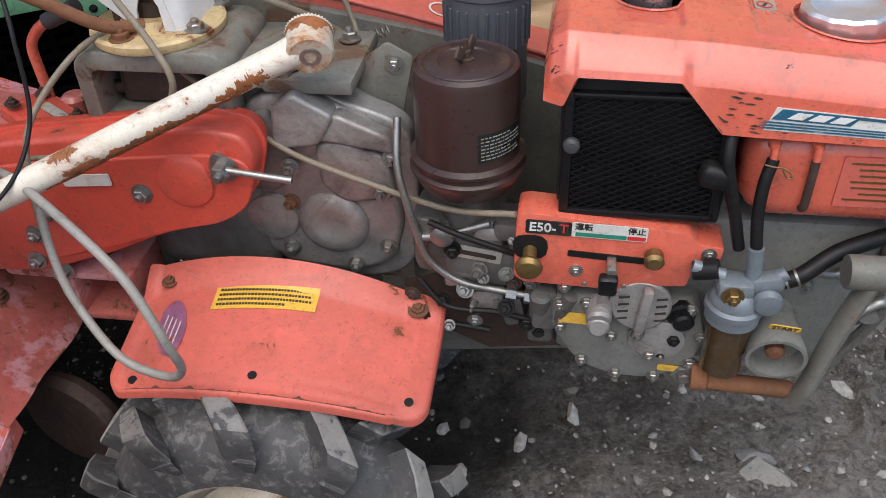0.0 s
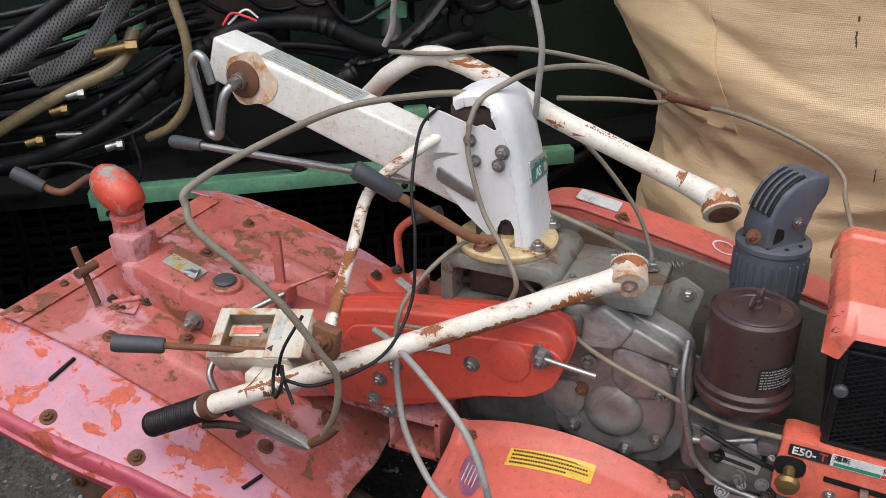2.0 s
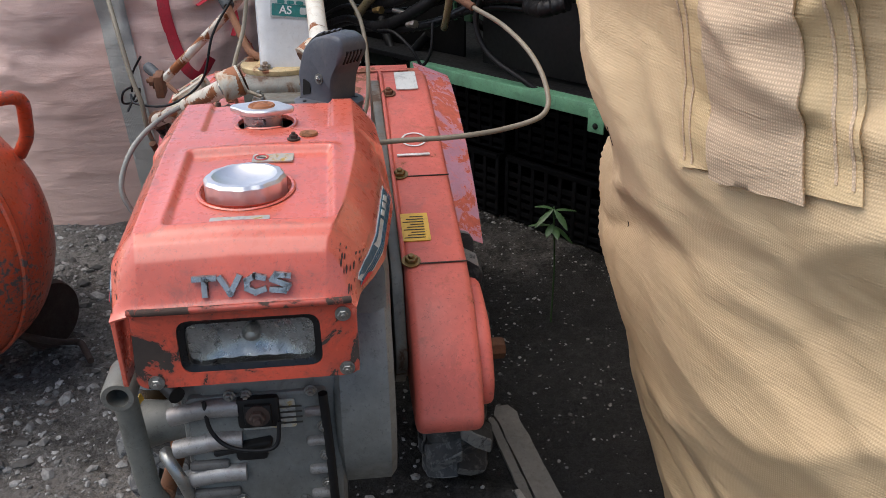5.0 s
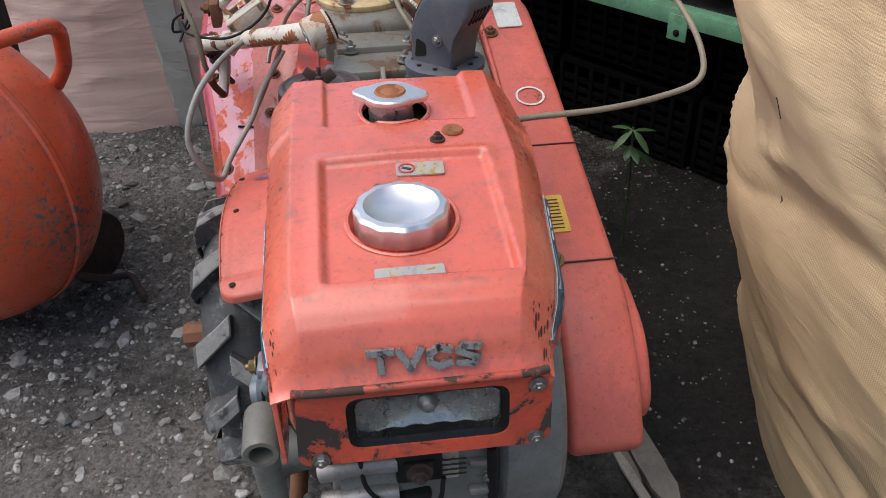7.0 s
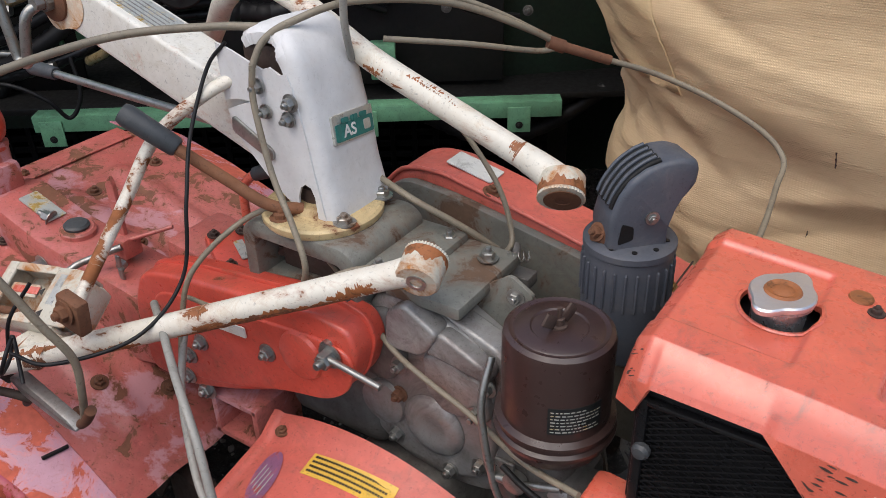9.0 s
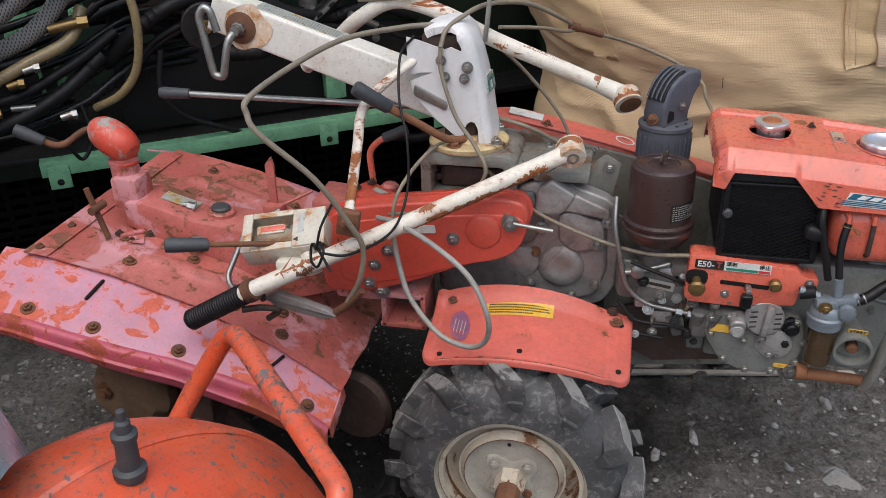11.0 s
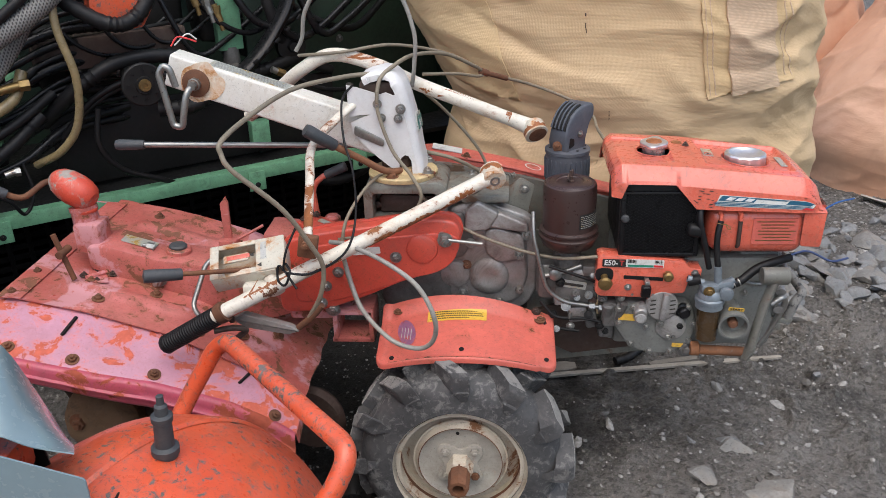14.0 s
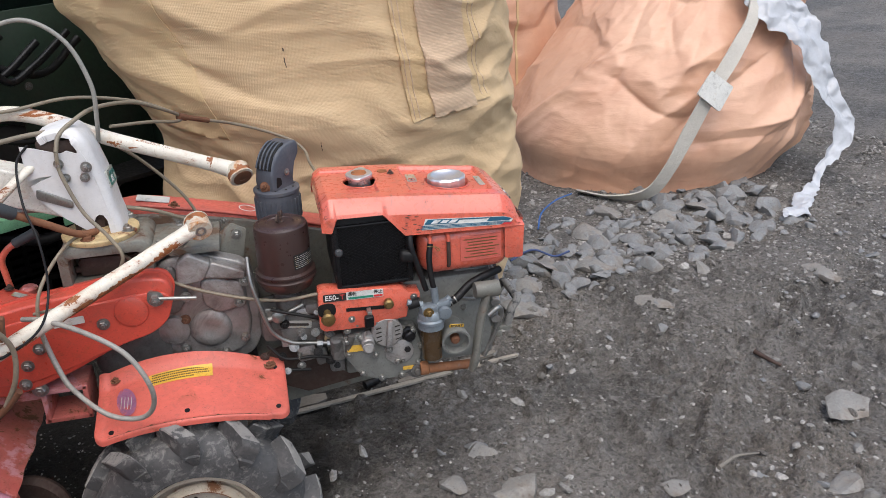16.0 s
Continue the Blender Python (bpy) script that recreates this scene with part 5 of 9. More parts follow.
# injection pump side and lines
part("pump_body", join(box((0.255, -0.03, 0.745), (0.13, 0.09, 0.10), 0.02), lathe([(0.034, 0), (0.034, 0.10), (0.026, 0.12)], (0.265, -0.045, 0.74), (0, 0, 1), 20), box((0.29, -0.05, 0.715), (0.11, 0.06, 0.06), 0.012)), M["alu_dark"], tractor, "cast aluminium intake and pump housing")
part("pump_label", plate((0.282, -0.0815, 0.745), (1, 0, -0.16), (0, 0, 1), 0.066, 0.020), M["label_silver"], tractor, "small silver maker's plate")
part("pump_print", plate((0.282, -0.0832, 0.745), (1, 0, -0.16), (0, 0, 1), 0.052, 0.007, 0.0004), M["ink"], tractor)
part("linkage", join(lathe([(0.016, 0), (0.016, 0.012), (0.010, 0.016)], (0.236, -0.078, 0.775), (0, -1, 0), 18), rod((0.236, -0.088, 0.775), (0.30, -0.085, 0.80), 0.005), rod((0.205, -0.085, 0.77), (0.236, -0.086, 0.775), 0.006), box((0.218, -0.08, 0.785), (0.03, 0.008, 0.03), 0.004)), M["zinc"], tractor)
part("injector_pipe", bent([(0.180, -0.05, 0.93), (0.180, -0.080, 0.876), (0.198, -0.09, 0.80), (0.215, -0.09, 0.735), (0.255, -0.09, 0.700), (0.330, -0.09, 0.688), (0.36, -0.09, 0.684)], 0.0052, 0.035), M["zinc"], tractor, "bent steel injector pipe")
for x in (0.322, 0.347):
    part("pipe_nut", lathe([(0.011, 0), (0.011, 0.014)], (x, -0.09, 0.6885 - (x - 0.322) * 0.15), (1, 0, -0.15), 6), M["zinc"], tractor)
part("injector_block", join(box((0.375, -0.075, 0.67), (0.035, 0.06, 0.07), 0.008), lathe([(0.016, 0), (0.016, 0.05), (0.011, 0.055)], (0.37, -0.085, 0.65), (0, -0.3, 1), 16), lathe([(0.010, 0), (0.010, 0.05)], (0.395, -0.10, 0.66), (0.3, -0.2, 1), 12), box((0.37, -0.06, 0.615), (0.04, 0.05, 0.05), 0.01)), M["alu_dark"], tractor)

rng = random.Random(33)
for k in range(26):
    x, z = rng.uniform(0.175, 0.37), rng.uniform(0.60, 0.80)
    part("engine_bolt", hexbolt((x, -0.075 - 0.02 * rng.random(), z), (rng.uniform(-0.3, 0.3), -1, rng.uniform(-0.3, 0.6)), rng.uniform(0.005, 0.010), rng.uniform(0.006, 0.014), 1.3), M[rng.choice(("zinc", "alu_dark", "oil_shade_black", "rust_dark"))], eng)
for k in range(9):
    x, z = rng.uniform(0.19, 0.36), rng.uniform(0.62, 0.78)
    part("casting", dented(box((x, -0.05, z), (rng.uniform(0.025, 0.06), rng.uniform(0.04, 0.07), rng.uniform(0.02, 0.05)), 0.007, 2, (rng.uniform(-20, 20), rng.uniform(-20, 20), 0)), 0.003, 0.02), M[rng.choice(("alu", "alu_dark", "alu_dark"))], eng)
for p in ([(0.20, -0.085, 0.70), (0.24, -0.095, 0.66), (0.31, -0.095, 0.655), (0.36, -0.09, 0.64)], [(0.22, -0.09, 0.80), (0.26, -0.10, 0.79), (0.31, -0.10, 0.772), (0.335, -0.095, 0.76)], [(0.19, -0.08, 0.66), (0.22, -0.09, 0.63), (0.30, -0.09, 0.615)]):
    part("fuel_line", pipe(p, 0.0042, 8), M["oil_shade_black"], eng, "dark fuel line")
for k, (x, z) in enumerate(((0.40, 0.72), (0.425, 0.735), (0.475, 0.735), (0.52, 0.73), (0.60, 0.70), (0.60, 0.62), (0.64, 0.60), (0.70, 0.62), (0.71, 0.72), (0.56, 0.655))):
    part("engine_bolt", hexbolt((x, -0.070 - 0.035 * (k < 4), z), (0, -1, 0), 0.007, 0.008, 1.3), M["zinc"], eng)
part("oil_neck", lathe([(0.013, 0), (0.015, 0.006), (0.015, 0.030), (0.011, 0.034)], (0.447, -0.105, 0.672), (0, -1, 0.2), 16), M["alu"], eng)
part("joint_plate", prism(outline([(0.495, 0.665), (0.545, 0.668), (0.565, 0.64), (0.548, 0.612), (0.515, 0.606), (0.488, 0.63)], 0.01), -0.113, -0.105, 'y', 0.002), M["alu"], eng)
for x, z in ((0.500, 0.652), (0.548, 0.648), (0.520, 0.616)):
    part("engine_bolt", hexbolt((x, -0.113, z), (0, -1, 0), 0.0085, 0.009, 1.3), M["zinc"] if x < 0.54 else M["oil_shade_black"], eng)

# control panel
panel_pts = outline([(0.333, 0.740), (0.345, 0.730), (0.44, 0.727), (0.470, 0.722), (0.490, 0.735), (0.552, 0.740), (0.558, 0.770), (0.585, 0.772), (0.590, 0.805), (0.56, 0.808), (0.545, 0.825), (0.350, 0.842), (0.336, 0.838)], 0.006)
panel = part("control_panel", prism(panel_pts, -0.115, -0.065, 'y', 0.003), M["red"], tractor, "red sheet control panel with stickers and throttle slot")
NAME_UP, NAME_RT = (0, 0, 1), (1, 0, -0.03)
part("name_plate", plate((0.376, -0.1165, 0.822), NAME_RT, NAME_UP, 0.057, 0.020, 0.0008), M["label_black"], panel, "black model name sticker")
writing("model_lettering", "E50-", (0.3685, -0.1178, 0.8222), NAME_RT, NAME_UP, 0.0185, M["ink_white"], panel, "white model lettering", 0.0003)
writing("model_lettering", "T", (0.3945, -0.1178, 0.8215), NAME_RT, NAME_UP, 0.0185, M["ink_red"], panel, "red model letter", 0.0003)
part("throttle_sticker", plate((0.450, -0.1165, 0.8205), NAME_RT, NAME_UP, 0.092, 0.021, 0.0008), M["label_white"], panel, "white throttle sticker with a green and red stripe")
part("green_stripe", plate((0.440, -0.1177, 0.8148), NAME_RT, NAME_UP, 0.062, 0.0055, 0.0003, 0), M["ink_green"], panel)
part("red_stripe", plate((0.483, -0.1177, 0.8135), NAME_RT, NAME_UP, 0.022, 0.0055, 0.0003, 0), M["ink_red"], panel)
writing("sticker_lettering", "運転", (0.419, -0.1177, 0.8262), NAME_RT, NAME_UP, 0.011, M["ink"], panel, "", 0.0003)
writing("sticker_lettering", "停止", (0.483, -0.1177, 0.8238), NAME_RT, NAME_UP, 0.011, M["ink"], panel, "", 0.0003)
part("throttle_slot", plate((0.449, -0.1155, 0.781), (1, 0, -0.06), NAME_UP, 0.096, 0.009, 0.0012, 0.002), M["oil_shade_black"], panel)
lever = part("throttle_lever", box((0.456, -0.128, 0.777), (0.012, 0.030, 0.012), 0.002), M["zinc"], panel)
part("lever_knob", box((0.453, -0.142, 0.758), (0.024, 0.016, 0.034), 0.005, 2, (15, 0, 0)), M["black_gloss"], lever, "black plastic lever knob")
part("knob_hole", plate((0.354, -0.1155, 0.790), (1, 0, 0), NAME_UP, 0.044, 0.036, 0.0012, 0.016), M["oil_shade_black"], panel)
part("stop_knob", join(rod((0.354, -0.112, 0.785), (0.354, -0.136, 0.780), 0.009), lathe([(0.009, 0), (0.016, 0.003), (0.018, 0.008), (0.015, 0.015), (0.001, 0.018)], (0.354, -0.133, 0.778), (0, -1, -0.15), 24)), M["brass"], panel, "worn round metal pull knob")
part("brass_knob", join(rod((0.506, -0.113, 0.792), (0.506, -0.122, 0.791), 0.007), lathe([(0.012, 0), (0.0125, 0.014), (0.008, 0.018), (0.001, 0.018)], (0.506, -0.12, 0.7915), (0, -1, 0), 16)), M["brass"], panel, "brass knob")
for x, z in ((0.413, 0.756), (0.572, 0.795)):
    part("screw", hexbolt((x, -0.115, z), (0, -1, 0), 0.006, 0.005), M["zinc"], panel)

# fuel filter, intake cone, hoses
filt = pieces("fuel_filter", "filter_fitting", (lathe([(0.029, -0.052), (0.033, -0.050), (0.033, -0.036), (0.0355, -0.034), (0.0355, -0.026), (0.032, -0.022), (0.031, -0.012), (0.026, -0.004), (0.018, 0.002)], (0.609, -0.135, 0.765), (0, 0, 1), 30), box((0.604, -0.138, 0.768), (0.044, 0.036, 0.024), 0.007), box((0.637, -0.135, 0.772), (0.050, 0.026, 0.026), 0.009, 2, (0, -18, 0)), lathe([(0.016, 0), (0.018, 0.006), (0.015, 0.014), (0.006, 0.016)], (0.642, -0.148, 0.758), (0, -1, 0), 18), rod((0.625, -0.133, 0.775), (0.621, -0.130, 0.820), 0.0095, 16), rod((0.590, -0.135, 0.779), (0.552, -0.130, 0.788), 0.009), rod((0.645, -0.135, 0.776), (0.662, -0.132, 0.788), 0.0095)), M["filter_alu"], tractor, "blue-grey cast fuel filter head with dark glass bowl")
part("filter_bowl", lathe([(0.020, -0.098), (0.026, -0.094), (0.028, 0.0)], (0.609, -0.135, 0.722), (0, 0, 1), 26), M["amber"], filt, "dark amber glass bowl")
part("filter_knob", hexbolt((0.600, -0.157, 0.766), (0, -1, 0), 0.009, 0.010), M["brass"], filt)
cone = part("start_shaft_housing", lathe([(0.026, 0.0), (0.030, 0.035), (0.037, 0.075), (0.037, 0.084), (0.032, 0.084), (0.029, 0.06), (0.001, 0.055)], (0.671, -0.082, 0.684), (-0.05, -1, -0.12), 30), M["grey"], tractor, "grey cast starting shaft housing")
part("start_shaft", lathe([(0.012, 0), (0.012, 0.045), (0.008, 0.05), (0.001, 0.05)], (0.669, -0.11, 0.681), (-0.05, -1, -0.12), 14), M["rust"], cone)
part("start_label", plate((0.672, -0.149, 0.7135), (1, -0.05, -0.06), (0, -0.35, 1), 0.038, 0.011, 0.0006), M["yellow"], cone)
writing("start_lettering", "START", (0.672, -0.1502, 0.7135), (1, -0.05, -0.06), (0, -0.35, 1), 0.0105, M["ink"], cone, "", 0.0002)
part("fuel_hose", pipe([(0.655, -0.13, 0.770), (0.68, -0.128, 0.782), (0.72, -0.11, 0.806), (0.775, -0.085, 0.815), (0.81, -0.06, 0.812)], 0.0105), M["black"], tractor, "black rubber hose with a wire clip")
for k in (0, 0.012):
    part("hose_clip", lathe([(0.0125, 0), (0.0125, 0.003)], (0.662 + k, -0.1295 + k * 0.1, 0.773 + k * 0.45), (1, 0.1, 0.5), 16), M["zinc"], tractor)
part("fuel_hose", rod((0.555, -0.128, 0.779), (0.583, -0.134, 0.788), 0.0125), M["black"], tractor)
part("muffler_stay", bent([(0.70, -0.09, 0.76), (0.74, -0.08, 0.745), (0.78, -0.06, 0.765), (0.79, -0.03, 0.80)], 0.006, 0.03), M["zinc"], tractor)
# bumper bracket and rusted bar
brk = part("side_bracket", pipe([(0.712, -0.132, 0.572), (0.720, -0.140, 0.600), (0.728, -0.142, 0.66), (0.738, -0.142, 0.72), (0.752, -0.140, 0.775), (0.757, -0.139, 0.79)], 0.0165, 14, 8, flat=0.62), M["olive"], tractor, "muddy bent steel side bracket")
part("bracket_tube", lathe([(0.0200, -0.028), (0.0212, -0.025), (0.0212, 0.032), (0.0195, 0.035), (0.0135, 0.035), (0.0130, -0.02), (0.001, -0.021)], (0.752, -0.138, 0.800), (1, 0.02, -0.02), 26), M["olive"], brk, "short mud-caked tube on the bracket")
part("foot_bar", join(rod((0.598, -0.122, 0.584), (0.712, -0.124, 0.580), 0.0125, 16, bevel=0.003), lathe([(0.017, 0), (0.0185, 0.004), (0.0185, 0.020), (0.012, 0.024)], (0.578, -0.118, 0.585), (1, 0, 0), 18)), M["rust_bar"], tractor, "round bar with orange rust")
part("hand_rail", bent([(0.77, -0.095, 0.70), (0.80, -0.09, 0.72), (0.815, -0.07, 0.69), (0.79, -0.06, 0.61), (0.765, -0.06, 0.56)], 0.008, 0.02), M["zinc"], tractor, "bent grey rod")

# front of the engine
part("front_cover", prism(outline([(-0.055, 0.80), (0.12, 0.80), (0.12, 0.625), (0.01, 0.615), (-0.055, 0.64)], 0.012), 0.775, 0.800, 'x', 0.004), M["grey"], eng)
for k, z in enumerate((0.785, 0.735, 0.685)):
    part("cylinder_fin", pipe([(0.797, -0.075, z - 0.012), (0.803, -0.03, z), (0.803, 0.01, z)], 0.012, 10), M["alu"], eng)
part("front_plate", plate((0.8025, 0.046, 0.770), (0, 1, 0), (0, 0, 1), 0.066, 0.042), M["label_silver"], eng, "silver rating plate")
for k in range(4):
    part("print_line", plate((0.8055, 0.060, 0.781 - k * 0.008), (0, 1, 0), (0, 0, 1), 0.055, 0.0022, 0.0004, 0), M["ink"], eng)
for y, z in ((0.00, 0.80), (0.10, 0.80), (0.112, 0.745), (0.112, 0.70), (0.112, 0.655), (0.0, 0.64), (0.02, 0.80), (0.08, 0.63)):
    part("cover_bolt", hexbolt((0.800, y, z), (1, 0, 0), 0.006, 0.007, 1.3), M["zinc"], eng)
part("wiring", pipe([(0.81, -0.03, 0.80), (0.815, -0.025, 0.76), (0.82, 0.0, 0.735), (0.825, 0.05, 0.735), (0.82, 0.06, 0.77)], 0.0028), M["black"], eng)
for y, z, w in ((-0.035, 0.70, 0.05), (-0.03, 0.655, 0.06), (0.105, 0.77, 0.03), (0.105, 0.725, 0.03), (0.105, 0.68, 0.03), (0.105, 0.64, 0.03)):
    part("casting_rib", box((0.803, y, z), (0.012, w, 0.012), 0.004), M["alu_dark"] if y < 0 else M["alu"], eng)
boss = part("front_boss", join(box((0.806, 0.034, 0.778), (0.012, 0.052, 0.044), 0.004), box((0.812, 0.034, 0.778), (0.010, 0.034, 0.030), 0.003)), M["oil_shade_black"], eng, "oily black flange plate")
part("boss_bolt", hexbolt((0.816, 0.034, 0.778), (1, 0, 0), 0.010, 0.010), M["rust_dark"], boss)
part("drip_lip", join(box((0.806, 0.010, 0.727), (0.016, 0.075, 0.010), 0.004, 2, (8, 0, 0)), box((0.804, 0.020, 0.715), (0.012, 0.040, 0.020), 0.005)), M["oil_shade_black"], eng)
part("bumper_cable", pipe([(0.81, 0.115, 0.80), (0.806, 0.118, 0.72), (0.808, 0.12, 0.64), (0.812, 0.122, 0.61)], 0.006, 8), M["black"], eng)
# flywheel housing
part("flywheel_housing", join(lathe([(0.175, 0), (0.185, 0.008), (0.185, 0.070), (0.175, 0.078), (0.12, 0.080)], (0.62, 0.128, 0.745), (0, 1, 0), 48), box((0.60, 0.168, 0.83), (0.30, 0.078, 0.24), 0.02)), M["grey"], tractor, "grey flywheel housing with a scuffed front")
bump_thing = part("front_bumper", dented(bent([(0.85, 0.014, 0.590), (0.865, 0.008, 0.655), (0.885, 0.018, 0.676), (0.885, 0.138, 0.674), (0.868, 0.152, 0.655), (0.85, 0.148, 0.585)], 0.0125, 0.02), 0.004, 0.02), M["tyre_worn"], tractor, "bent front bumper bar caked with grey mud")
part("engine_frame", join(prism([(0.20, 0.455), (0.82, 0.535), (0.82, 0.575), (0.20, 0.535)], 0.02, 0.035, 'y', 0.002), prism([(0.20, 0.455), (0.82, 0.535), (0.82, 0.575), (0.20, 0.535)], 0.115, 0.13, 'y', 0.002), box((0.80, 0.075, 0.585), (0.07, 0.16, 0.02), 0.004), box((0.845, 0.075, 0.600), (0.04, 0.15, 0.012), 0.003)), M["olive"], tractor, "steel engine frame rails")
part("frame_plate", prism([(0.16, 0.62), (0.20, 0.545), (0.29, 0.50), (0.46, 0.525), (0.62, 0.56), (0.60, 0.60), (0.33, 0.60), (0.28, 0.66)], -0.01, 0.005, 'y', 0.002), M["rust_dark"], tractor, "rusty lower frame plate")
part("belt_shield", prism([(0.165, 0.86), (0.30, 0.80), (0.33, 0.64), (0.225, 0.505), (0.17, 0.60)], 0.03, 0.036, 'y'), M["olive"], tractor, "bent grey-green shield plate")

# ---- air cleaner ----
def cleaner_mesh():
    prof = [(0.001, 0.0), (0.040, 0.004), (0.062, 0.018), (0.071, 0.036), (0.0745, 0.042), (0.0745, 0.046), (0.070, 0.049), (0.070, 0.054), (0.073, 0.057), (0.073, 0.061), (0.0655, 0.065),
            (0.0655, 0.170), (0.0635, 0.178), (0.058, 0.1815), (0.0545, 0.180), (0.052, 0.180), (0.050, 0.1815), (0.034, 0.1830), (0.032, 0.1810), (0.030, 0.1812), (0.001, 0.184)]
    return lathe(prof, (0.268, -0.048, 0.828), (0, 0, 1), 56)


cleaner = part("air_cleaner", cleaner_mesh(), M["brown"], tractor, "dark brown enamel air cleaner canister")
part("cleaner_stalk", join(lathe([(0.032, 0), (0.030, 0.06), (0.036, 0.075)], (0.268, -0.04, 0.765), (0, 0, 1), 22)), M["brown"], cleaner)
part("wing_nut", join(lathe([(0.010, 0), (0.010, 0.003), (0.006, 0.004), (0.006, 0.012), (0.003, 0.013), (0.003, 0.026)], (0.268, -0.050, 1.0105), (0, 0, 1), 12), box((0.273, -0.036, 1.024), (0.020, 0.0042, 0.016), 0.0018, 2, (0, -38, 72)), box((0.263, -0.064, 1.024), (0.020, 0.0042, 0.016), 0.0018, 2, (0, 38, 72))), M["rust_dark"], cleaner, "rusty wing nut")


def curved_plate(c, r, a0, a1, z0, z1, t=0.0012, n=14):
    return sheet(lambda u, v: Vector((c[0] + r * math.cos(a0 + (a1 - a0) * u), c[1] + r * math.sin(a0 + (a1 - a0) * u), z0 + (z1 - z0) * v)), n, 4, t)


part("cleaner_label", curved_plate((0.268, -0.048), 0.0663, -1.25, -0.25, 0.906, 0.944), M["label_black"], cleaner, "black instruction label")
rng = random.Random(41)
for k in range(7):
    a = -1.20
    while a < (-0.34 if k not in (0, 4) else -0.6):
        w = rng.uniform(0.03, 0.10)
        part("print_mark", curved_plate((0.268, -0.048), 0.0672, a, a + w, 0.9385 - k * 0.0048, 0.9400 - k * 0.0048, 0.0003, 2), M["label_silver"], cleaner)
        a += w + 0.025
# ---- exhaust ----
ex = part("muffler", lathe([(0.052, -0.17), (0.0565, -0.165), (0.0565, -0.012), (0.059, -0.010), (0.059, -0.002), (0.055, 0.0), (0.040, 0.002), (0.001, 0.002)], (0.272, 0.135, 1.038), (0, 0, 1), 48), M["muffler"], tractor, "blue-grey louvred exhaust muffler")
for k in range(26):
    a = k * math.tau / 26
    part("louvre", moved(box((0.0575, 0, 0), (0.005, 0.0035, 0.058), 0.0015, 1), Matrix.Translation((0.272, 0.135, 0.985)) @ Matrix.Rotation(a, 4, 'Z')), M["muffler"], ex)
for k in range(10):
    a = k * math.tau / 10 + 0.2
    part("vent_hole", lathe([(0.0035, 0), (0.0035, 0.0012)], (0.272 + 0.046 * math.cos(a), 0.135 + 0.046 * math.sin(a), 1.0395), (0, 0, 1), 10), M["oil_shade_black"], ex)


EH, EN = Vector((0.707, 0.707, 0)), Vector((0.707, -0.707, 0))
EC = Vector((0.272, 0.135, 0))


def elbow_at(h, n, z):
    return EC + EH * h + EN * n + Vector((0, 0, z))


ELBOW = [(-0.040, 1.036), (-0.041, 1.060), (-0.040, 1.082), (-0.031, 1.108), (-0.017, 1.128), (0.002, 1.142), (0.022, 1.150), (0.046, 1.152), (0.062, 1.148), (0.068, 1.138), (0.066, 1.122), (0.056, 1.104), (0.043, 1.086), (0.037, 1.062), (0.035, 1.036)]


def elbow_mesh():
    """The outlet hood: a flat-cheeked guard with a domed top, leaning forward over the muffler."""
    pts = outline(ELBOW, 0.004, 2)
    rows = []
    for n, k in ((-0.030, 0.88), (-0.0275, 0.97), (-0.023, 1.0), (0.023, 1.0), (0.0275, 0.97), (0.030, 0.88)):
        rows.append([elbow_at(0.012 + (h - 0.012) * k, n * 1.02, 1.036 + (z - 1.036) * (0.6 + 0.4 * k)) for h, z in pts])
    return dented(rings(rows), 0.003, 0.03, 4)


elbow = part("exhaust_elbow", elbow_mesh(), M["muffler"], ex, "dented blue-grey exhaust outlet hood", sharp=50)
for k in range(4):
    n = 0.020 - 0.0125 * k
    part("elbow_slot", pipe([elbow_at(h - 0.0005, n, z) for h, z in ((-0.037, 1.092), (-0.030, 1.110), (-0.016, 1.129), (0.003, 1.143), (0.020, 1.150))], 0.0034, 8), M["oil_shade_black"], elbow)
    part("elbow_louvre", pipe([elbow_at(h - 0.002, n - 0.0058, z + 0.0015) for h, z in ((-0.037, 1.094), (-0.029, 1.112), (-0.015, 1.131), (0.003, 1.144), (0.018, 1.150))], 0.0026, 8), M["muffler"], elbow)
for k in range(5):
    part("elbow_slot", pipe([elbow_at(0.0672, -0.016 + 0.008 * k, 1.126), elbow_at(0.056, -0.016 + 0.008 * k, 1.105)], 0.0022, 6), M["oil_shade_black"], elbow)
part("elbow_bolt", hexbolt(elbow_at(0.012, 0.0305, 1.078), EN, 0.006, 0.005), M["zinc"], elbow)
part("elbow_tear", dented(prism(outline([(-0.030, 1.045), (-0.010, 1.050), (-0.010, 1.068), (-0.026, 1.074)], 0.004), 0.0, 0.0012, 'y', m=Matrix(((EH.x, EN.x, 0, elbow_at(0, 0.0305, 0).x), (EH.y, EN.y, 0, elbow_at(0, 0.0305, 0).y), (0, 0, 1, 0), (0, 0, 0, 1)))), 0.001, 0.01), M["oil_shade_black"], elbow, "torn dark opening in the hood")
part("elbow_clamp", join(box((0.248, 0.11, 1.048), (0.03, 0.03, 0.02), 0.004), hexbolt((0.243, 0.10, 1.052), (-0.4, -1, 0.4), 0.008, 0.01)), M["rust"], elbow)

# ---- wheels ----
AX = 0.352


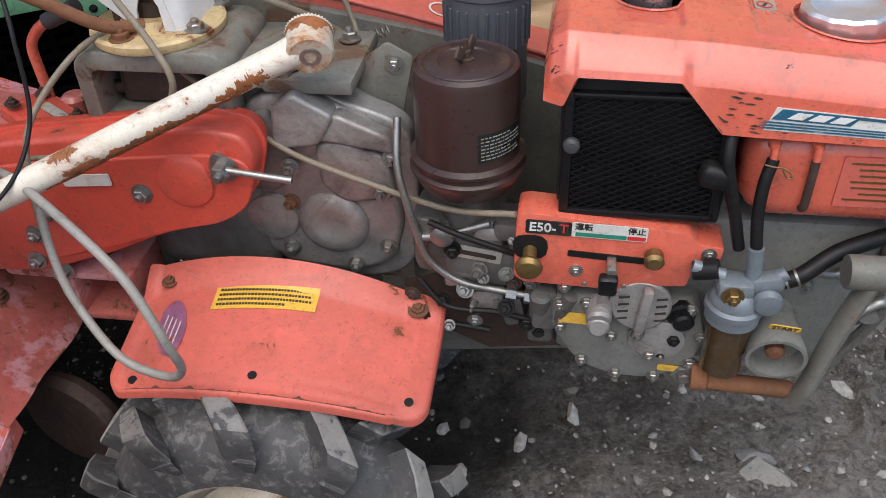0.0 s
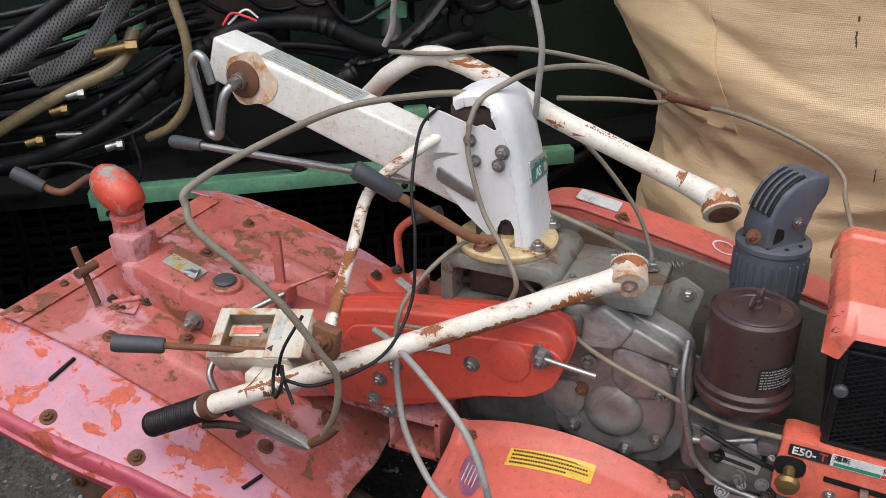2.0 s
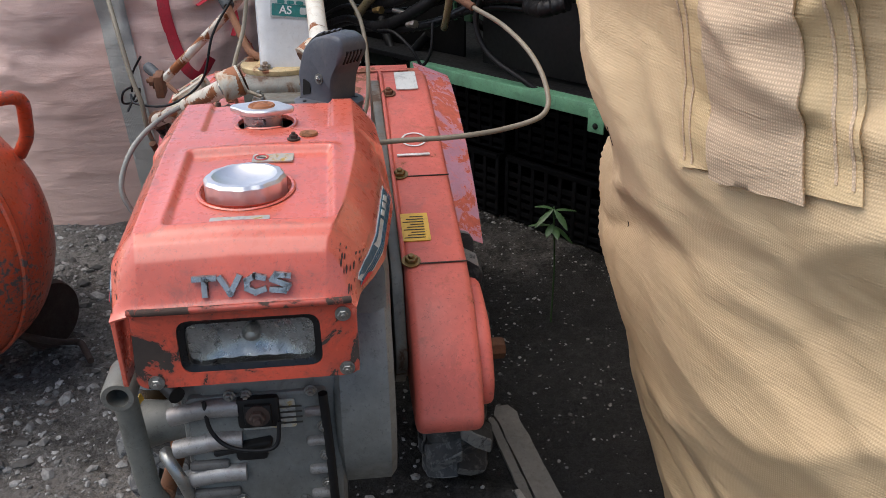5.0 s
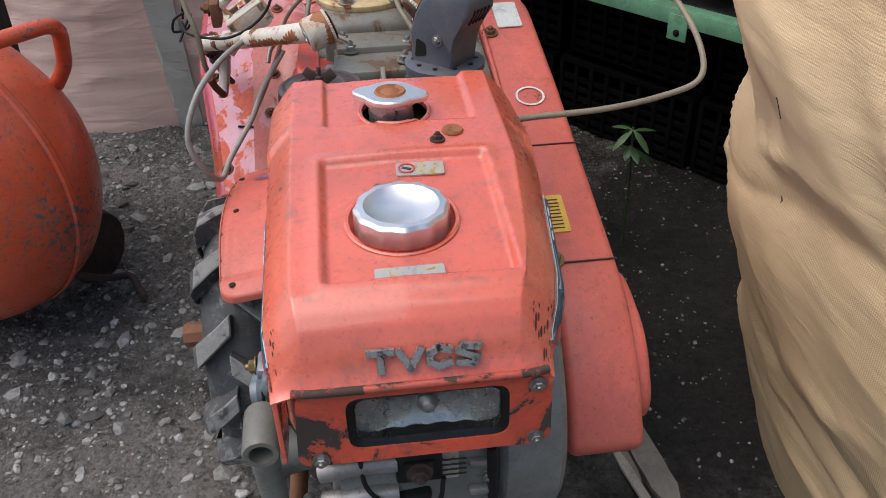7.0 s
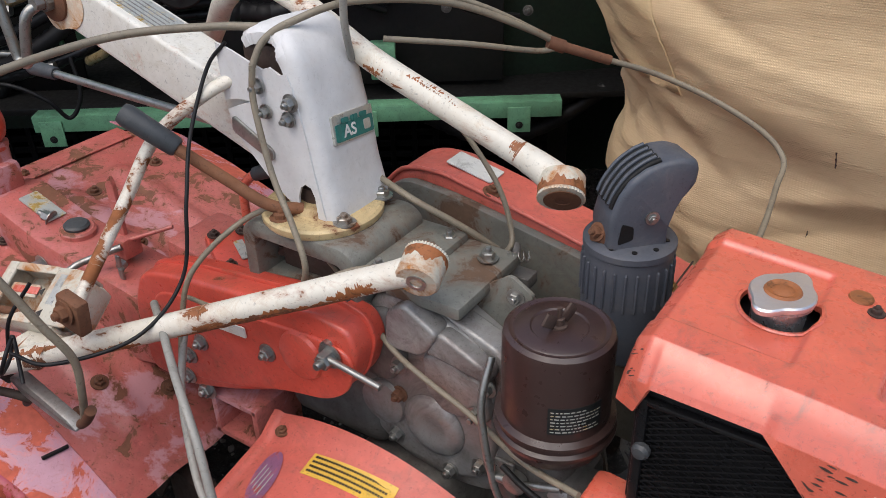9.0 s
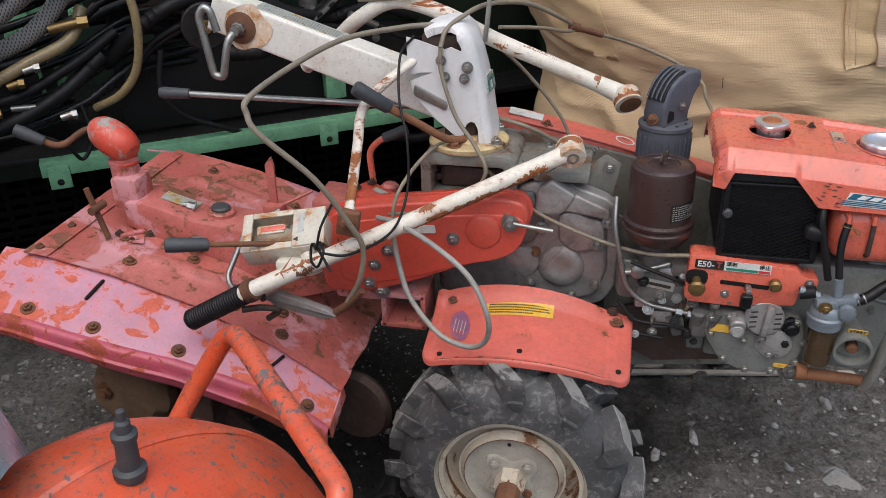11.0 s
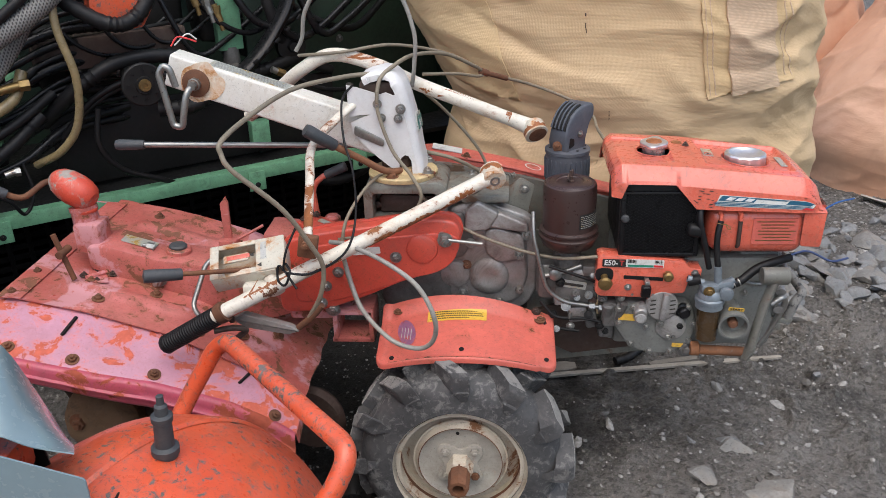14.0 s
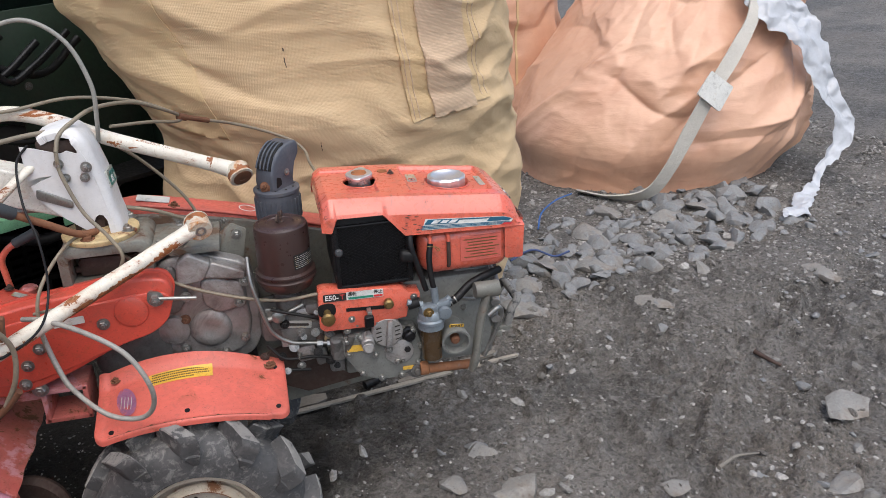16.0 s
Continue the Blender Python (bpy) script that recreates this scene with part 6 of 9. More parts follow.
def tyre_mesh(y0, y1, R=0.255):
    w = y1 - y0
    prof = []
    for k in range(25):
        a = math.pi * k / 24
        yy = y0 + w * 0.5 - math.cos(a) * w * 0.5
        r = 0.168 + (R - 0.168) * math.sin(a) ** 0.55
        prof.append((r, yy - y0))
    prof += [(0.160, w - 0.012), (0.160, 0.012)]
    return lathe(prof, (0, y0, AX), (0, 1, 0), 72, False)


def lug_mesh(side, yc, w):
    """One bar of the tread: a rib up the sidewall, a block on the shoulder, running askew to the middle."""
    rows = []
    for y, r0, r1, a, lo, hi in ((0.47, 0.196, 0.206, -0.03, 0.035, 0.030), (0.515, 0.215, 0.238, -0.02, 0.065, 0.050), (0.53, 0.232, 0.268, 0.0, 0.095, 0.078), (0.46, 0.236, 0.284, 0.03, 0.105, 0.080), (0.22, 0.240, 0.288, 0.12, 0.100, 0.072), (-0.02, 0.242, 0.288, 0.22, 0.095, 0.066)):
        rows.append([(r * math.cos(a + da), yc + side * y * w, r * math.sin(a + da)) for da, r in ((-lo, r0), (-hi, r1), (hi, r1), (lo, r0))])
    b = rings(rows)
    bmesh.ops.bevel(b, geom=[e for e in b.edges if e.is_manifold and e.calc_face_angle(0) > 0.5], offset=0.0025, segments=1, affect='EDGES')
    return b


def wheel(yc, name_label, out):
    """A wheel with tyre, bars, rim and hub; out is -1 or 1, the side on which the disc shows."""
    w = part("wheel", lathe([(0.120, -0.004), (0.120, 0.004)], (0, yc + out * 0.02, AX), (0, out, 0), 40), M["rim"], tractor, name_label)
    t = part("tyre", dented(tyre_mesh(yc - 0.066, yc + 0.066), 0.003, 0.06), M["tyre"], w, "worn dusty rubber tyre with deep tread bars")
    n = 12
    base = {}
    for side in (-1, 1):
        for k in range(n):
            b = dented(lug_mesh(side, 0, 0.134), 0.003, 0.025, k + side)
            m = Matrix.Translation((0, yc, AX)) @ Matrix.Rotation(-(k + (0.5 if side > 0 else 0)) * math.tau / n - 0.49, 4, 'Y')
            bar = part("tread_bar", moved(b, m), M["tyre"], w, sharp=25)
            bar.data.materials.append(M["tyre_worn"])
            for pl in bar.data.polygons:
                if math.hypot(pl.center.x, pl.center.z + base_of(w).z - AX) > 0.277:
                    pl.material_index = 1
    prof = [(0.150, -0.052), (0.170, -0.050), (0.176, -0.056), (0.178, -0.050), (0.172, -0.042), (0.158, -0.036), (0.150, -0.010), (0.150, 0.04), (0.158, 0.05), (0.176, 0.06)]
    part("rim", lathe([(r, h) for r, h in prof], (0, yc, AX), (0, -out, 0) if False else (0, 1 if out < 0 else -1, 0), 64, False), M["rim"], w, "cream painted steel rim with rust")
    dish = [(0.152, 0.006), (0.135, 0.000), (0.122, -0.012), (0.112, -0.030), (0.104, -0.040)]
    part("dish", lathe(dish, (0, yc, AX), (0, 1 if out < 0 else -1, 0), 64, False), M["rim"], w, "cream painted dish of the rim")
    disc = [(0.104, -0.040), (0.098, -0.036), (0.080, -0.034), (0.045, -0.036), (0.001, -0.037)]
    d = part("disc", lathe(disc, (0, yc + out * 0.0, AX), (0, 1 if out < 0 else -1, 0), 64, False), M["rim_dirty"], w, "dirty ivory wheel disc with rusty rings")
    part("rust_ring", lathe([(0.1035, -0.0392), (0.1045, -0.0408), (0.1062, -0.0395)], (0, yc, AX), (0, 1 if out < 0 else -1, 0), 64, False), M["rust"], w, "line of rust round the disc")
    part("rust_ring", lathe([(0.1515, -0.020), (0.1500, -0.012), (0.1512, -0.004)], (0, yc, AX), (0, 1 if out < 0 else -1, 0), 64, False), M["rust"], w)
    yf = yc + out * 0.040
    plate_o = []
    for k in range(64):
        a = k * math.tau / 64
        r = 0.058 + 0.015 * math.cos(4 * a + math.pi)
        plate_o.append((r * math.cos(a), AX + r * math.sin(a)))
    lo, hi = sorted((yf + out * 0.002, yf - out * 0.014))
    part("hub_plate", prism(plate_o, min(lo, hi), max(lo, hi), 'y', 0.002), M["rim_dirty"], w)
    for k in range(4):
        a = k * math.tau / 4 + math.pi / 4
        part("wheel_bolt", hexbolt((0.052 * math.cos(a), yf, AX + 0.052 * math.sin(a)), (0, out, 0), 0.0115, 0.008, 1.0), M["rust"] if k == 3 else M["rim_dirty"], w)
    part("rim_hole", lathe([(0.0045, 0), (0.0045, 0.0012)], (-0.005, yc + out * 0.037, AX + 0.090), (0, out, 0), 12), M["oil_shade_black"], w)
    part("hub", lathe([(0.034, 0), (0.033, 0.040), (0.030, 0.046)], (0, yf - out * 0.005, AX), (0, out, 0), 6), M["rim"], w, "hexagonal hub with flaking cream paint")
    part("axle_end", join(lathe([(0.0285, 0.042), (0.0270, 0.046), (0.0262, 0.100), (0.0235, 0.105), (0.0150, 0.105), (0.0145, 0.072), (0.001, 0.072)], (0, yf - out * 0.005, AX), (0, out, 0), 8)), M["rust"], w, "rusty hollow hexagonal axle end")
    return w


wheel(-0.262, "wheel with cream rim and lugged agricultural tyre", -1)
wheel(0.362, "wheel with cream rim and lugged agricultural tyre", 1)
part("axle_tube", rod((0, -0.16, AX), (0, 0.27, AX), 0.045, 24), M["alu_dark"], tractor)
part("axle_case", join(box((0.0, 0.05, 0.46), (0.20, 0.16, 0.32), 0.04, 3), lathe([(0.11, 0), (0.11, 0.15), (0.09, 0.17)], (0, -0.03, AX), (0, 1, 0), 32)), M["alu_dark"], tractor, "dirty cast axle case")


# ---- fender ----
def fender_point(x, y, lift=0.0):
    v = max(0.0, min(1.0, (y + 0.262) / 0.186))
    zi, zo = 0.714 - 1.12 * (x + 0.02) ** 2, 0.646 - 0.85 * (x - 0.005) ** 2
    g = lerp_table(v, [(0.0, 0.0), (0.10, 0.16), (0.55, 0.44), (0.80, 0.60), (0.92, 0.86), (1.0, 1.0)])
    z = zo + (zi - zo) * g
    if x > 0.19:
        z += 0.004
    z -= 0.004 * smooth01(-0.255, -0.248, y) * smooth01(-0.19, -0.178, x) * smooth01(-0.205, -0.195, -x)
    return Vector((x, y, z + lift))


def fender_edge(x):
    """The outer edge's y along the mudguard, its corners rounded."""
    r, d = 0.030, min(x + 0.203, 0.232 - x)
    c = r - math.sqrt(max(0.0, r * r - (r - d) ** 2)) if d < r else 0.0
    return -0.262 - 0.012 * math.sin((x + 0.203) / 0.435 * 3.1) + c


def fender_u(u):
    return -0.203 + 0.435 * (0.5 - 0.5 * math.cos(math.pi * u))


def fender_mesh(mirror=False):
    def f(u, v):
        x = fender_u(u)
        e = fender_edge(x)
        q = fender_point(x, e + (-0.076 - e) * v)
        w = smooth01(0.020, 0.004, min(x + 0.203, 0.232 - x))
        return q + Vector((0, 0, 0.003 * w * v))
    bm = sheet(f, 80, 34, 0.003)
    if mirror:
        for vtx in bm.verts:
            vtx.co.y = 0.105 - vtx.co.y
        bmesh.ops.reverse_faces(bm, faces=bm.faces[:])
    return bm


fender = part("fender", fender_mesh(), M["red_faded"], tractor, "faded red mudguard with rusty edges and labels", sharp=50)
LIP = [(-0.203, -0.076 - 0.011 * k) for k in range(15)] + [(fender_u(k / 60), fender_edge(fender_u(k / 60))) for k in range(61)] + [(0.232, -0.230 + 0.011 * k) for k in range(15)]


def lip_row(x, y):
    p = fender_point(x, y)
    n = Vector((x - 0.0145, y + 0.17, 0)).normalized() * 0.0035
    return [p + n * k + Vector((0, 0, z)) for k, z in ((0.0, 0.0005), (0.8, -0.0015), (1.1, -0.005), (1.1, -0.015), (0.3, -0.015), (0.2, -0.004))]


part("fender_lip", rings([lip_row(x, y) for x, y in LIP]), M["red_faded"], fender, "turned-down mudguard edge", sharp=60)
for x, y in ((-0.165, -0.252), (0.006, -0.247), (0.211, -0.243)):
    p = fender_point(x, y, 0.0006)
    part("bolt_hole", lathe([(0.0062, 0), (0.0062, 0.0015)], p, (0, -0.2, 1), 14), M["oil_shade_black"], fender)
part("fender_bolt", hexbolt(fender_point(0.20, -0.10, 0.001), (0, -0.1, 1), 0.010, 0.007), M["rust"], fender)
part("fender_bolt", hexbolt(fender_point(-0.165, -0.10, 0.001), (0, -0.1, 1), 0.008, 0.007), M["rust"], fender)


def on_fender(x0, x1, y0, y1, skew, lift, nu=16, nv=8, t=0.0008):
    return sheet(lambda u, v: fender_point(x0 + (x1 - x0) * u, y0 + (y1 - y0) * v + skew * u, lift), nu, nv, t)


rng = random.Random(12)


def rust_edge(u, v):
    x = -0.175 + 0.370 * u
    w = 0.0006 + 0.0075 * max(0.0, noise.noise(Vector((x * 60, 2, 8))) + 0.45 * noise.noise(Vector((x * 210, 5, 1))))
    return fender_point(x, fender_edge(x) + 0.0004 + w * v, 0.0009)


part("rust_edge", sheet(rust_edge, 200, 3, 0.0004), M["rust"], fender, "ragged line of rust along the edge")
lab = part("caution_label", on_fender(-0.085, 0.064, -0.150, -0.114, 0.008, 0.0018), M["yellow"], fender, "yellow caution label with worn black print")
for k in range(4):
    bars = []
    x = -0.078
    while x < (0.054 if k else 0.02):
        q = rng.choice((0.0028, 0.0034, 0.0040))
        bars.append(on_fender(x, x + q, -0.1450 + k * 0.0078, -0.1414 + k * 0.0078, 0.008 * (x + 0.085) / 0.149 * 0, 0.0034, 1, 1, 0.0003))
        for f in bars[-1].verts:
            f.co.y += 0.008 * (x + 0.085) / 0.149
        x += q + 0.0012
    part("print_line", join(*bars), M["ink"], fender)


def oval_sticker():
    bm = bmesh.new()
    c = bm.verts.new(fender_point(-0.135, -0.175, 0.0020))
    ring = []
    for k in range(36):
        a = k * math.tau / 36
        ring.append(bm.verts.new(fender_point(-0.135 + 0.022 * math.cos(a) - 0.010 * math.sin(a), -0.175 + 0.046 * math.sin(a), 0.0020)))
    for k in range(36):
        bm.faces.new((c, ring[k], ring[(k + 1) % 36]))
    bmesh.ops.solidify(bm, geom=bm.faces[:], thickness=0.0008)
    return bm


part("oval_sticker", oval_sticker(), M["purple"], fender, "peeling purple oval sticker")
for k in range(4):
    part("print_line", on_fender(-0.136 + 0.008 * k - 0.012, -0.1346 + 0.008 * k - 0.012, -0.200 - 0.004 * k + 0.008, -0.155 - 0.004 * k, 0, 0.003, 2, 6, 0.0004), M["label_white"], fender)
part("fender", fender_mesh(mirror=True), M["red_faded"], tractor, "faded red mudguard", sharp=50)

# ---- belt guard on the far side ----
guard_pts = outline([(-0.215, 0.86), (-0.205, 0.945), (-0.16, 0.985), (-0.10, 0.992), (-0.04, 0.982), (0.17, 0.936), (0.294, 0.900), (0.524, 0.838), (0.60, 0.812), (0.675, 0.745), (0.715, 0.665), (0.700, 0.640), (0.60, 0.625), (0.20, 0.66), (-0.10, 0.74), (-0.19, 0.80)], 0.03)
guard = part("belt_guard", prism(guard_pts, 0.238, 0.338, 'y', 0.012, seg=3), M["red_faded"], tractor, "long red sheet belt guard with a yellow label")
part("guard_bulge", prism(outline([(0.50, 0.80), (0.62, 0.775), (0.67, 0.70), (0.66, 0.65), (0.50, 0.66), (0.40, 0.72)], 0.04), 0.33, 0.360, 'y', 0.010, seg=3), M["red_faded"], guard)
part("guard_backplate", prism(outline([(-0.225, 0.80), (-0.205, 0.93), (-0.15, 0.974), (-0.05, 0.966), (0.17, 0.925), (0.53, 0.826), (0.60, 0.70), (0.50, 0.60), (0.2, 0.62), (-0.1, 0.70)], 0.03), 0.218, 0.236, 'y', 0.002), M["olive"], guard, "grey-green guard back plate")
GN = Vector((0.265, 0, 0.964)).normalized()
GT = (0.964, 0, -0.265)
for x, z in ((0.0, 0.9745), (0.294, 0.901), (0.524, 0.839)):
    part("guard_bolt", hexbolt((x, 0.250, z), GN, 0.010, 0.009), M["rust"] if x < 0.1 else M["brass"], guard)
part("seam", box((0.30, 0.288, 0.8995), (0.002, 0.098, 0.002), 0.0), M["rust_dark"], guard)
part("seam", box((0.53, 0.288, 0.8375), (0.002, 0.098, 0.002), 0.0), M["rust_dark"], guard)
part("caution_label", plate((0.442, 0.264, 0.8616), (0, 1, 0), (-0.964, 0, 0.265), 0.045, 0.072), M["yellow"], guard, "yellow caution label with worn black print")
for k in range(9):
    part("print_line", plate((0.470 - k * 0.0066, 0.2645 + 0.003 * (k % 3 - 1), 0.8555 + k * 0.00181), (0, 1, 0), (-0.964, 0, 0.265), 0.034 - 0.006 * (k % 3), 0.0016, 0.0004, 0), M["ink"], guard)
part("chalk_ring", moved(lathe([(0.024, 0), (0.024, 0.0006), (0.0205, 0.0006), (0.0205, 0)], (0, 0, 0), (0, 0, 1), 30, False), Matrix.Translation((0.188, 0.285, 0.9322)) @ GN.to_track_quat('Z', 'X').to_matrix().to_4x4()), M["ink_white"], guard, "white painted ring")
part("chalk_line", plate((0.238, 0.280, 0.9190), (0, 1, 0), (-0.964, 0, 0.265), 0.06, 0.006), M["ink_white"], guard)
part("paper_label", plate((-0.055, 0.290, 0.9875), (0, 1, 0), (-0.964, 0, 0.2), 0.045, 0.085), M["label_white"], guard, "torn white paper label")
part("guard_edge", pipe([(-0.20, 0.239, 0.945), (-0.16, 0.239, 0.981), (-0.10, 0.239, 0.990), (-0.04, 0.239, 0.981), (0.17, 0.239, 0.934), (0.52, 0.239, 0.838)], 0.004, 8), M["red_faded"], guard)

# ---- gearbox ----
gear_pts = outline([(-0.05, 0.69), (-0.065, 0.80), (-0.035, 0.925), (0.012, 0.945), (0.042, 0.957), (0.09, 0.925), (0.150, 0.896), (0.163, 0.86), (0.172, 0.745), (0.155, 0.672), (0.10, 0.648), (0.0, 0.655)], 0.022)
gear = part("gearbox", dented(prism(gear_pts, -0.022, 0.14, 'y', 0.012, seg=4), 0.003, 0.04), M["alu"], tractor, "oily cast aluminium gearbox with bolts and ribs")
part("gear_flange", dented(prism(outline([(-0.045, 0.675), (-0.060, 0.80), (0.05, 0.945), (0.160, 0.905), (0.184, 0.885), (0.194, 0.80), (0.190, 0.690), (0.165, 0.645), (0.10, 0.628), (0.0, 0.64)], 0.02), -0.010, 0.03, 'y', 0.006, seg=3), 0.002, 0.04), M["alu"], gear)
part("gear_web", dented(prism(outline([(0.008, 0.872), (0.012, 0.930), (0.042, 0.954), (0.096, 0.922), (0.070, 0.880)], 0.010), -0.046, -0.010, 'y', 0.006, seg=3), 0.003, 0.03, 3), M["alu"], gear, "raised cast web")
part("gear_web", dented(prism(outline([(0.062, 0.884), (0.092, 0.924), (0.168, 0.890), (0.170, 0.866)], 0.010), -0.040, -0.010, 'y', 0.006, seg=3), 0.003, 0.03, 4), M["alu"], gear)
part("gear_web", dented(prism(outline([(0.056, 0.868), (0.085, 0.880), (0.160, 0.858), (0.164, 0.790), (0.095, 0.778), (0.060, 0.805)], 0.016), -0.031, -0.010, 'y', 0.007, seg=3), 0.003, 0.03, 5), M["alu"], gear)
part("gear_web", dented(prism(outline([(-0.055, 0.800), (-0.035, 0.905), (0.002, 0.925), (0.030, 0.842), (0.0, 0.790)], 0.016), -0.033, -0.010, 'y', 0.008, seg=3), 0.004, 0.03, 7), M["alu_dark"], gear)
part("gear_boss", join(lathe([(0.052, 0), (0.050, 0.004), (0.040, 0.010), (0.026, 0.011), (0.018, 0.008), (0.001, 0.007)], (0.068, -0.022, 0.738), (0, -1, 0), 36), lathe([(0.040, 0), (0.037, 0.007), (0.02, 0.012), (0.001, 0.013)], (-0.02, -0.022, 0.745), (0, -1, 0), 30)), M["alu"], gear)
for x, z, mt in ((0.010, 0.771, "rust"), (0.146, 0.700, "zinc"), (0.146, 0.805, "zinc"), (0.022, 0.838, "zinc"), (-0.02, 0.905, "zinc"), (0.095, 0.665, "zinc"), (0.0, 0.69, "zinc"), (0.165, 0.86, "zinc")):
    part("case_bolt", hexbolt((x, -0.034 if z > 0.78 else -0.022, z), (0, -1, 0.05), 0.0095, 0.012, 1.4), M[mt], gear)
part("rear_case", dented(join(box((-0.12, 0.05, 0.75), (0.20, 0.16, 0.22), 0.03, 3), box((-0.02, 0.055, 0.90), (0.14, 0.12, 0.10), 0.02)), 0.003, 0.05), M["alu_dark"], tractor, "dirty cast rear gear case")
part("case_detail", join(lathe([(0.028, 0), (0.026, 0.03), (0.02, 0.034)], (-0.07, -0.03, 0.915), (0, -1, 0.1), 18), lathe([(0.018, 0), (0.016, 0.03)], (-0.03, -0.03, 0.905), (0, -1, 0), 14), lathe([(0.02, 0), (0.018, 0.025)], (-0.06, -0.03, 0.86), (0, -1, 0), 16)), M["alu_dark"], gear)
# handle mount on the gearbox
mount = part("handle_mount", join(prism(outline([(-0.245, 0.985), (-0.225, 1.002), (-0.055, 1.004), (-0.035, 0.99), (-0.035, 0.895), (-0.06, 0.885), (-0.06, 0.975), (-0.222, 0.975), (-0.222, 0.90), (-0.245, 0.90)], 0.012), -0.045, 0.115, 'y', 0.004), box((-0.14, 0.035, 0.90), (0.20, 0.15, 0.016), 0.004)), M["olive"], tractor, "rusty grey-green handle mount with an open window")
part("mount_clutter", dented(join(box((-0.15, 0.03, 0.935), (0.12, 0.08, 0.05), 0.015), rod((-0.22, 0.0, 0.93), (-0.06, 0.0, 0.95), 0.008)), 0.01, 0.02), M["rust_dark"], mount)
part("turntable", lathe([(0.086, 0), (0.088, 0.003), (0.088, 0.011), (0.084, 0.014), (0.05, 0.015), (0.045, 0.026), (0.001, 0.027)], (-0.150, 0.03, 1.003), (0, 0, 1), 44), M["cream"], tractor, "cream painted round turntable flange")
for x, y in ((-0.17, -0.035), (-0.085, 0.0), (-0.09, 0.09)):
    part("flange_bolt", hexbolt((x, y, 1.016), (0, 0, 1), 0.011, 0.010), M["rust"] if x < -0.1 else M["zinc"], tractor)
part("gear_lid", join(box((-0.005, 0.05, 0.962), (0.085, 0.15, 0.03), 0.006), box((0.06, 0.05, 0.955), (0.12, 0.16, 0.020), 0.005)), M["olive"], tractor, "grey-green gearbox lid with bolts")
for x, y in ((-0.02, -0.012), (0.03, 0.0), (0.02, 0.10), (0.09, 0.09)):
    part("lid_bolt", hexbolt((x, y, 0.968), (0, 0, 1), 0.010, 0.012), M["zinc"], tractor)
part("side_bracket_plate", prism(outline([(0.045, 0.885), (0.165, 0.875), (0.185, 0.965), (0.15, 0.985), (0.075, 0.93)], 0.006), 0.045, 0.052, 'y', 0.001), M["olive"], tractor, "bent grey-green bracket plate")
part("plate_bolt", hexbolt((0.16, 0.045, 0.955), (0, -1, 0), 0.009, 0.008), M["zinc"], tractor)


def coil(p, q, r, turns, wire):
    p, q = Vector(p), Vector(q)
    a, b, d = basis(q - p)
    h = (q - p).length
    return pipe([p + d * h * k / (turns * 8) + (a * math.cos(k * math.tau / 8) + b * math.sin(k * math.tau / 8)) * r for k in range(turns * 8 + 1)], wire, 5, 2)


part("tension_spring", coil((0.045, 0.10, 0.945), (0.135, 0.13, 0.965), 0.0065, 13, 0.0011), M["zinc"], tractor, "thin steel tension spring")
part("cable_rest", join(box((0.115, 0.13, 0.925), (0.05, 0.03, 0.02), 0.004), rod((0.075, 0.195, 0.93), (0.10, 0.15, 0.91), 0.008)), M["alu_dark"], tractor)

# ---- chain case ----
case_pts = outline([(-0.47, 0.665), (-0.475, 0.80), (-0.44, 0.872), (-0.34, 0.895), (-0.06, 0.932), (-0.010, 0.922), (0.004, 0.890), (-0.015, 0.825), (-0.06, 0.785), (-0.15, 0.758), (-0.25, 0.712), (-0.36, 0.672)], 0.030, 6)
case = part("chain_case", prism(case_pts, -0.100, -0.03, 'y', 0.008, seg=3), M["red_case"], tractor, "red sheet metal chain case cover with bolts")
part("case_flange", prism([(-0.22 + (x + 0.22) * 1.022, 0.80 + (z - 0.80) * 1.055) for x, z in case_pts], -0.064, -0.058, 'y', 0.002), M["red_case"], case)
inner = [(-0.215 + (x + 0.235) * 0.90, 0.798 + (z - 0.800) * 0.74) for x, z in case_pts]
part("case_relief", prism(inner, -0.1045, -0.096, 'y', 0.004, seg=3), M["red_case"], case)
part("case_boss", lathe([(0.040, 0), (0.037, 0.006), (0.03, 0.009), (0.001, 0.009)], (-0.095, -0.1035, 0.853), (0, -1, 0), 30), M["red_case"], case)
for x, z in ((-0.162, 0.830), (-0.311, 0.788), (-0.345, 0.748), (-0.36, 0.70)):
    part("case_bolt", hexbolt((x, -0.1052, z), (0, -1, 0), 0.010, 0.011), M["zinc"], case)
part("stay_bolt", join(hexbolt((-0.037, -0.107, 0.878), (0, -1, 0), 0.013, 0.020), rod((-0.035, -0.118, 0.883), (0.055, -0.118, 0.872), 0.0048), lathe([(0.009, 0), (0.009, 0.01)], (-0.045, -0.098, 0.889), (0, -1, 0), 12)), M["zinc"], tractor, "long zinc plated bolt with a rusty threaded end")
part("paper_sticker", plate((-0.235, -0.108, 0.848), (1, 0, 0.08), (0, 0, 1), 0.07, 0.018), M["label_white"], case, "dirty white paper sticker")
pieces("rear_shaft", "cross_tube", (rod((-0.30, -0.09, 0.88), (-0.22, -0.09, 0.89), 0.007), rod((-0.37, -0.02, 0.70), (-0.37, 0.20, 0.70), 0.05, 20)), M["red_tiller"], tractor)
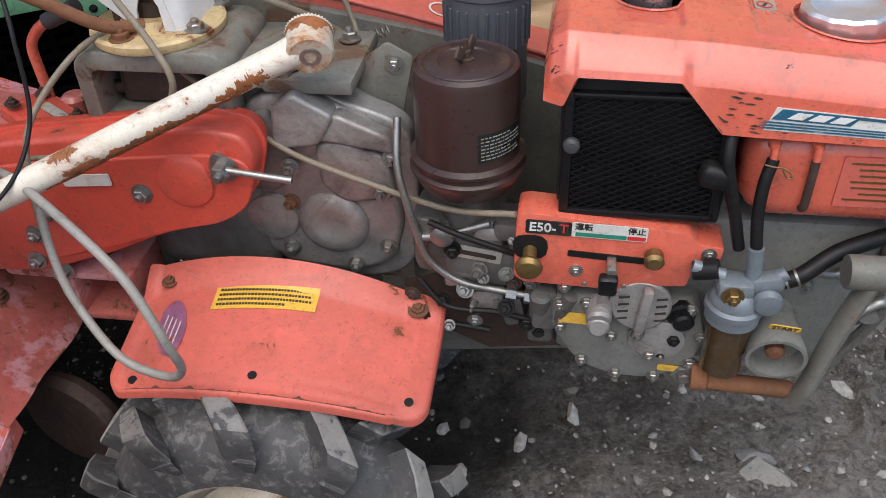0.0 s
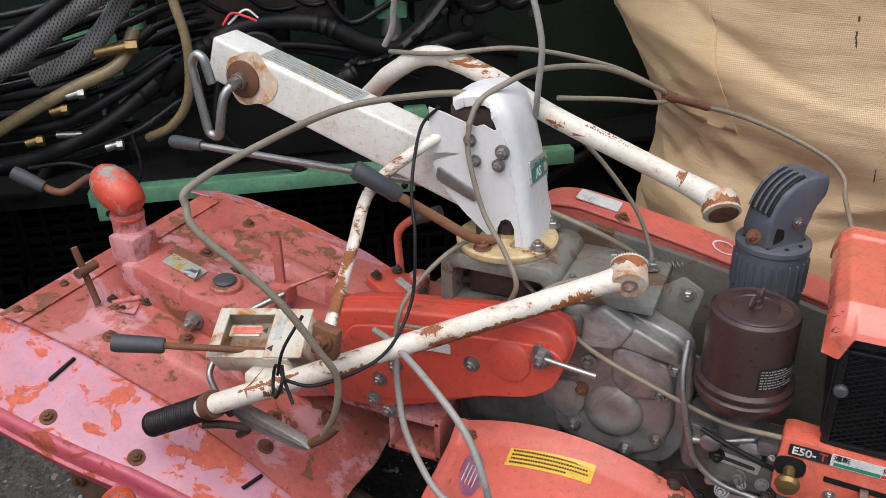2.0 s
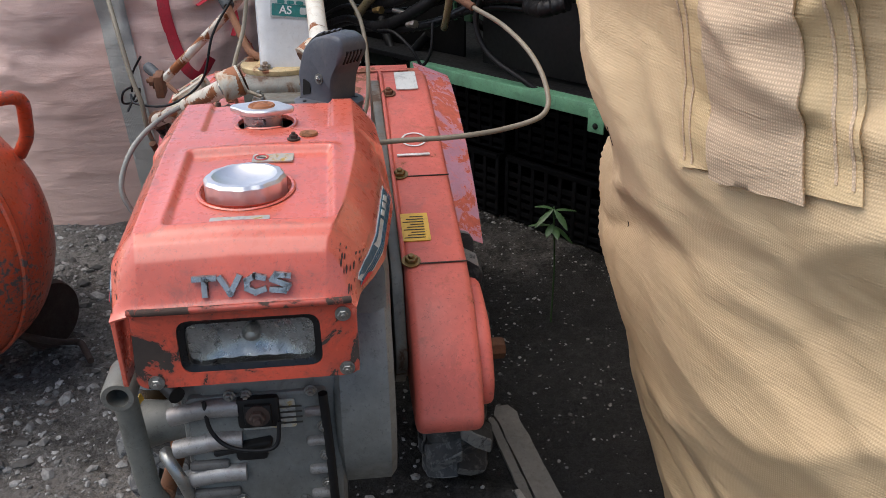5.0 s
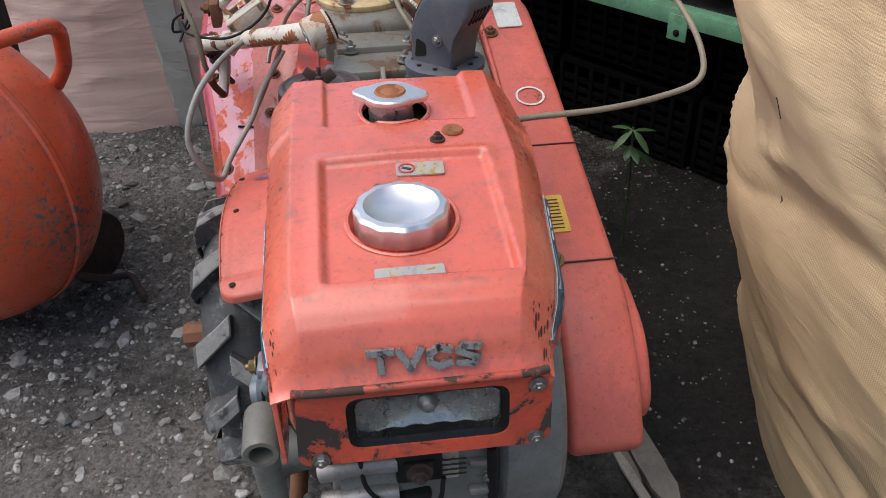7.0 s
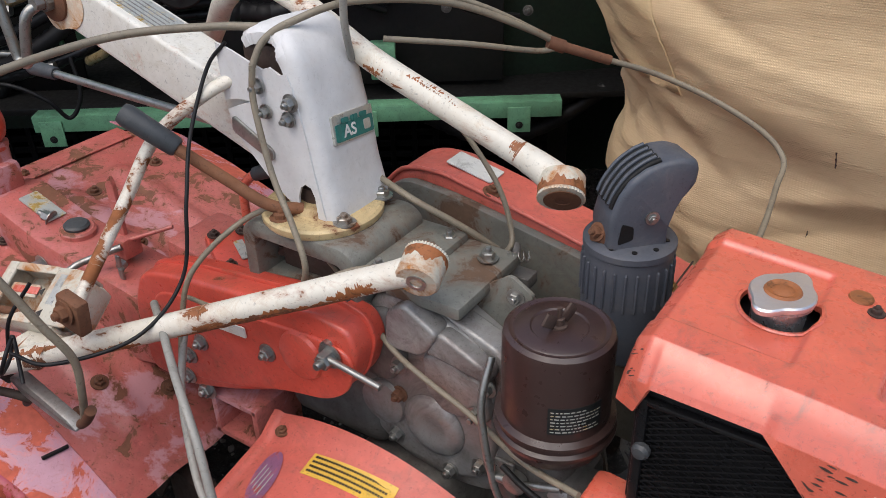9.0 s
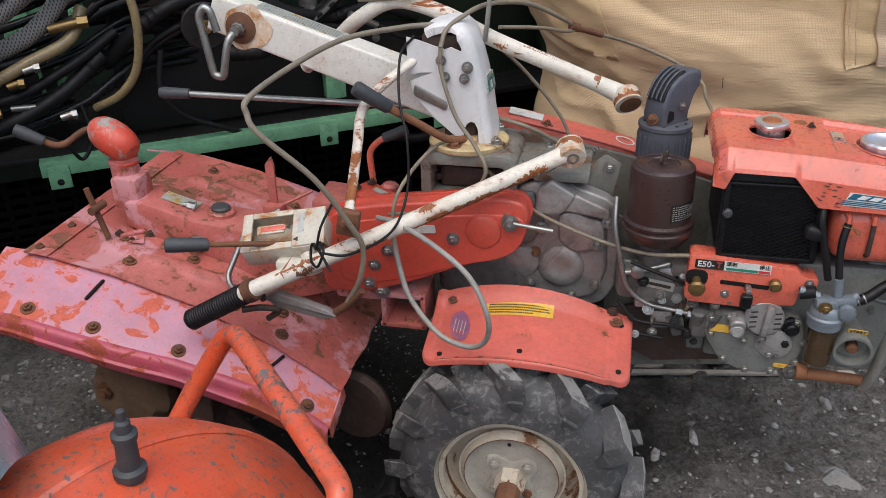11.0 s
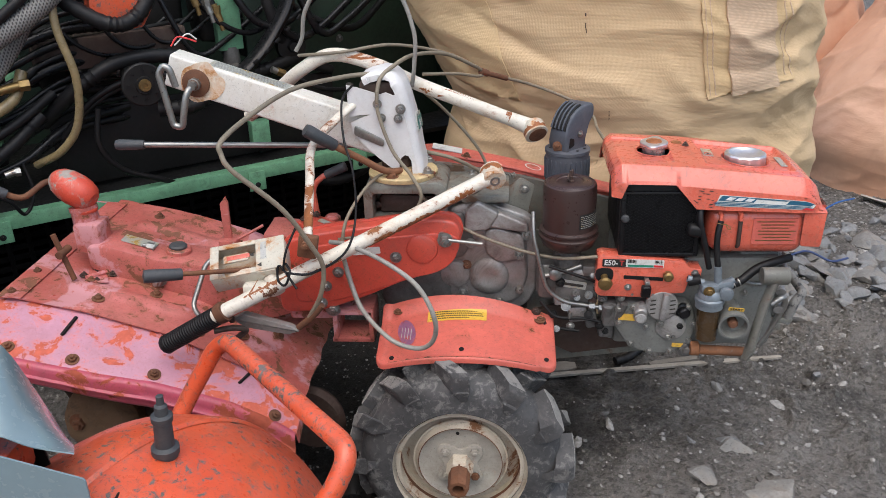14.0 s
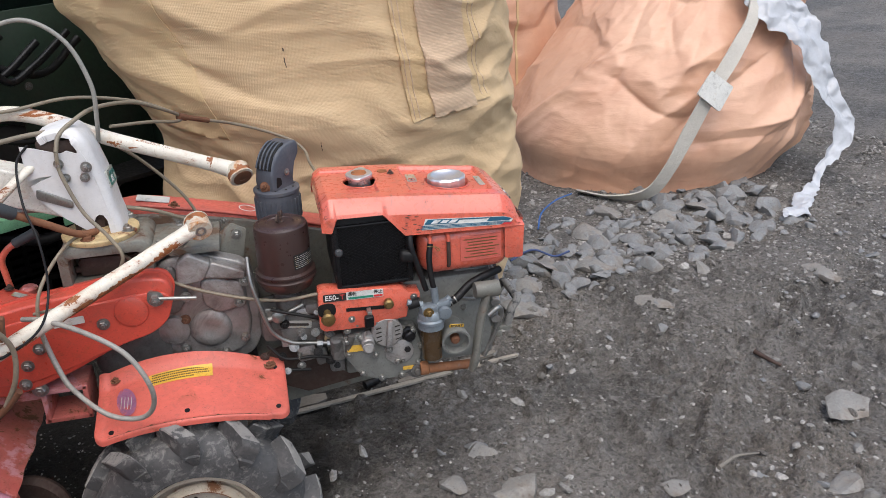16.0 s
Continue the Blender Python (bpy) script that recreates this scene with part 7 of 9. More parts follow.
pieces("hitch", "hitch_plate", (box((-0.29, -0.04, 0.66), (0.11, 0.10, 0.012), 0.002), box((-0.29, -0.04, 0.58), (0.11, 0.10, 0.012), 0.002), box((-0.24, -0.04, 0.62), (0.012, 0.10, 0.09), 0.002), box((-0.335, -0.04, 0.62), (0.012, 0.10, 0.09), 0.002), box((-0.40, -0.03, 0.67), (0.12, 0.08, 0.08), 0.01)), M["red_tiller"], tractor, "rusty red box section hitch")
part("hitch_bolt", hexbolt((-0.335, -0.095, 0.675), (0, -1, 0), 0.013, 0.012), M["zinc"], tractor)

# ---- handle column and beam ----
BEAM0, BEAM1 = Vector((-0.715, 0.040, 1.281)), Vector((-0.150, 0.040, 1.085))
bd = (BEAM1 - BEAM0).normalized()
bu = Vector((0, 1, 0)).cross(-bd).normalized()
if bu.z < 0:
    bu = -bu


def beam_mesh(h=0.080, w=0.072):
    o = outline([(-w / 2, -h / 2), (w / 2, -h / 2), (w / 2, h / 2), (-w / 2, h / 2)], 0.007, 4)
    rows = []
    for k in range(13):
        p = BEAM0 + (BEAM1 - BEAM0) * k / 12
        s = 1.0 + 0.12 * (k / 12)
        rows.append([p + Vector((0, 1, 0)) * a + bu * b * s for a, b in o])
    return rings(rows)


beam = part("handle_beam", beam_mesh(), M["white"], tractor, "white painted box beam of the handle column with rust at its end")
BTOP = lambda t, y: BEAM0 + (BEAM1 - BEAM0) * t + Vector((0, y, 0)) + bu * (0.0405 + 0.005 * t)
part("data_plate", plate(BTOP(0.32, 0.002), bd, (0, 1, 0), 0.20, 0.050, 0.0008, 0.002), M["label_silver"], beam, "worn grey rating label with fine print")
for k in range(5):
    part("print_line", plate(BTOP(0.32, -0.016 + k * 0.008) + bu * 0.0010, bd, (0, 1, 0), 0.18, 0.0022, 0.0003, 0), M["alu"], beam)
part("serrated_disc", lathe([(0.034, 0), (0.034, 0.006), (0.026, 0.010), (0.012, 0.010), (0.012, 0.022), (0.001, 0.023)], BEAM0 + bd * 0.075 + Vector((0, -0.036, 0)) - bu * 0.008, (0, -1, 0), 36), M["rust"], beam, "rusty serrated joint disc")
hook_c = BEAM0 + bd * 0.075 - bu * 0.008
part("clamp_handle", bent([hook_c + Vector(v) for v in ((0, -0.045, 0), (-0.010, -0.082, -0.010), (-0.020, -0.088, -0.050), (-0.030, -0.090, -0.096), (-0.052, -0.090, -0.092), (-0.060, -0.090, -0.03), (-0.070, -0.088, 0.035), (-0.056, -0.086, 0.054), (-0.042, -0.086, 0.046), (-0.034, -0.084, 0.002))], 0.0085, 0.02), M["zinc"], tractor, "bent steel clamp handle")
part("rust_stain", moved(prism([(0.052 * (1 + 0.25 * noise.noise(Vector((math.cos(q) * 1.5, math.sin(q) * 1.5, 4)))) * math.cos(q), 0.052 * (1 + 0.25 * noise.noise(Vector((math.cos(q) * 1.5, math.sin(q) * 1.5, 4)))) * math.sin(q)) for q in [k * math.tau / 40 for k in range(40)]], -0.0012, 0.0, 'y'), Matrix.Translation(hook_c + Vector((0.012, -0.0362, 0)))), surface("rust_stain", (0.50, 0.24, 0.085), 0.7, vary=0.35, patch=(0.66, 0.58, 0.47), patch_at=(0.48, 0.60), patch_scale=26), beam, "rust stain round the joint")
part("clamp_nut", lathe([(0.016, 0), (0.016, 0.012), (0.011, 0.013), (0.011, 0.028)], hook_c + Vector((0, -0.045, 0)), (0, -1, 0), 8), M["zinc"], tractor)
part("beam_wires", pipe([(-0.715, 0.05, 1.33), (-0.70, 0.06, 1.35), (-0.68, 0.07, 1.345), (-0.66, 0.08, 1.335)], 0.0022, 6), M["ink_red"], tractor)
part("beam_wires", pipe([(-0.71, 0.06, 1.33), (-0.68, 0.075, 1.355), (-0.66, 0.085, 1.34)], 0.002, 6), M["label_white"], tractor)
part("head_block", join(box((-0.165, 0.045, 1.10), (0.07, 0.085, 0.20), 0.008), box((-0.20, 0.045, 1.22), (0.09, 0.075, 0.05), 0.006), lathe([(0.03, 0), (0.03, 0.03)], (-0.15, 0.03, 1.02), (0, 0, 1), 20)), M["rust_dark"], tractor, "rusty steel steering head inside the cover")


COVER = [(-0.090, 1.012), (-0.099, 1.07), (-0.109, 1.132), (-0.122, 1.195), (-0.131, 1.228), (-0.142, 1.250), (-0.160, 1.266), (-0.190, 1.271), (-0.222, 1.266), (-0.240, 1.258)]


def column_cover():
    """A moulded front shell with rounded corners that bends back over the top as a cap."""
    line = spline([(x, 0, z) for x, z in COVER], 8)
    rows = []
    for i, p in enumerate(line):
        d = (line[min(i + 1, len(line) - 1)] - line[max(i - 1, 0)]).normalized()
        n = Vector((-d.z, 0, d.x)).normalized()
        t = i / (len(line) - 1)
        y0, y1 = -0.010 + 0.012 * smooth01(0.55, 0.8, t), 0.118 - 0.008 * t
        deep = 0.05 * (1 - 0.75 * smooth01(0.55, 0.8, t))
        ragged = 0.004 * noise.noise(Vector((t * 40, 3, 1))) * smooth01(0.5, 0.6, t)
        sec = [(y1, deep), (y1, 0.018), (y1 - 0.003, 0.009), (y1 - 0.009, 0.003), (y1 - 0.018, 0.0)] + [(y1 - 0.018 - (y1 - y0 - 0.036) * k / 6, 0.0) for k in range(1, 6)] + [(y0 + 0.018, 0.0), (y0 + 0.009, 0.003), (y0 + 0.003, 0.009), (y0 + ragged, 0.018), (y0 + ragged, 0.024 * (1 - 0.7 * smooth01(0.55, 0.8, t)))]
        rows.append([p + n * q + Vector((0, y, 0)) for y, q in sec] + [p + n * (q + 0.003) + Vector((0, y, 0)) for y, q in reversed(sec)])
    return dented(rings(rows), 0.003, 0.05, 2)


cover = part("column_cover", column_cover(), M["cover"], tractor, "cracked white plastic column cover", sharp=50)
CHEEK = [(-0.107, 1.018), (-0.117, 1.070), (-0.127, 1.132), (-0.141, 1.200), (-0.150, 1.221), (-0.160, 1.216), (-0.178, 1.224), (-0.192, 1.219), (-0.215, 1.226), (-0.245, 1.236), (-0.273, 1.243), (-0.272, 1.200), (-0.270, 1.163), (-0.246, 1.169), (-0.218, 1.170), (-0.244, 1.160), (-0.268, 1.150), (-0.262, 1.122), (-0.235, 1.090), (-0.212, 1.066), (-0.177, 1.036), (-0.155, 1.020), (-0.153, 1.045), (-0.147, 1.060), (-0.138, 1.066), (-0.129, 1.063), (-0.123, 1.050), (-0.121, 1.018)]
cheek = prism(CHEEK, -0.0125, -0.0090, 'y')
bmesh.ops.triangulate(cheek, faces=cheek.faces[:])
part("cover_cheek", cheek, M["cover"], cover, "broken white plastic cheek with cracked edges")
for x, z, r in ((-0.199, 1.197, 0.0075), (-0.143, 1.184, 0.0085), (-0.150, 1.160, 0.0075), (-0.190, 1.163, 0.007)):
    part("cover_bolt", hexbolt((x, -0.016, z), (0, -1, 0), r, 0.011), M["zinc"], cover)
part("slot_plate", prism(outline([(-0.262, 1.12), (-0.190, 1.088), (-0.186, 1.106), (-0.258, 1.145)], 0.008), -0.017, -0.0128, 'y', 0.001), M["zinc"], cover, "grey slotted steel strap")
BUP, BRT = (-0.17, 0, 1), (0, 1, -0.10)
part("badge", plate((-0.1085, 0.061, 1.134), BRT, BUP, 0.084, 0.040, 0.0022), M["label_silver"], cover, "silver and teal name badge")
part("badge_field", plate((-0.1045, 0.061, 1.130), BRT, BUP, 0.078, 0.024, 0.0006), M["teal"], cover)
writing("badge_lettering", "AS", (-0.1034, 0.050, 1.131), BRT, BUP, 0.023, M["ink_white"], cover, "pale model letters on the badge", 0.0003)
part("badge_bar", plate((-0.1036, 0.086, 1.128), BRT, BUP, 0.014, 0.014, 0.0004), M["label_silver"], cover)
for k in range(3):
    part("badge_mark", plate((-0.1050, 0.042 + 0.019 * k, 1.148 - 0.0019 * k), BRT, BUP, 0.015, 0.007, 0.0005), M["teal"], cover)


def serrated(at, axis, r=0.030, h=0.026, n=42):
    a, b, d = basis(axis)
    o = Vector(at)
    rows = []
    seg = n * 4
    for rr, hh, dep in ((r * 0.9, -h, 0), (r, -h + 0.004, 0), (r, -0.004, 0), (r * 1.005, 0.0, 0.0009), (r * 0.62, 0.001, 0), (r * 0.5, -0.004, 0), (0.001, -0.004, 0)):
        rows.append([o + d * hh + (a * math.cos(k * math.tau / seg) + b * math.sin(k * math.tau / seg)) * (rr + dep * (1 if k % 4 < 2 else -1)) for k in range(seg)])
    return rings(rows)


def rust_band(at, axis, r, seed):
    """A ragged band of rust round a joint, just below its teeth."""
    a, b, d = basis(axis)
    o = Vector(at)

    def f(u, v):
        q = u * math.tau
        w = 0.004 + 0.016 * max(0.0, 0.35 + noise.noise(Vector((math.cos(q) * 1.6, math.sin(q) * 1.6, seed))) + 0.4 * noise.noise(Vector((math.cos(q) * 7, math.sin(q) * 7, seed))))
        return o - d * (0.0045 + w * v) + (a * math.cos(q) + b * math.sin(q)) * (r + 0.0005)
    return sheet(f, 96, 3, 0.0004)


# far handlebar, still clamped
hb = part("handlebar", pipe([(-0.60, 0.24, 1.10), (-0.50, 0.19, 1.18), (-0.42, 0.150, 1.245), (-0.33, 0.128, 1.288), (-0.22, 0.115, 1.265), (-0.106, 0.108, 1.213), (0.03, 0.115, 1.157), (0.15, 0.123, 1.107), (0.165, 0.124, 1.101)], 0.0175, 16, 8), M["white_rusty"], tractor, "rust-stained white tube handlebar with a serrated end")
part("neck", pipe([(0.120, 0.121, 1.120), (0.150, 0.122, 1.107), (0.175, 0.118, 1.097), (0.190, 0.112, 1.090)], 0.02, 16, 6, rfun=lambda t: 0.0178 + 0.007 * t), M["white_rusty"], hb)
part("knuckle", serrated((0.190, 0.100, 1.083), (0.35, -0.75, -0.55), 0.030, 0.034), M["cream_white"], hb, "serrated rusty joint end")
part("knuckle_face", lathe([(0.024, 0), (0.024, 0.001), (0.010, 0.001), (0.009, -0.002), (0.001, -0.002)], Vector((0.192, 0.100, 1.083)) + Vector((0.35, -0.75, -0.55)).normalized() * 0.0015, (0.35, -0.75, -0.55), 30), M["rust"], hb)
# near handlebar, unbolted and tied up with wire
KN, GF, GE = Vector((0.080, -0.050, 1.025)), Vector((-0.535, -0.334, 0.796)), Vector((-0.691, -0.330, 0.702))
hd = (GF - KN).normalized()
hb2 = part("handlebar", pipe([KN + hd * 0.02, KN + hd * 0.06, KN + hd * 0.3, KN + hd * 0.52, GF, GF + (GE - GF) * 0.10], 0.0178, 16, 8), M["white_rusty"], tractor, "rust-streaked white tube handlebar, loose, tied with wire")
KD = Vector((-0.25, 0.92, 0.30)).normalized()
part("neck", pipe([KN + hd * 0.075, KN + hd * 0.05, KN + hd * 0.03, KN + hd * 0.016], 0.02, 16, 6, rfun=lambda t: 0.0179 + 0.0035 * t, flat=0.9), M["white_rusty"], hb2)
part("knuckle", serrated(KN + KD * 0.020, KD, 0.0285, 0.043), M["cream_white"], hb2, "serrated rusty joint end")
part("rust_band", rust_band(KN + KD * 0.020, KD, 0.0285, 3), M["orange_rust"], hb2, "ragged rust round the joint")
part("rust_band", rust_band((0.190, 0.100, 1.083), (0.35, -0.75, -0.55), 0.030, 7), M["orange_rust"], hb, "ragged rust round the joint")
part("knuckle_hole", lathe([(0.013, 0), (0.013, 0.002), (0.008, 0.002), (0.007, -0.001), (0.001, -0.001)], KN - KD * 0.0228, -KD, 20), M["zinc"], hb2)
part("knuckle_face", lathe([(0.024, 0), (0.024, 0.001), (0.010, 0.001), (0.009, -0.002), (0.001, -0.002)], KN + KD * 0.0235, KD, 30), M["rust"], hb2)


def rust_streak(p, d, r, s0, s1, face, width, seed, parent):
    """A flaking streak of rust along a tube."""
    p, d = Vector(p), Vector(d).normalized()
    e = (Vector(face) - d * d.dot(Vector(face))).normalized()
    g = d.cross(e)

    def f(u, v):
        s = s0 + (s1 - s0) * u
        w = width * (0.25 + 0.75 * math.sin(math.pi * min(0.995, max(0.005, u)))) * max(0.05, 1 + 1.3 * noise.noise(Vector((u * 14, seed, v * 0.5))) + 0.8 * noise.noise(Vector((u * 45, seed + 3, v))))
        a = (v - 0.5) * 2 * w + 0.25 * noise.noise(Vector((u * 4, seed, 7)))
        return p + d * s + (e * math.cos(a) + g * math.sin(a)) * (r + 0.0004 + 0.0004 * noise.noise(Vector((u * 40, v * 6, seed))))
    part("rust_streak", sheet(f, 140, 6, 0.0004), M["orange_rust"] if seed % 2 else M["rust"], parent, "flaking rust streak")


for s0, s1, face, wd, sd in ((0.10, 0.36, (0, -0.75, -0.65), 0.42, 1), (0.12, 0.34, (0, -0.77, -0.62), 0.24, 2), (0.05, 0.13, (0, -0.9, -0.3), 0.5, 3), (0.42, 0.50, (0, -0.8, -0.5), 0.4, 5), (0.55, 0.66, (0, -0.6, 0.7), 0.3, 7), (0.30, 0.34, (0, -0.5, 0.8), 0.3, 9), (0.58, 0.62, (0, -0.9, -0.2), 0.6, 4)):
    rust_streak(KN, hd, 0.0178, s0, s1, face, wd, sd, hb2)
FA, FB = Vector((-0.106, 0.108, 1.213)), Vector((0.150, 0.123, 1.107))
for s0, s1, face, wd, sd in ((0.06, 0.15, (0, -0.7, 0.6), 0.7, 1), (0.08, 0.13, (0, -0.7, 0.55), 0.45, 2), (0.16, 0.20, (0, -0.9, 0.2), 0.4, 3), (0.23, 0.27, (0, -0.6, 0.7), 0.8, 5), (0.0, 0.05, (0, -0.9, -0.2), 0.3, 7)):
    rust_streak(FA, FB - FA, 0.0175, s0, s1, face, wd, sd, hb)
gd = (GE - GF).normalized()


def grip_mesh(p, d, length, r):
    prof = [(r * 0.9, 0.0), (r * 1.12, 0.004)]
    n = 22
    for k in range(n):
        h = 0.01 + (length - 0.02) * k / n
        prof += [(r * 1.02, h), (r * 1.12, h + 0.0022), (r * 1.12, h + 0.004)]
    prof += [(r * 1.15, length - 0.006), (r * 0.95, length), (0.001, length)]
    return lathe(prof, p, d, 22)


part("grip", grip_mesh(GF + gd * 0.012, gd, (GE - GF).length - 0.01, 0.0205), M["black"], hb2, "ribbed black rubber grip")
part("clamp", lathe([(0.024, -0.008), (0.025, 0.0), (0.024, 0.012)], GF + gd * 0.002, gd, 20), M["rust"], hb2, "rusty lever clamp")
part("brake_lever", join(prism(outline([(-0.53, 0.760), (-0.50, 0.775), (-0.39, 0.742), (-0.37, 0.728), (-0.40, 0.720), (-0.50, 0.738)], 0.006), -0.305, -0.285, 'y', 0.003)), M["alu"], hb2, "aluminium hand lever")
part("lever_pivot", join(pipe([(-0.565, -0.335, 0.745), (-0.53, -0.32, 0.745), (-0.50, -0.30, 0.730), (-0.53, -0.29, 0.70)], 0.007, 8), rod((-0.535, -0.32, 0.795), (-0.53, -0.30, 0.755), 0.008)), M["rust_dark"], hb2)
part("cable_end", pipe([(-0.375, -0.292, 0.733), (-0.34, -0.30, 0.765), (-0.31, -0.305, 0.80)], 0.008, 10), M["rust"], hb2)

# strut and lever gate
part("strut", pipe([(-0.238, 0.020, 1.205), (-0.29, -0.034, 1.172), (-0.352, -0.080, 1.112), (-0.350, -0.15, 1.045), (-0.340, -0.262, 0.945)], 0.0125, 10, 8, flat=0.75), M["white_rusty"], tractor, "rusty white flat strut")
part("strut_foot", join(box((-0.338, -0.272, 0.935), (0.045, 0.02, 0.055), 0.004, 2, (0, 10, 0)), hexbolt((-0.338, -0.284, 0.943), (0, -1, 0.1), 0.012, 0.012)), M["rust"], tractor)
gate_m = Matrix.Translation((-0.495, -0.225, 0.868)) @ Euler((radians(30), radians(-8), radians(9))).to_matrix().to_4x4()


gate = part("lever_gate", moved(prism(outline([(-0.089, -0.047), (0.060, -0.047), (0.092, -0.030), (0.092, 0.032), (0.060, 0.047), (-0.089, 0.047)], 0.012), -0.024, -0.020, 'z'), gate_m), M["cream_white"], tractor, "rust-stained ivory lever gate with slots")
for c, sz in (((-0.086, 0, 0), (0.006, 0.090, 0.048)), ((0.088, 0, 0), (0.008, 0.066, 0.048)), ((-0.010, -0.046, 0), (0.150, 0.005, 0.048)), ((-0.010, 0.046, 0), (0.150, 0.005, 0.048))):
    part("gate_wall", moved(box(c, sz, 0.002), gate_m), M["cream_white"], gate)
for c, sz in (((-0.078, 0, 0.0255), (0.022, 0.096, 0.006)), ((0.056, 0, 0.0255), (0.070, 0.092, 0.006)), ((-0.023, -0.040, 0.0254), (0.09, 0.016, 0.006)), ((-0.023, 0.041, 0.0254), (0.09, 0.014, 0.006)), ((-0.026, 0.003, 0.0254), (0.06, 0.022, 0.006))):
    part("gate_strip", moved(box(c, sz, 0.003), gate_m), M["cream_white"], gate)
part("gate_tongue", moved(box((-0.02, 0.003, 0.029), (0.055, 0.012, 0.002), 0.0008), gate_m), M["red"], gate)
for x, y in ((0.012, 0.003), (0.03, -0.03)):
    part("gate_mark", moved(prism([(x - 0.006, y), (x + 0.005, y - 0.006), (x + 0.005, y + 0.006)], 0.0285, 0.0292, 'z'), gate_m), M["ink"], gate)
part("gate_print", moved(box((0.04, 0.01, 0.0285), (0.014, 0.05, 0.0006), 0.0), gate_m), M["label_silver"], gate)
part("gate_bracket", join(rod((-0.44, -0.25, 0.845), (-0.42, -0.275, 0.815), 0.018), box((-0.47, -0.27, 0.825), (0.06, 0.04, 0.03), 0.006)), M["white_rusty"], gate)
LT, LB = Vector((-0.690, -0.374, 0.905)), Vector((-0.460, -0.240, 0.862))
ld = (LT - LB).normalized()
lv = part("gear_lever", rod(LB, LT - ld * 0.06, 0.0058), M["rust"], tractor, "rusty rod lever with a dark grey grip")
part("lever_grip", lathe([(0.0125, 0), (0.0135, 0.004), (0.0155, 0.075), (0.014, 0.083), (0.001, 0.086)], LT - ld * 0.084, ld, 20), M["grip"], lv, "dark grey plastic grip")
lv2 = part("long_lever", rod((-0.86, 0.090, 1.066), (-0.26, 0.085, 1.062), 0.0075), M["zinc"], tractor, "long steel rod lever with a grey grip")
part("lever_grip", lathe([(0.011, 0), (0.0125, 0.004), (0.0145, 0.07), (0.012, 0.078), (0.001, 0.08)], (-0.845, 0.090, 1.066), (-1, 0, 0), 18), M["grip"], lv2, "grey plastic grip")
lv3 = part("clutch_lever", pipe([(-0.300, -0.092, 1.118), (-0.24, -0.066, 1.075), (-0.185, -0.04, 1.035), (-0.150, -0.01, 1.025)], 0.0085, 10), M["rust"], tractor, "flat rusty lever with a dark grey grip")
part("lever_grip", lathe([(0.012, 0), (0.0145, 0.004), (0.0165, 0.078), (0.014, 0.086), (0.001, 0.088)], Vector((-0.300, -0.092, 1.118)) + Vector((0.006, 0.004, -0.004)), (-0.065, -0.032, 0.052), 18), M["grip"], lv3, "dark grey plastic grip")
part("red_lever", join(prism(outline([(-0.632, 0.80), (-0.612, 0.80), (-0.610, 0.935), (-0.616, 0.952), (-0.632, 0.932)], 0.003), -0.002, 0.006, 'y', 0.001), box((-0.62, 0.0, 0.815), (0.05, 0.04, 0.04), 0.006), rod((-0.60, 0.0, 0.83), (-0.54, 0.05, 0.85), 0.004)), M["red_tiller"], tractor, "worn red flat lever")
part("wing_nut", join(lathe([(0.009, 0), (0.009, 0.012)], (-0.59, -0.03, 0.80), (0.3, -1, -0.2), 10), box((-0.585, -0.042, 0.785), (0.012, 0.005, 0.022), 0.002), box((-0.585, -0.042, 0.812), (0.012, 0.005, 0.022), 0.002)), M["zinc"], tractor)
part("link_rod", bent([(-0.600, -0.02, 0.825), (-0.660, -0.085, 0.80), (-0.665, -0.20, 0.735), (-0.64, -0.21, 0.70)], 0.0065, 0.02), M["zinc"], tractor, "bent grey link rod")
part("short_lever", bent([(-0.40, 0.10, 0.85), (-0.41, 0.11, 0.935), (-0.385, 0.11, 0.965), (-0.34, 0.11, 0.985)], 0.008, 0.02), M["red"], tractor, "short bent red lever with a grey grip")
part("lever_grip", lathe([(0.012, 0), (0.013, 0.06), (0.001, 0.064)], (-0.37, 0.11, 0.972), (0.045, 0, 0.02), 16), M["grip"], tractor)
sc = part("shift_case", join(box((-0.42, 0.09, 0.80), (0.24, 0.13, 0.05), 0.01, 2, (0, 6, 0)), lathe([(0.022, 0), (0.022, 0.03), (0.015, 0.036)], (-0.36, 0.10, 0.825), (0, 0, 1), 16)), M["red_tiller"], tractor, "red shift lever case")
part("shift_lid", box((-0.375, 0.045, 0.845), (0.13, 0.075, 0.022), 0.005, 2, (0, 8, -28)), M["red_case"], sc, "crimson lid with screws")
part("lid_label", plate((-0.365, 0.050, 0.8585), (0.88, -0.47, -0.13), (0.47, 0.88, 0.05), 0.052, 0.016), M["label_silver"], sc, "small pale label")
for x, y in ((-0.425, 0.045), (-0.40, 0.085), (-0.345, 0.005), (-0.325, 0.045)):
    part("lid_screw", hexbolt((x, y, 0.8625 - 0.14 * (x + 0.375)), (0.14, 0, 1), 0.0075, 0.008), M["rust_dark"], sc)

# ---- rotary tiller ----
TZ = [(-1.20, 0.795), (-1.08, 0.787), (-0.91, 0.750), (-0.72, 0.690), (-0.544, 0.604), (-0.44, 0.535), (-0.39, 0.495)]


def tiller_z(x):
    return lerp_table(x, TZ)


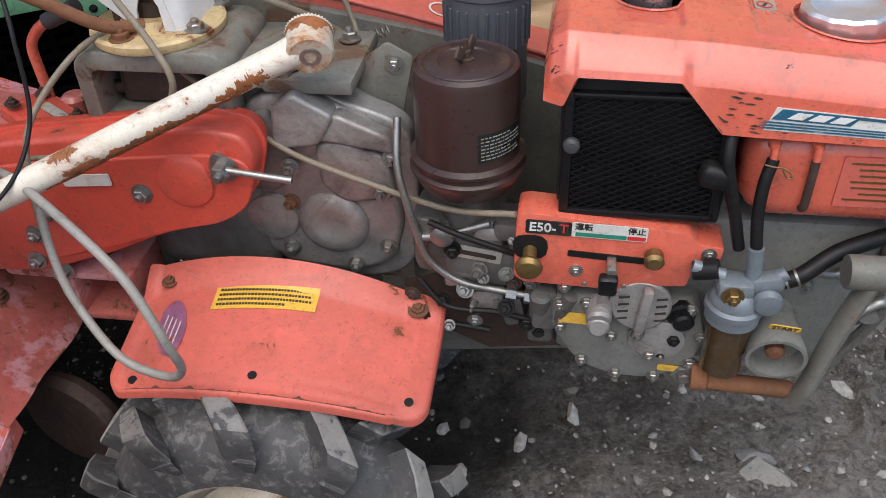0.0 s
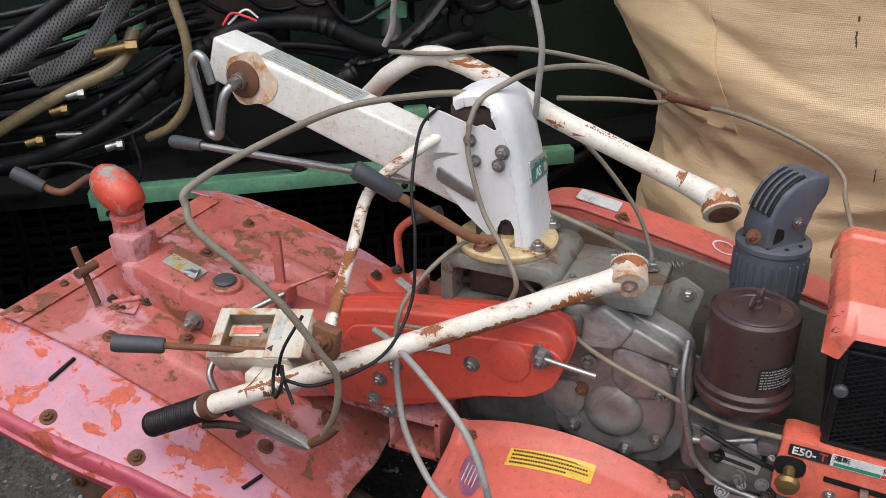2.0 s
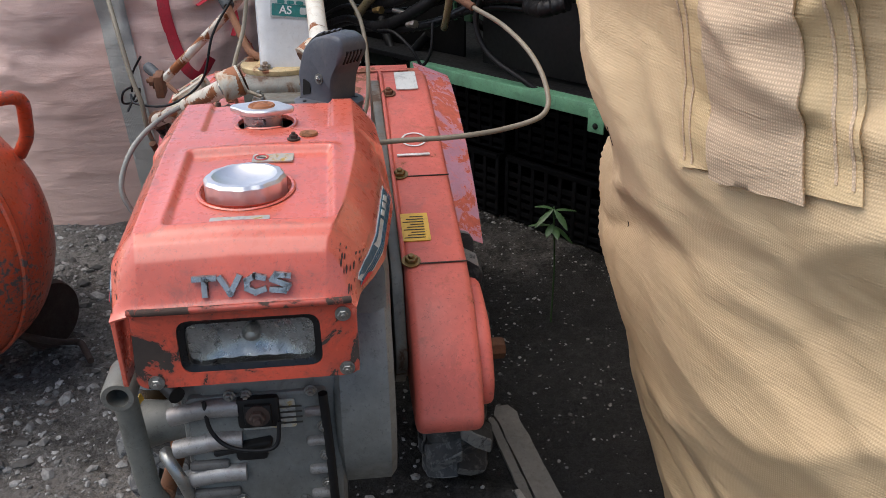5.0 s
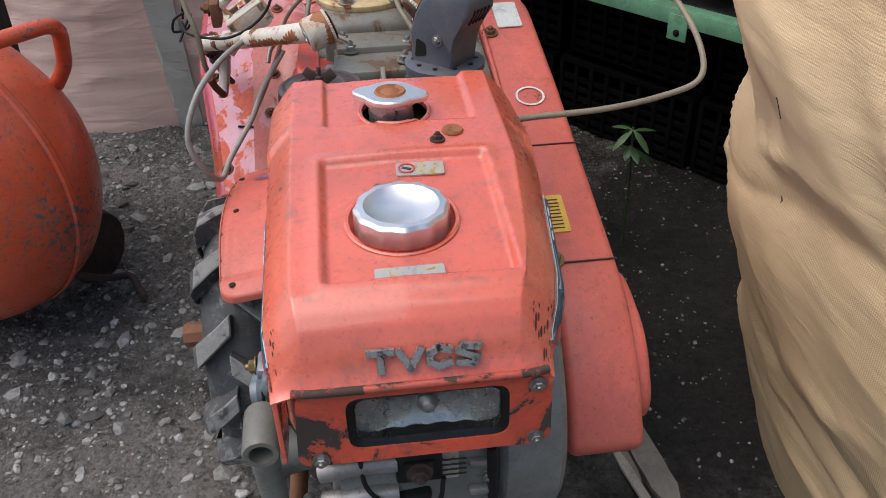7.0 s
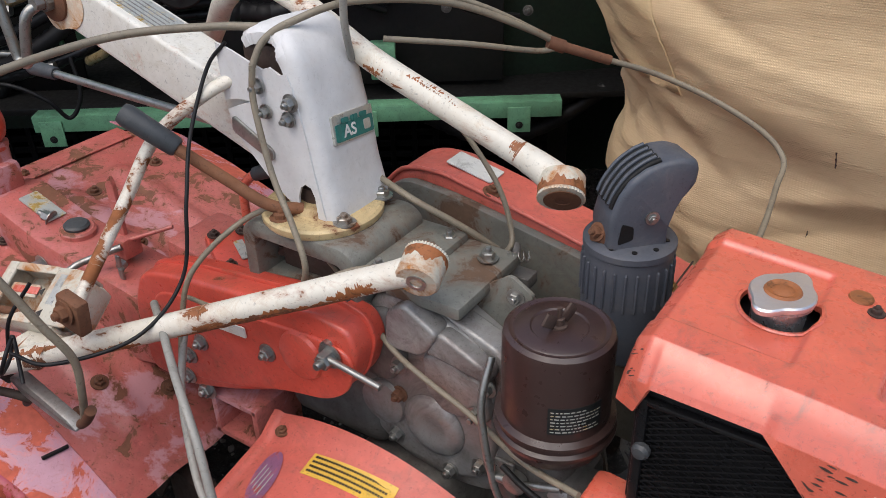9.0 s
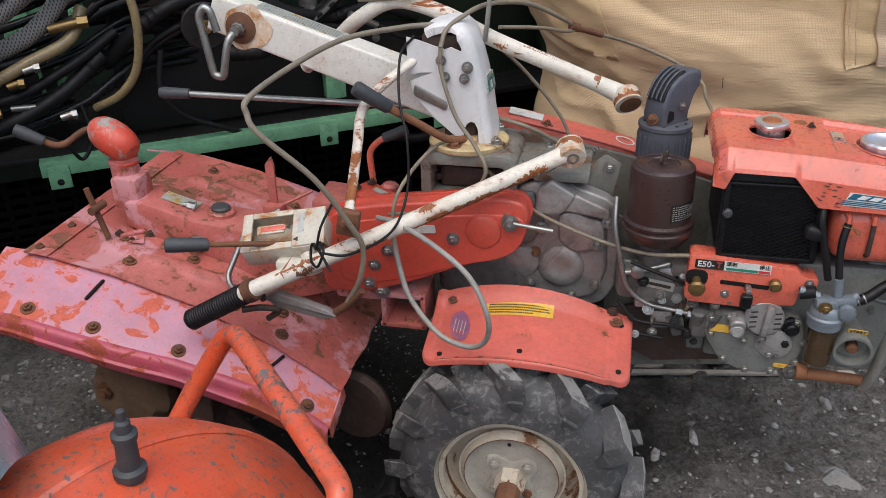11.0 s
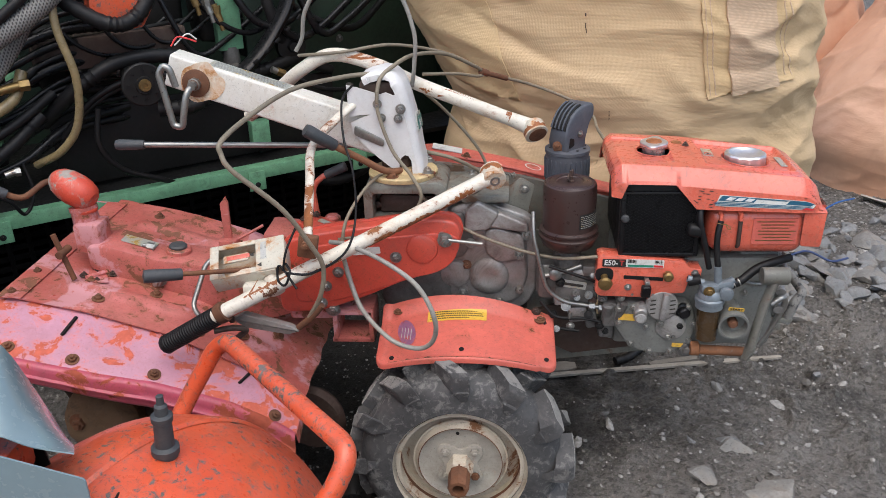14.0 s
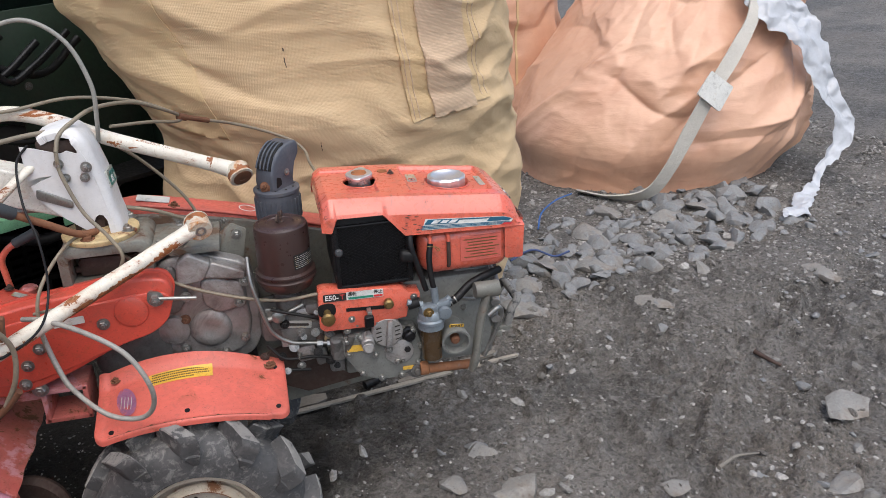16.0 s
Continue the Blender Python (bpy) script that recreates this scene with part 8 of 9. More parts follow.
def tiller_bead(x, y):
    b = 0.0
    for yc in (-0.145, 0.12, 0.26):
        b += 0.016 * max(0.0, 1 - abs(y - yc) / 0.028) * smooth01(-1.0, -0.97, x) * smooth01(0.46, 0.50, -x)
    return min(b, 0.009)


tiller = part("tiller_hood", sheet(lambda u, v: Vector((-1.10 + 0.705 * u + 0.012 * noise.noise(Vector((v * 9, u * 3, 4))) * (u > 0.97), -0.255 + 0.66 * v, tiller_z(-1.10 + 0.705 * u) + tiller_bead(-1.10 + 0.705 * u, -0.255 + 0.66 * v) + 0.002 * noise.noise(Vector((u * 6, v * 6, 1))))), 60, 60, 0.003), M["red_tiller"], tractor, "weathered red curved tiller hood with rusty bolts", sharp=50)


def tside(x, t):
    """The bleached side plate: slopes gently down, then turns over the edge."""
    t *= 1 - 0.38 * smooth01(-0.95, -0.38, x)
    y = -0.235 - 0.165 * t
    return Vector((x, y, tiller_z(x) - 0.006 - 0.052 * t - 0.012 * t * t))


part("side_plate", sheet(lambda u, v: tside(-1.19 + 0.79 * u, v) + Vector((0, 0, 0.001 * noise.noise(Vector((u * 8, v * 4, 2))))), 60, 16, 0.003), M["pink"], tiller, "bleached pink side plate with peeling paint and slots", sharp=50)
FLANGE = [(0.002, 0.002), (-0.008, -0.003), (-0.013, -0.012), (-0.0145, -0.030), (-0.016, -0.050), (-0.022, -0.056), (-0.022, -0.062), (-0.016, -0.068), (-0.0165, -0.090), (-0.011, -0.104), (0.0, -0.110), (0.012, -0.110)]


def flange_row(x, k, push):
    base = tside(x, 1.0)
    return [base + Vector((push, y * (1 if k > 0.3 else k / 0.3), z * k)) for y, z in FLANGE] + [base + Vector((push, y * (1 if k > 0.3 else k / 0.3) + 0.003, z * k - 0.001)) for y, z in reversed(FLANGE)]


part("side_flange", rings([flange_row(-1.19 + 0.79 * k / 50, 0.45 + 0.30 * k / 50, 0.0) for k in range(51)]), M["pink_dark"], tiller, "deep pink side flange with a pressed rib", sharp=50)
part("front_flange", sheet(lambda u, v: tside(-0.400, u) + Vector((0.004 * v, 0, -0.028 * v)), 16, 3, 0.003), M["red_tiller"], tiller)
for xa, xb in ((-0.932, -0.945), (-0.524, -0.540)):
    ta, tb = 0.18, 0.53
    pa, pb = tside(xa, ta), tside(xb, tb)
    d = (pb - pa).normalized()
    part("slot", plate((pa + pb) / 2 + Vector((0, 0, 0.0015)), d, d.cross(Vector((0.3, 0, -1))), (pb - pa).length, 0.011, 0.0022, 0.004), M["oil_shade_black"], tiller)
part("far_side_plate", sheet(lambda u, v: Vector((-1.19 + 0.79 * u, 0.395 + 0.12 * v, tiller_z(-1.19 + 0.79 * u) - 0.006 - 0.05 * v)), 50, 8, 0.003), M["pink"], tiller, "bleached pink side plate", sharp=50)
part("rear_strip", sheet(lambda u, v: Vector((-1.125 + 0.06 * u, -0.262 + 0.63 * v, tiller_z(-1.125 + 0.06 * u) + 0.005)), 6, 20, 0.003), M["red_tiller"], tiller)
# near wall takes dark rust to carry the shade under the hood
part("side_wall", prism([(-1.12, 0.74), (-0.91, 0.70), (-0.72, 0.64), (-0.55, 0.55), (-0.46, 0.46), (-0.52, 0.42), (-0.75, 0.40), (-1.0, 0.45)], -0.245, -0.238, 'y'), M["rust_dark"], tiller, "rusty inner side wall, dark to stand for the shaded inside")
mud = part("side_gear_case", dented(lathe([(0.105, 0.0), (0.10, 0.03), (0.075, 0.045), (0.03, 0.05), (0.001, 0.05)], (-0.92, -0.248, 0.44), (0, -1, 0.1), 40), 0.008, 0.03), surface("dried_mud", (0.17, 0.105, 0.06), 0.95, vary=0.4, patch=(0.08, 0.05, 0.03), patch_at=(0.5, 0.6), patch_scale=30, grain=0.8, grain_scale=180, lump=0.6), tiller, "side gear case caked with brown mud")
part("case_nut", hexbolt((-0.975, -0.289, 0.445), (0, -1, 0), 0.018, 0.016), M["rust"], mud)
part("side_wall", prism([(-1.12, 0.74), (-0.91, 0.70), (-0.72, 0.64), (-0.55, 0.55), (-0.42, 0.44), (-0.50, 0.38), (-0.75, 0.36), (-1.0, 0.42)], 0.40, 0.407, 'y'), M["red_tiller"], tiller)


def tnorm(x):
    return Vector((-(tiller_z(x + 0.02) - tiller_z(x - 0.02)) / 0.04, 0, 1)).normalized()


for x, y in ((-0.909, -0.191), (-0.955, -0.125), (-0.94, -0.063), (-0.948, 0.163), (-0.80, -0.10), (-0.544, -0.210), (-0.564, -0.150), (-1.10, -0.235), (-1.095, -0.12), (-0.86, 0.15), (-0.76, 0.12), (-0.70, 0.30), (-0.95, 0.33), (-0.60, 0.28), (-1.09, 0.10), (-0.50, -0.06), (-0.66, -0.20)):
    z = tiller_z(x) + tiller_bead(x, y)
    part("hood_bolt", hexbolt((x, y, z + 0.001), tnorm(x), 0.010, 0.010, 1.6), M["rust"], tiller)
for x in (-0.718, -1.05, -0.45, -0.90):
    p = tside(x, 0.86)
    part("plate_bolt", hexbolt(p, tnorm(x) + Vector((0, -0.35, 0)), 0.010, 0.010, 1.6), M["rust"], tiller)
part("hinge", join(rod((-0.97, -0.115, 0.772), (-0.93, -0.045, 0.762), 0.007), box((-0.955, -0.085, 0.764), (0.045, 0.09, 0.004), 0.001, 2, (0, 14, 28))), M["red_tiller"], tiller)
for x, y in ((-0.985, -0.10), (-0.965, -0.055), (-0.945, -0.115), (-0.925, -0.065)):
    part("hinge_bolt", hexbolt((x, y, tiller_z(x) + 0.004), tnorm(x), 0.0075, 0.008), M["rust_dark"], tiller)
tb = part("tiller_beam", join(prism(outline([(-0.985, 0.775), (-0.985, 0.835), (-0.93, 0.840), (-0.80, 0.800), (-0.46, 0.760), (-0.40, 0.74), (-0.40, 0.66), (-0.60, 0.60)], 0.012), -0.065, 0.055, 'y', 0.008)), M["red_tiller"], tractor, "red sheet gear beam over the tiller hood")
part("filler_boss", join(lathe([(0.034, -0.03), (0.034, 0.008), (0.030, 0.012)], (-0.763, 0.0, 0.796), (0.1, 0, 1), 26)), M["red_tiller"], tb)
part("filler_plug", lathe([(0.023, 0), (0.024, 0.006), (0.020, 0.010), (0.001, 0.012)], (-0.763, 0.0, 0.807), (0.1, 0, 1), 24), M["grip"], tb, "dark blue-grey rubber plug")
part("beam_bolt", join(hexbolt((-0.80, -0.066, 0.745), (0, -1, 0), 0.014, 0.022)), M["zinc"], tb, "large zinc plated bolt")
part("beam_bolt", hexbolt((-0.825, -0.01, 0.812), (-1, -0.3, 0.4), 0.011, 0.02), M["zinc"], tb)
part("beam_label", plate((-0.865, 0.0, 0.823), (1, 0, -0.30), (0, 1, 0), 0.09, 0.04), M["label_silver"], tb, "worn silver label")
hp = part("depth_post", join(box((-0.985, -0.01, 0.85), (0.07, 0.075, 0.08), 0.008), lathe([(0.034, 0), (0.034, 0.05), (0.036, 0.055), (0.036, 0.065)], (-1.0, 0.0, 0.86), (-0.1, 0.1, 1), 24)), M["red_tiller"], tractor, "red cast depth control post")
part("post_neck", lathe([(0.030, 0.0), (0.031, 0.006), (0.026, 0.010), (0.024, 0.040)], (-0.998, 0.002, 0.910), (-0.05, 0.05, 1.0), 26), M["red_chipped"], hp)
part("post_head", lathe([(0.020, -0.052), (0.033, -0.042), (0.041, -0.020), (0.044, 0.005), (0.042, 0.032), (0.035, 0.055), (0.024, 0.070), (0.014, 0.077), (0.001, 0.079)], (-1.012, 0.005, 0.968), (-1.0, 0.22, 0.52), 30), M["red_chipped"], hp, "chipped red bulbous post head")
ck = part("crank", bent([(-1.06, 0.03, 0.985), (-1.10, 0.02, 0.99), (-1.145, -0.03, 0.955), (-1.19, -0.05, 0.985)], 0.008, 0.03), M["rust"], tractor, "rusty bent crank with a grey grip")
part("lever_grip", lathe([(0.013, 0), (0.016, 0.05), (0.014, 0.068), (0.001, 0.07)], (-1.175, -0.045, 0.976), (-0.045, -0.02, 0.03), 16), M["grip"], ck, "dark grey grip")
part("depth_pin", join(rod((-0.995, -0.13, 0.775), (-1.025, -0.13, 0.90), 0.007), rod((-1.01, -0.15, 0.85), (-1.01, -0.10, 0.85), 0.010)), M["rust"], tractor, "rusty locking pin")
part("rotor", join(rod((-0.72, -0.35, 0.40), (-0.72, 0.45, 0.40), 0.03), *[moved(prism(outline([(-0.03, 0.0), (0.03, 0.0), (0.04, 0.16), (0.10, 0.20), (0.08, 0.215), (0.0, 0.18)], 0.01), -0.004, 0.004, 'y'), Matrix.Translation((-0.72, -0.32 + 0.07 * k, 0.40)) @ Matrix.Rotation(k * 2.2, 4, 'Y')) for k in range(11)]), M["rust_dark"], tractor, "rusty tiller rotor with curved blades")
part("tail_wheel", lathe([(0.05, -0.02), (0.09, -0.018), (0.10, 0.0), (0.09, 0.018), (0.05, 0.02)], (-0.42, -0.10, 0.34), (0.2, 1, 0), 26), M["rust_dark"], tractor, "rusty curved coulter plate")

# ---- cables ----
def cable(pts, mat="cable", r=0.0042, label="grey-beige sheathed control cable"):
    return part("control_cable", pipe(pts, r, 8, 10), M[mat], tractor, label)


cable([(0.075, 0.16, 0.93), (0.068, 0.195, 0.945), (0.03, 0.21, 1.02), (-0.05, 0.20, 1.12), (-0.12, 0.15, 1.20)])
cable([(-0.198, -0.022, 1.225), (-0.190, -0.002, 1.256), (-0.165, 0.03, 1.276), (-0.12, 0.10, 1.290), (-0.05, 0.22, 1.268), (0.02, 0.32, 1.215), (0.052, 0.355, 1.188)], r=0.005)
cable([(-0.42, 0.14, 1.285), (-0.30, 0.10, 1.300), (-0.18, 0.16, 1.305), (-0.05, 0.26, 1.262), (0.03, 0.34, 1.205), (0.056, 0.357, 1.186)])
cable([(-0.10, 0.13, 1.235), (-0.02, 0.22, 1.215), (0.03, 0.32, 1.185), (0.052, 0.354, 1.183)])
part("cable_sleeve", join(rod((0.048, 0.350, 1.189), (0.112, 0.408, 1.158), 0.0075), rod((0.040, 0.343, 1.193), (0.058, 0.359, 1.184), 0.010)), M["rust"], tractor, "rusty cable junction sleeve")
cable([(0.110, 0.406, 1.159), (0.17, 0.455, 1.132), (0.25, 0.490, 1.095), (0.33, 0.50, 1.055), (0.370, 0.488, 1.022), (0.378, 0.43, 1.003), (0.390, 0.34, 0.995), (0.402, 0.22, 0.995), (0.41, 0.17, 0.985)], "cable", 0.0044, "light grey sheathed throttle cable")
cable([(-0.20, 0.03, 1.262), (-0.28, -0.01, 1.262), (-0.38, -0.10, 1.256), (-0.44, -0.25, 1.236), (-0.471, -0.367, 1.214), (-0.470, -0.383, 1.190), (-0.448, -0.389, 1.155), (-0.365, -0.357, 1.06), (-0.315, -0.33, 0.96), (-0.298, -0.312, 0.90), (-0.31, -0.31, 0.83), (-0.345, -0.30, 0.765)], "cable", 0.0056, "stiff grey-beige control cable")
cable([(-0.29, -0.14, 0.86), (-0.26, -0.19, 0.79), (-0.23, -0.22, 0.735), (-0.16, -0.265, 0.685), (-0.093, -0.280, 0.672), (-0.055, -0.30, 0.71), (-0.050, -0.322, 0.78), (-0.09, -0.30, 0.85), (-0.171, -0.255, 0.890), (-0.26, -0.20, 0.905), (-0.31, -0.17, 0.90)], "cable_light", 0.0058, "light grey cable hanging in a loop")
cable([(-0.16, 0.02, 1.025), (-0.22, -0.05, 1.01), (-0.275, -0.12, 0.94), (-0.285, -0.15, 0.86), (-0.265, -0.185, 0.79), (-0.24, -0.215, 0.74)])
cable([(-0.198, -0.022, 1.225), (-0.196, -0.030, 1.177), (-0.165, -0.045, 1.09), (-0.121, -0.063, 1.033), (-0.095, -0.075, 0.985), (-0.11, -0.07, 0.94)], "cable", 0.0045)
cable([(-0.13, -0.03, 1.0), (-0.06, -0.02, 0.92), (0.03, -0.05, 0.872), (0.151, -0.058, 0.828), (0.25, -0.09, 0.822), (0.335, -0.115, 0.838)], "cable", 0.0042)
cable([(-0.30, -0.12, 0.885), (-0.21, -0.13, 0.905), (-0.10, -0.12, 0.955), (-0.03, -0.06, 0.99), (0.03, 0.0, 0.985)], "cable", 0.0036)
cable([(-0.42, 0.12, 1.30), (-0.40, 0.115, 1.335), (-0.385, 0.11, 1.40), (-0.33, 0.10, 1.47), (-0.23, 0.085, 1.50), (-0.15, 0.075, 1.45), (-0.112, 0.067, 1.352), (-0.115, 0.07, 1.27), (-0.125, 0.09, 1.215)], "cable_light", 0.0052, "light grey cable arching over the column")
cable([(-0.10, 0.10, 1.04), (-0.03, 0.09, 1.025), (0.03, 0.12, 0.985), (0.07, 0.15, 0.945)], "cable", 0.0048)
wire = part("tie_wire", join(pipe([(-0.255, -0.01, 1.245), (-0.283, -0.025, 1.208), (-0.275, -0.08, 1.13), (-0.25, -0.125, 1.06), (-0.245, -0.16, 0.96), (-0.26, -0.24, 0.905), (-0.32, -0.33, 0.895), (-0.373, -0.352, 0.905)], 0.0028, 7, 8), pipe([(-0.373, -0.345, 0.925), (-0.36, -0.365, 0.915), (-0.372, -0.372, 0.885), (-0.395, -0.345, 0.885), (-0.39, -0.335, 0.915), (-0.35, -0.36, 0.87)], 0.0028, 7, 6), pipe([(-0.38, -0.35, 0.91), (-0.37, -0.34, 0.955), (-0.35, -0.31, 1.0)], 0.0026, 7, 6)), M["black"], tractor, "black tie wire knotted round the handlebar")


# ---- orange drum on wheels ----
drum = thing("drum", (-0.48, -1.0, 0.09), "orange-red steel drum with chipped paint on small wheels", "drum")
DC, DA = Vector((-0.479, -1.0, 0.528)), Vector((0.893, -0.449, 0.0))
prof = []
for k in range(33):
    a = -math.pi / 2 + math.pi * k / 32
    prof.append((0.380 * max(0.0, math.cos(a)) ** 0.9, 0.297 * math.sin(a)))
part("shell", dented(lathe(prof, DC, DA, 72), 0.004, 0.12), M["orange"], drum, "glossy orange-red dished drum shell")
part("seam", lathe([(0.381, -0.012), (0.386, -0.006), (0.386, 0.006), (0.381, 0.012)], DC, DA, 72, False), M["orange"], drum)
part("carrying_hoop", bent([(-0.535, -0.70, 0.72), (-0.51, -0.66, 0.775), (-0.432, -0.623, 0.903), (-0.125, -0.95, 0.893), (-0.155, -0.985, 0.83), (-0.22, -1.0, 0.76)], 0.0175, 0.05, 16), M["orange"], drum, "bent orange tube handle with bare scraped patches")
NB, NT = Vector((-0.412, -0.975, 0.870)), Vector((-0.402, -0.975, 1.010))
nd = (NT - NB).normalized()
part("valve", lathe([(0.0235, 0), (0.0235, 0.012), (0.0190, 0.016), (0.0180, 0.032), (0.0215, 0.033), (0.0215, 0.043), (0.0150, 0.047), (0.0138, 0.090), (0.0165, 0.092), (0.0165, 0.101), (0.0105, 0.104), (0.0098, 0.118), (0.0060, 0.122), (0.0055, 0.136), (0.0008, 0.138)], NB, nd, 20), M["grip"], drum, "grimy dark steel valve stem")
part("valve_base", lathe([(0.036, -0.03), (0.034, 0.006), (0.030, 0.014), (0.026, 0.018)], NB, nd, 8), M["orange"], drum)
part("drain_plug", join(lathe([(0.055, 0), (0.052, 0.012), (0.040, 0.016), (0.001, 0.017)], DC + DA * 0.290, DA, 26), lathe([(0.024, 0.016), (0.024, 0.03)], DC + DA * 0.290, DA, 4)), M["orange"], drum)
for at in ((-0.667, -0.772, 0.175), (-0.30, -1.25, 0.175)):
    w = part("wheel", lathe([(0.045, -0.02), (0.10, -0.022), (0.108, 0.0), (0.10, 0.022), (0.045, 0.02)], at, (0.45, 0.89, 0), 28), M["rust_dark"], drum, "small rusty spoked wheel")
    for k in range(5):
        part("spoke", moved(box((0.05, 0, 0), (0.09, 0.008, 0.016), 0.002), Matrix.Translation(at) @ Matrix.Rotation(-0.47, 4, 'Z') @ Matrix.Rotation(k * math.tau / 5, 4, 'Y')), M["rust"], w)
part("axle", rod((-0.69, -0.76, 0.175), (-0.28, -1.26, 0.175), 0.012), M["rust_dark"], drum)
part("stand", bent([(-0.45, -0.85, 0.25), (-0.55, -0.72, 0.14), (-0.62, -0.68, 0.10), (-0.50, -0.62, 0.10)], 0.010, 0.03), M["rust_dark"], drum)

# ---- blue-grey machine cover ----
cov = thing("machine_cover", (-0.75, -1.05, 0.05), "glossy blue-grey bent sheet metal machine cover", "cover")


FAR_EDGE = spline([(-1.12, -0.97, 1.06), (-0.95, -0.97, 1.082), (-0.844, -0.97, 1.098), (-0.781, -0.97, 1.110), (-0.721, -0.97, 1.119), (-0.665, -0.97, 1.111), (-0.628, -0.97, 1.083), (-0.597, -0.97, 1.010), (-0.562, -0.97, 0.905)], 6)
NEAR_EDGE = spline([(-1.10, -1.12, 1.00), (-0.88, -1.12, 1.020), (-0.751, -1.12, 1.027), (-0.695, -1.12, 1.030), (-0.642, -1.12, 1.031), (-0.607, -1.12, 1.034), (-0.563, -1.12, 1.037), (-0.519, -1.12, 1.021), (-0.462, -1.12, 1.012)], 6)


def cover_pt(u, v):
    """u along the bend, v from the far edge to the near one."""
    k = min(int(u * 48 + 0.5), 48)
    p, q = FAR_EDGE[k], NEAR_EDGE[k]
    return p + (q - p) * v + Vector((0.006, 0.0, 0.018)) * math.sin(math.pi * v) * (1 - 0.5 * u)


part("top_sheet", sheet(cover_pt, 48, 14, 0.002), M["slate"], cov, "glossy blue-grey curved sheet", sharp=60)
part("side_sheet", prism(outline([(-1.12, 0.93), (-0.765, 0.986), (-0.686, 1.014), (-0.622, 1.043), (-0.442, 0.987), (-0.440, 0.06), (-1.12, 0.06)], 0.006), -1.143, -1.140, 'y'), M["slate"], cov, "flat blue-grey side sheet")
# black strip and sheet stand in for the shade inside the gap
part("gap_shade_strip", box((-0.446, -1.10, 0.48), (0.003, 0.07, 0.84), 0.001), M["oil_shade_black"], cov)
part("gap_shade_sheet", prism(outline([(-1.12, 1.04), (-0.80, 1.07), (-0.68, 1.03), (-0.60, 0.92), (-0.58, 0.72), (-0.57, 0.06), (-1.12, 0.06)], 0.006), -0.985, -0.982, 'y'), M["oil_shade_black"], cov)
part("inner_frame", box((-0.68, -1.05, 0.93), (0.16, 0.10, 0.06), 0.01), M["orange"], cov, "orange part inside the cover")

HC, HA = Vector((-0.935, -0.875, 1.09)), Vector((0.12, -0.99, 0)).normalized()
hb = Vector((HA.y, -HA.x, 0))
part("outlet_hood", rings([[HC + HA * d + (hb * math.cos(a) * -1 + Vector((0, 0, 1)) * math.sin(a)) * r for a in [math.pi * k / 20 for k in range(21)]] + [HC + HA * d + (hb * math.cos(a) * -1 + Vector((0, 0, 1)) * math.sin(a)) * (r - 0.004) for a in [math.pi * k / 20 for k in range(20, -1, -1)]] for d, r in ((-0.03, 0.085), (0.0, 0.09), (0.03, 0.092), (0.075, 0.092))]), M["orange"], cov, "curved orange sheet hood")

# ---- green harvesting machine behind ----
GO, GS, GD = Vector((-1.65, 0.5, 0)), Vector((0.82, 0.574, 0)).normalized(), Vector((-0.574, 0.82, 0)).normalized()


def G(s, d, z):
    return GO + GS * s + GD * d + Vector((0, 0, z))


GM = Matrix((GS, GD, Vector((0, 0, 1)))).transposed().to_4x4()
GM.translation = GO


def gbox(c, s, bevel=0.004, rot=None):
    return moved(box(c, s, bevel, 2, rot), GM)


hv = thing("harvester", G(0.5, 0.6, 0.05), "green harvesting machine with covers off and black hoses exposed", "farm machine")
part("body_panel", gbox((0.35, 0.75, 1.1), (3.6, 0.02, 2.2)), M["green_shaded"], hv, "green inner body panel, darkened for the shade inside")
part("floor_panel", gbox((0.35, 0.35, 0.70), (3.4, 0.80, 0.02)), M["oil_shade_black"], hv)
# unseen slab added overhead to keep sky light off the parts below
part("sky_blocker", gbox((0.30, 0.85, 1.95), (3.6, 1.1, 0.7), 0.05), M["green"], hv, "green slab above the view, added to shade the machine")
part("end_panel", gbox((1.95, 0.55, 1.0), (0.03, 0.9, 1.6)), M["green_shaded"], hv)
part("skirt_panel", gbox((0.80, 0.03, 0.86), (1.05, 0.012, 0.27)), M["oil_shade_black"], hv, "black skirt panel")
part("skirt_panel", gbox((-0.55, 0.10, 0.88), (1.3, 0.012, 0.34)), M["oil_shade_black"], hv, "black skirt panel")
part("rail", join(gbox((0.74, -0.10, 0.682), (1.48, 0.005, 0.045), 0.001), gbox((0.74, -0.06, 0.704), (1.48, 0.08, 0.005), 0.001)), M["green"], hv, "pale green angle iron rail")
part("lower_rail", gbox((0.2, 0.10, 0.625), (2.2, 0.05, 0.05), 0.003), M["green_shaded"], hv)
for s in (0.05, 0.93, 1.36):
    b = part("rail_bracket", gbox((s, -0.106, 0.655), (0.065, 0.006, 0.075), 0.002), M["green"], hv)
    part("bracket_bolt", hexbolt(G(s, -0.109, 0.64), -GD, 0.007, 0.006), M["oil_shade_black"], b)
for s0, s1, z0, d in ((-0.02, 0.13, 0.85, 0.12), (0.175, 0.235, 1.19, 0.05), (0.885, 0.975, 1.13, 0.02), (-0.75, -0.62, 0.7, 0.2)):
    part("post", gbox(((s0 + s1) / 2, d, (z0 + 1.7) / 2), (s1 - s0, 0.05, 1.7 - z0), 0.004), M["green"], hv, "pale green steel post")
part("post_rib", gbox((0.055, 0.09, 1.27), (0.012, 0.02, 0.84), 0.002), M["green"], hv)
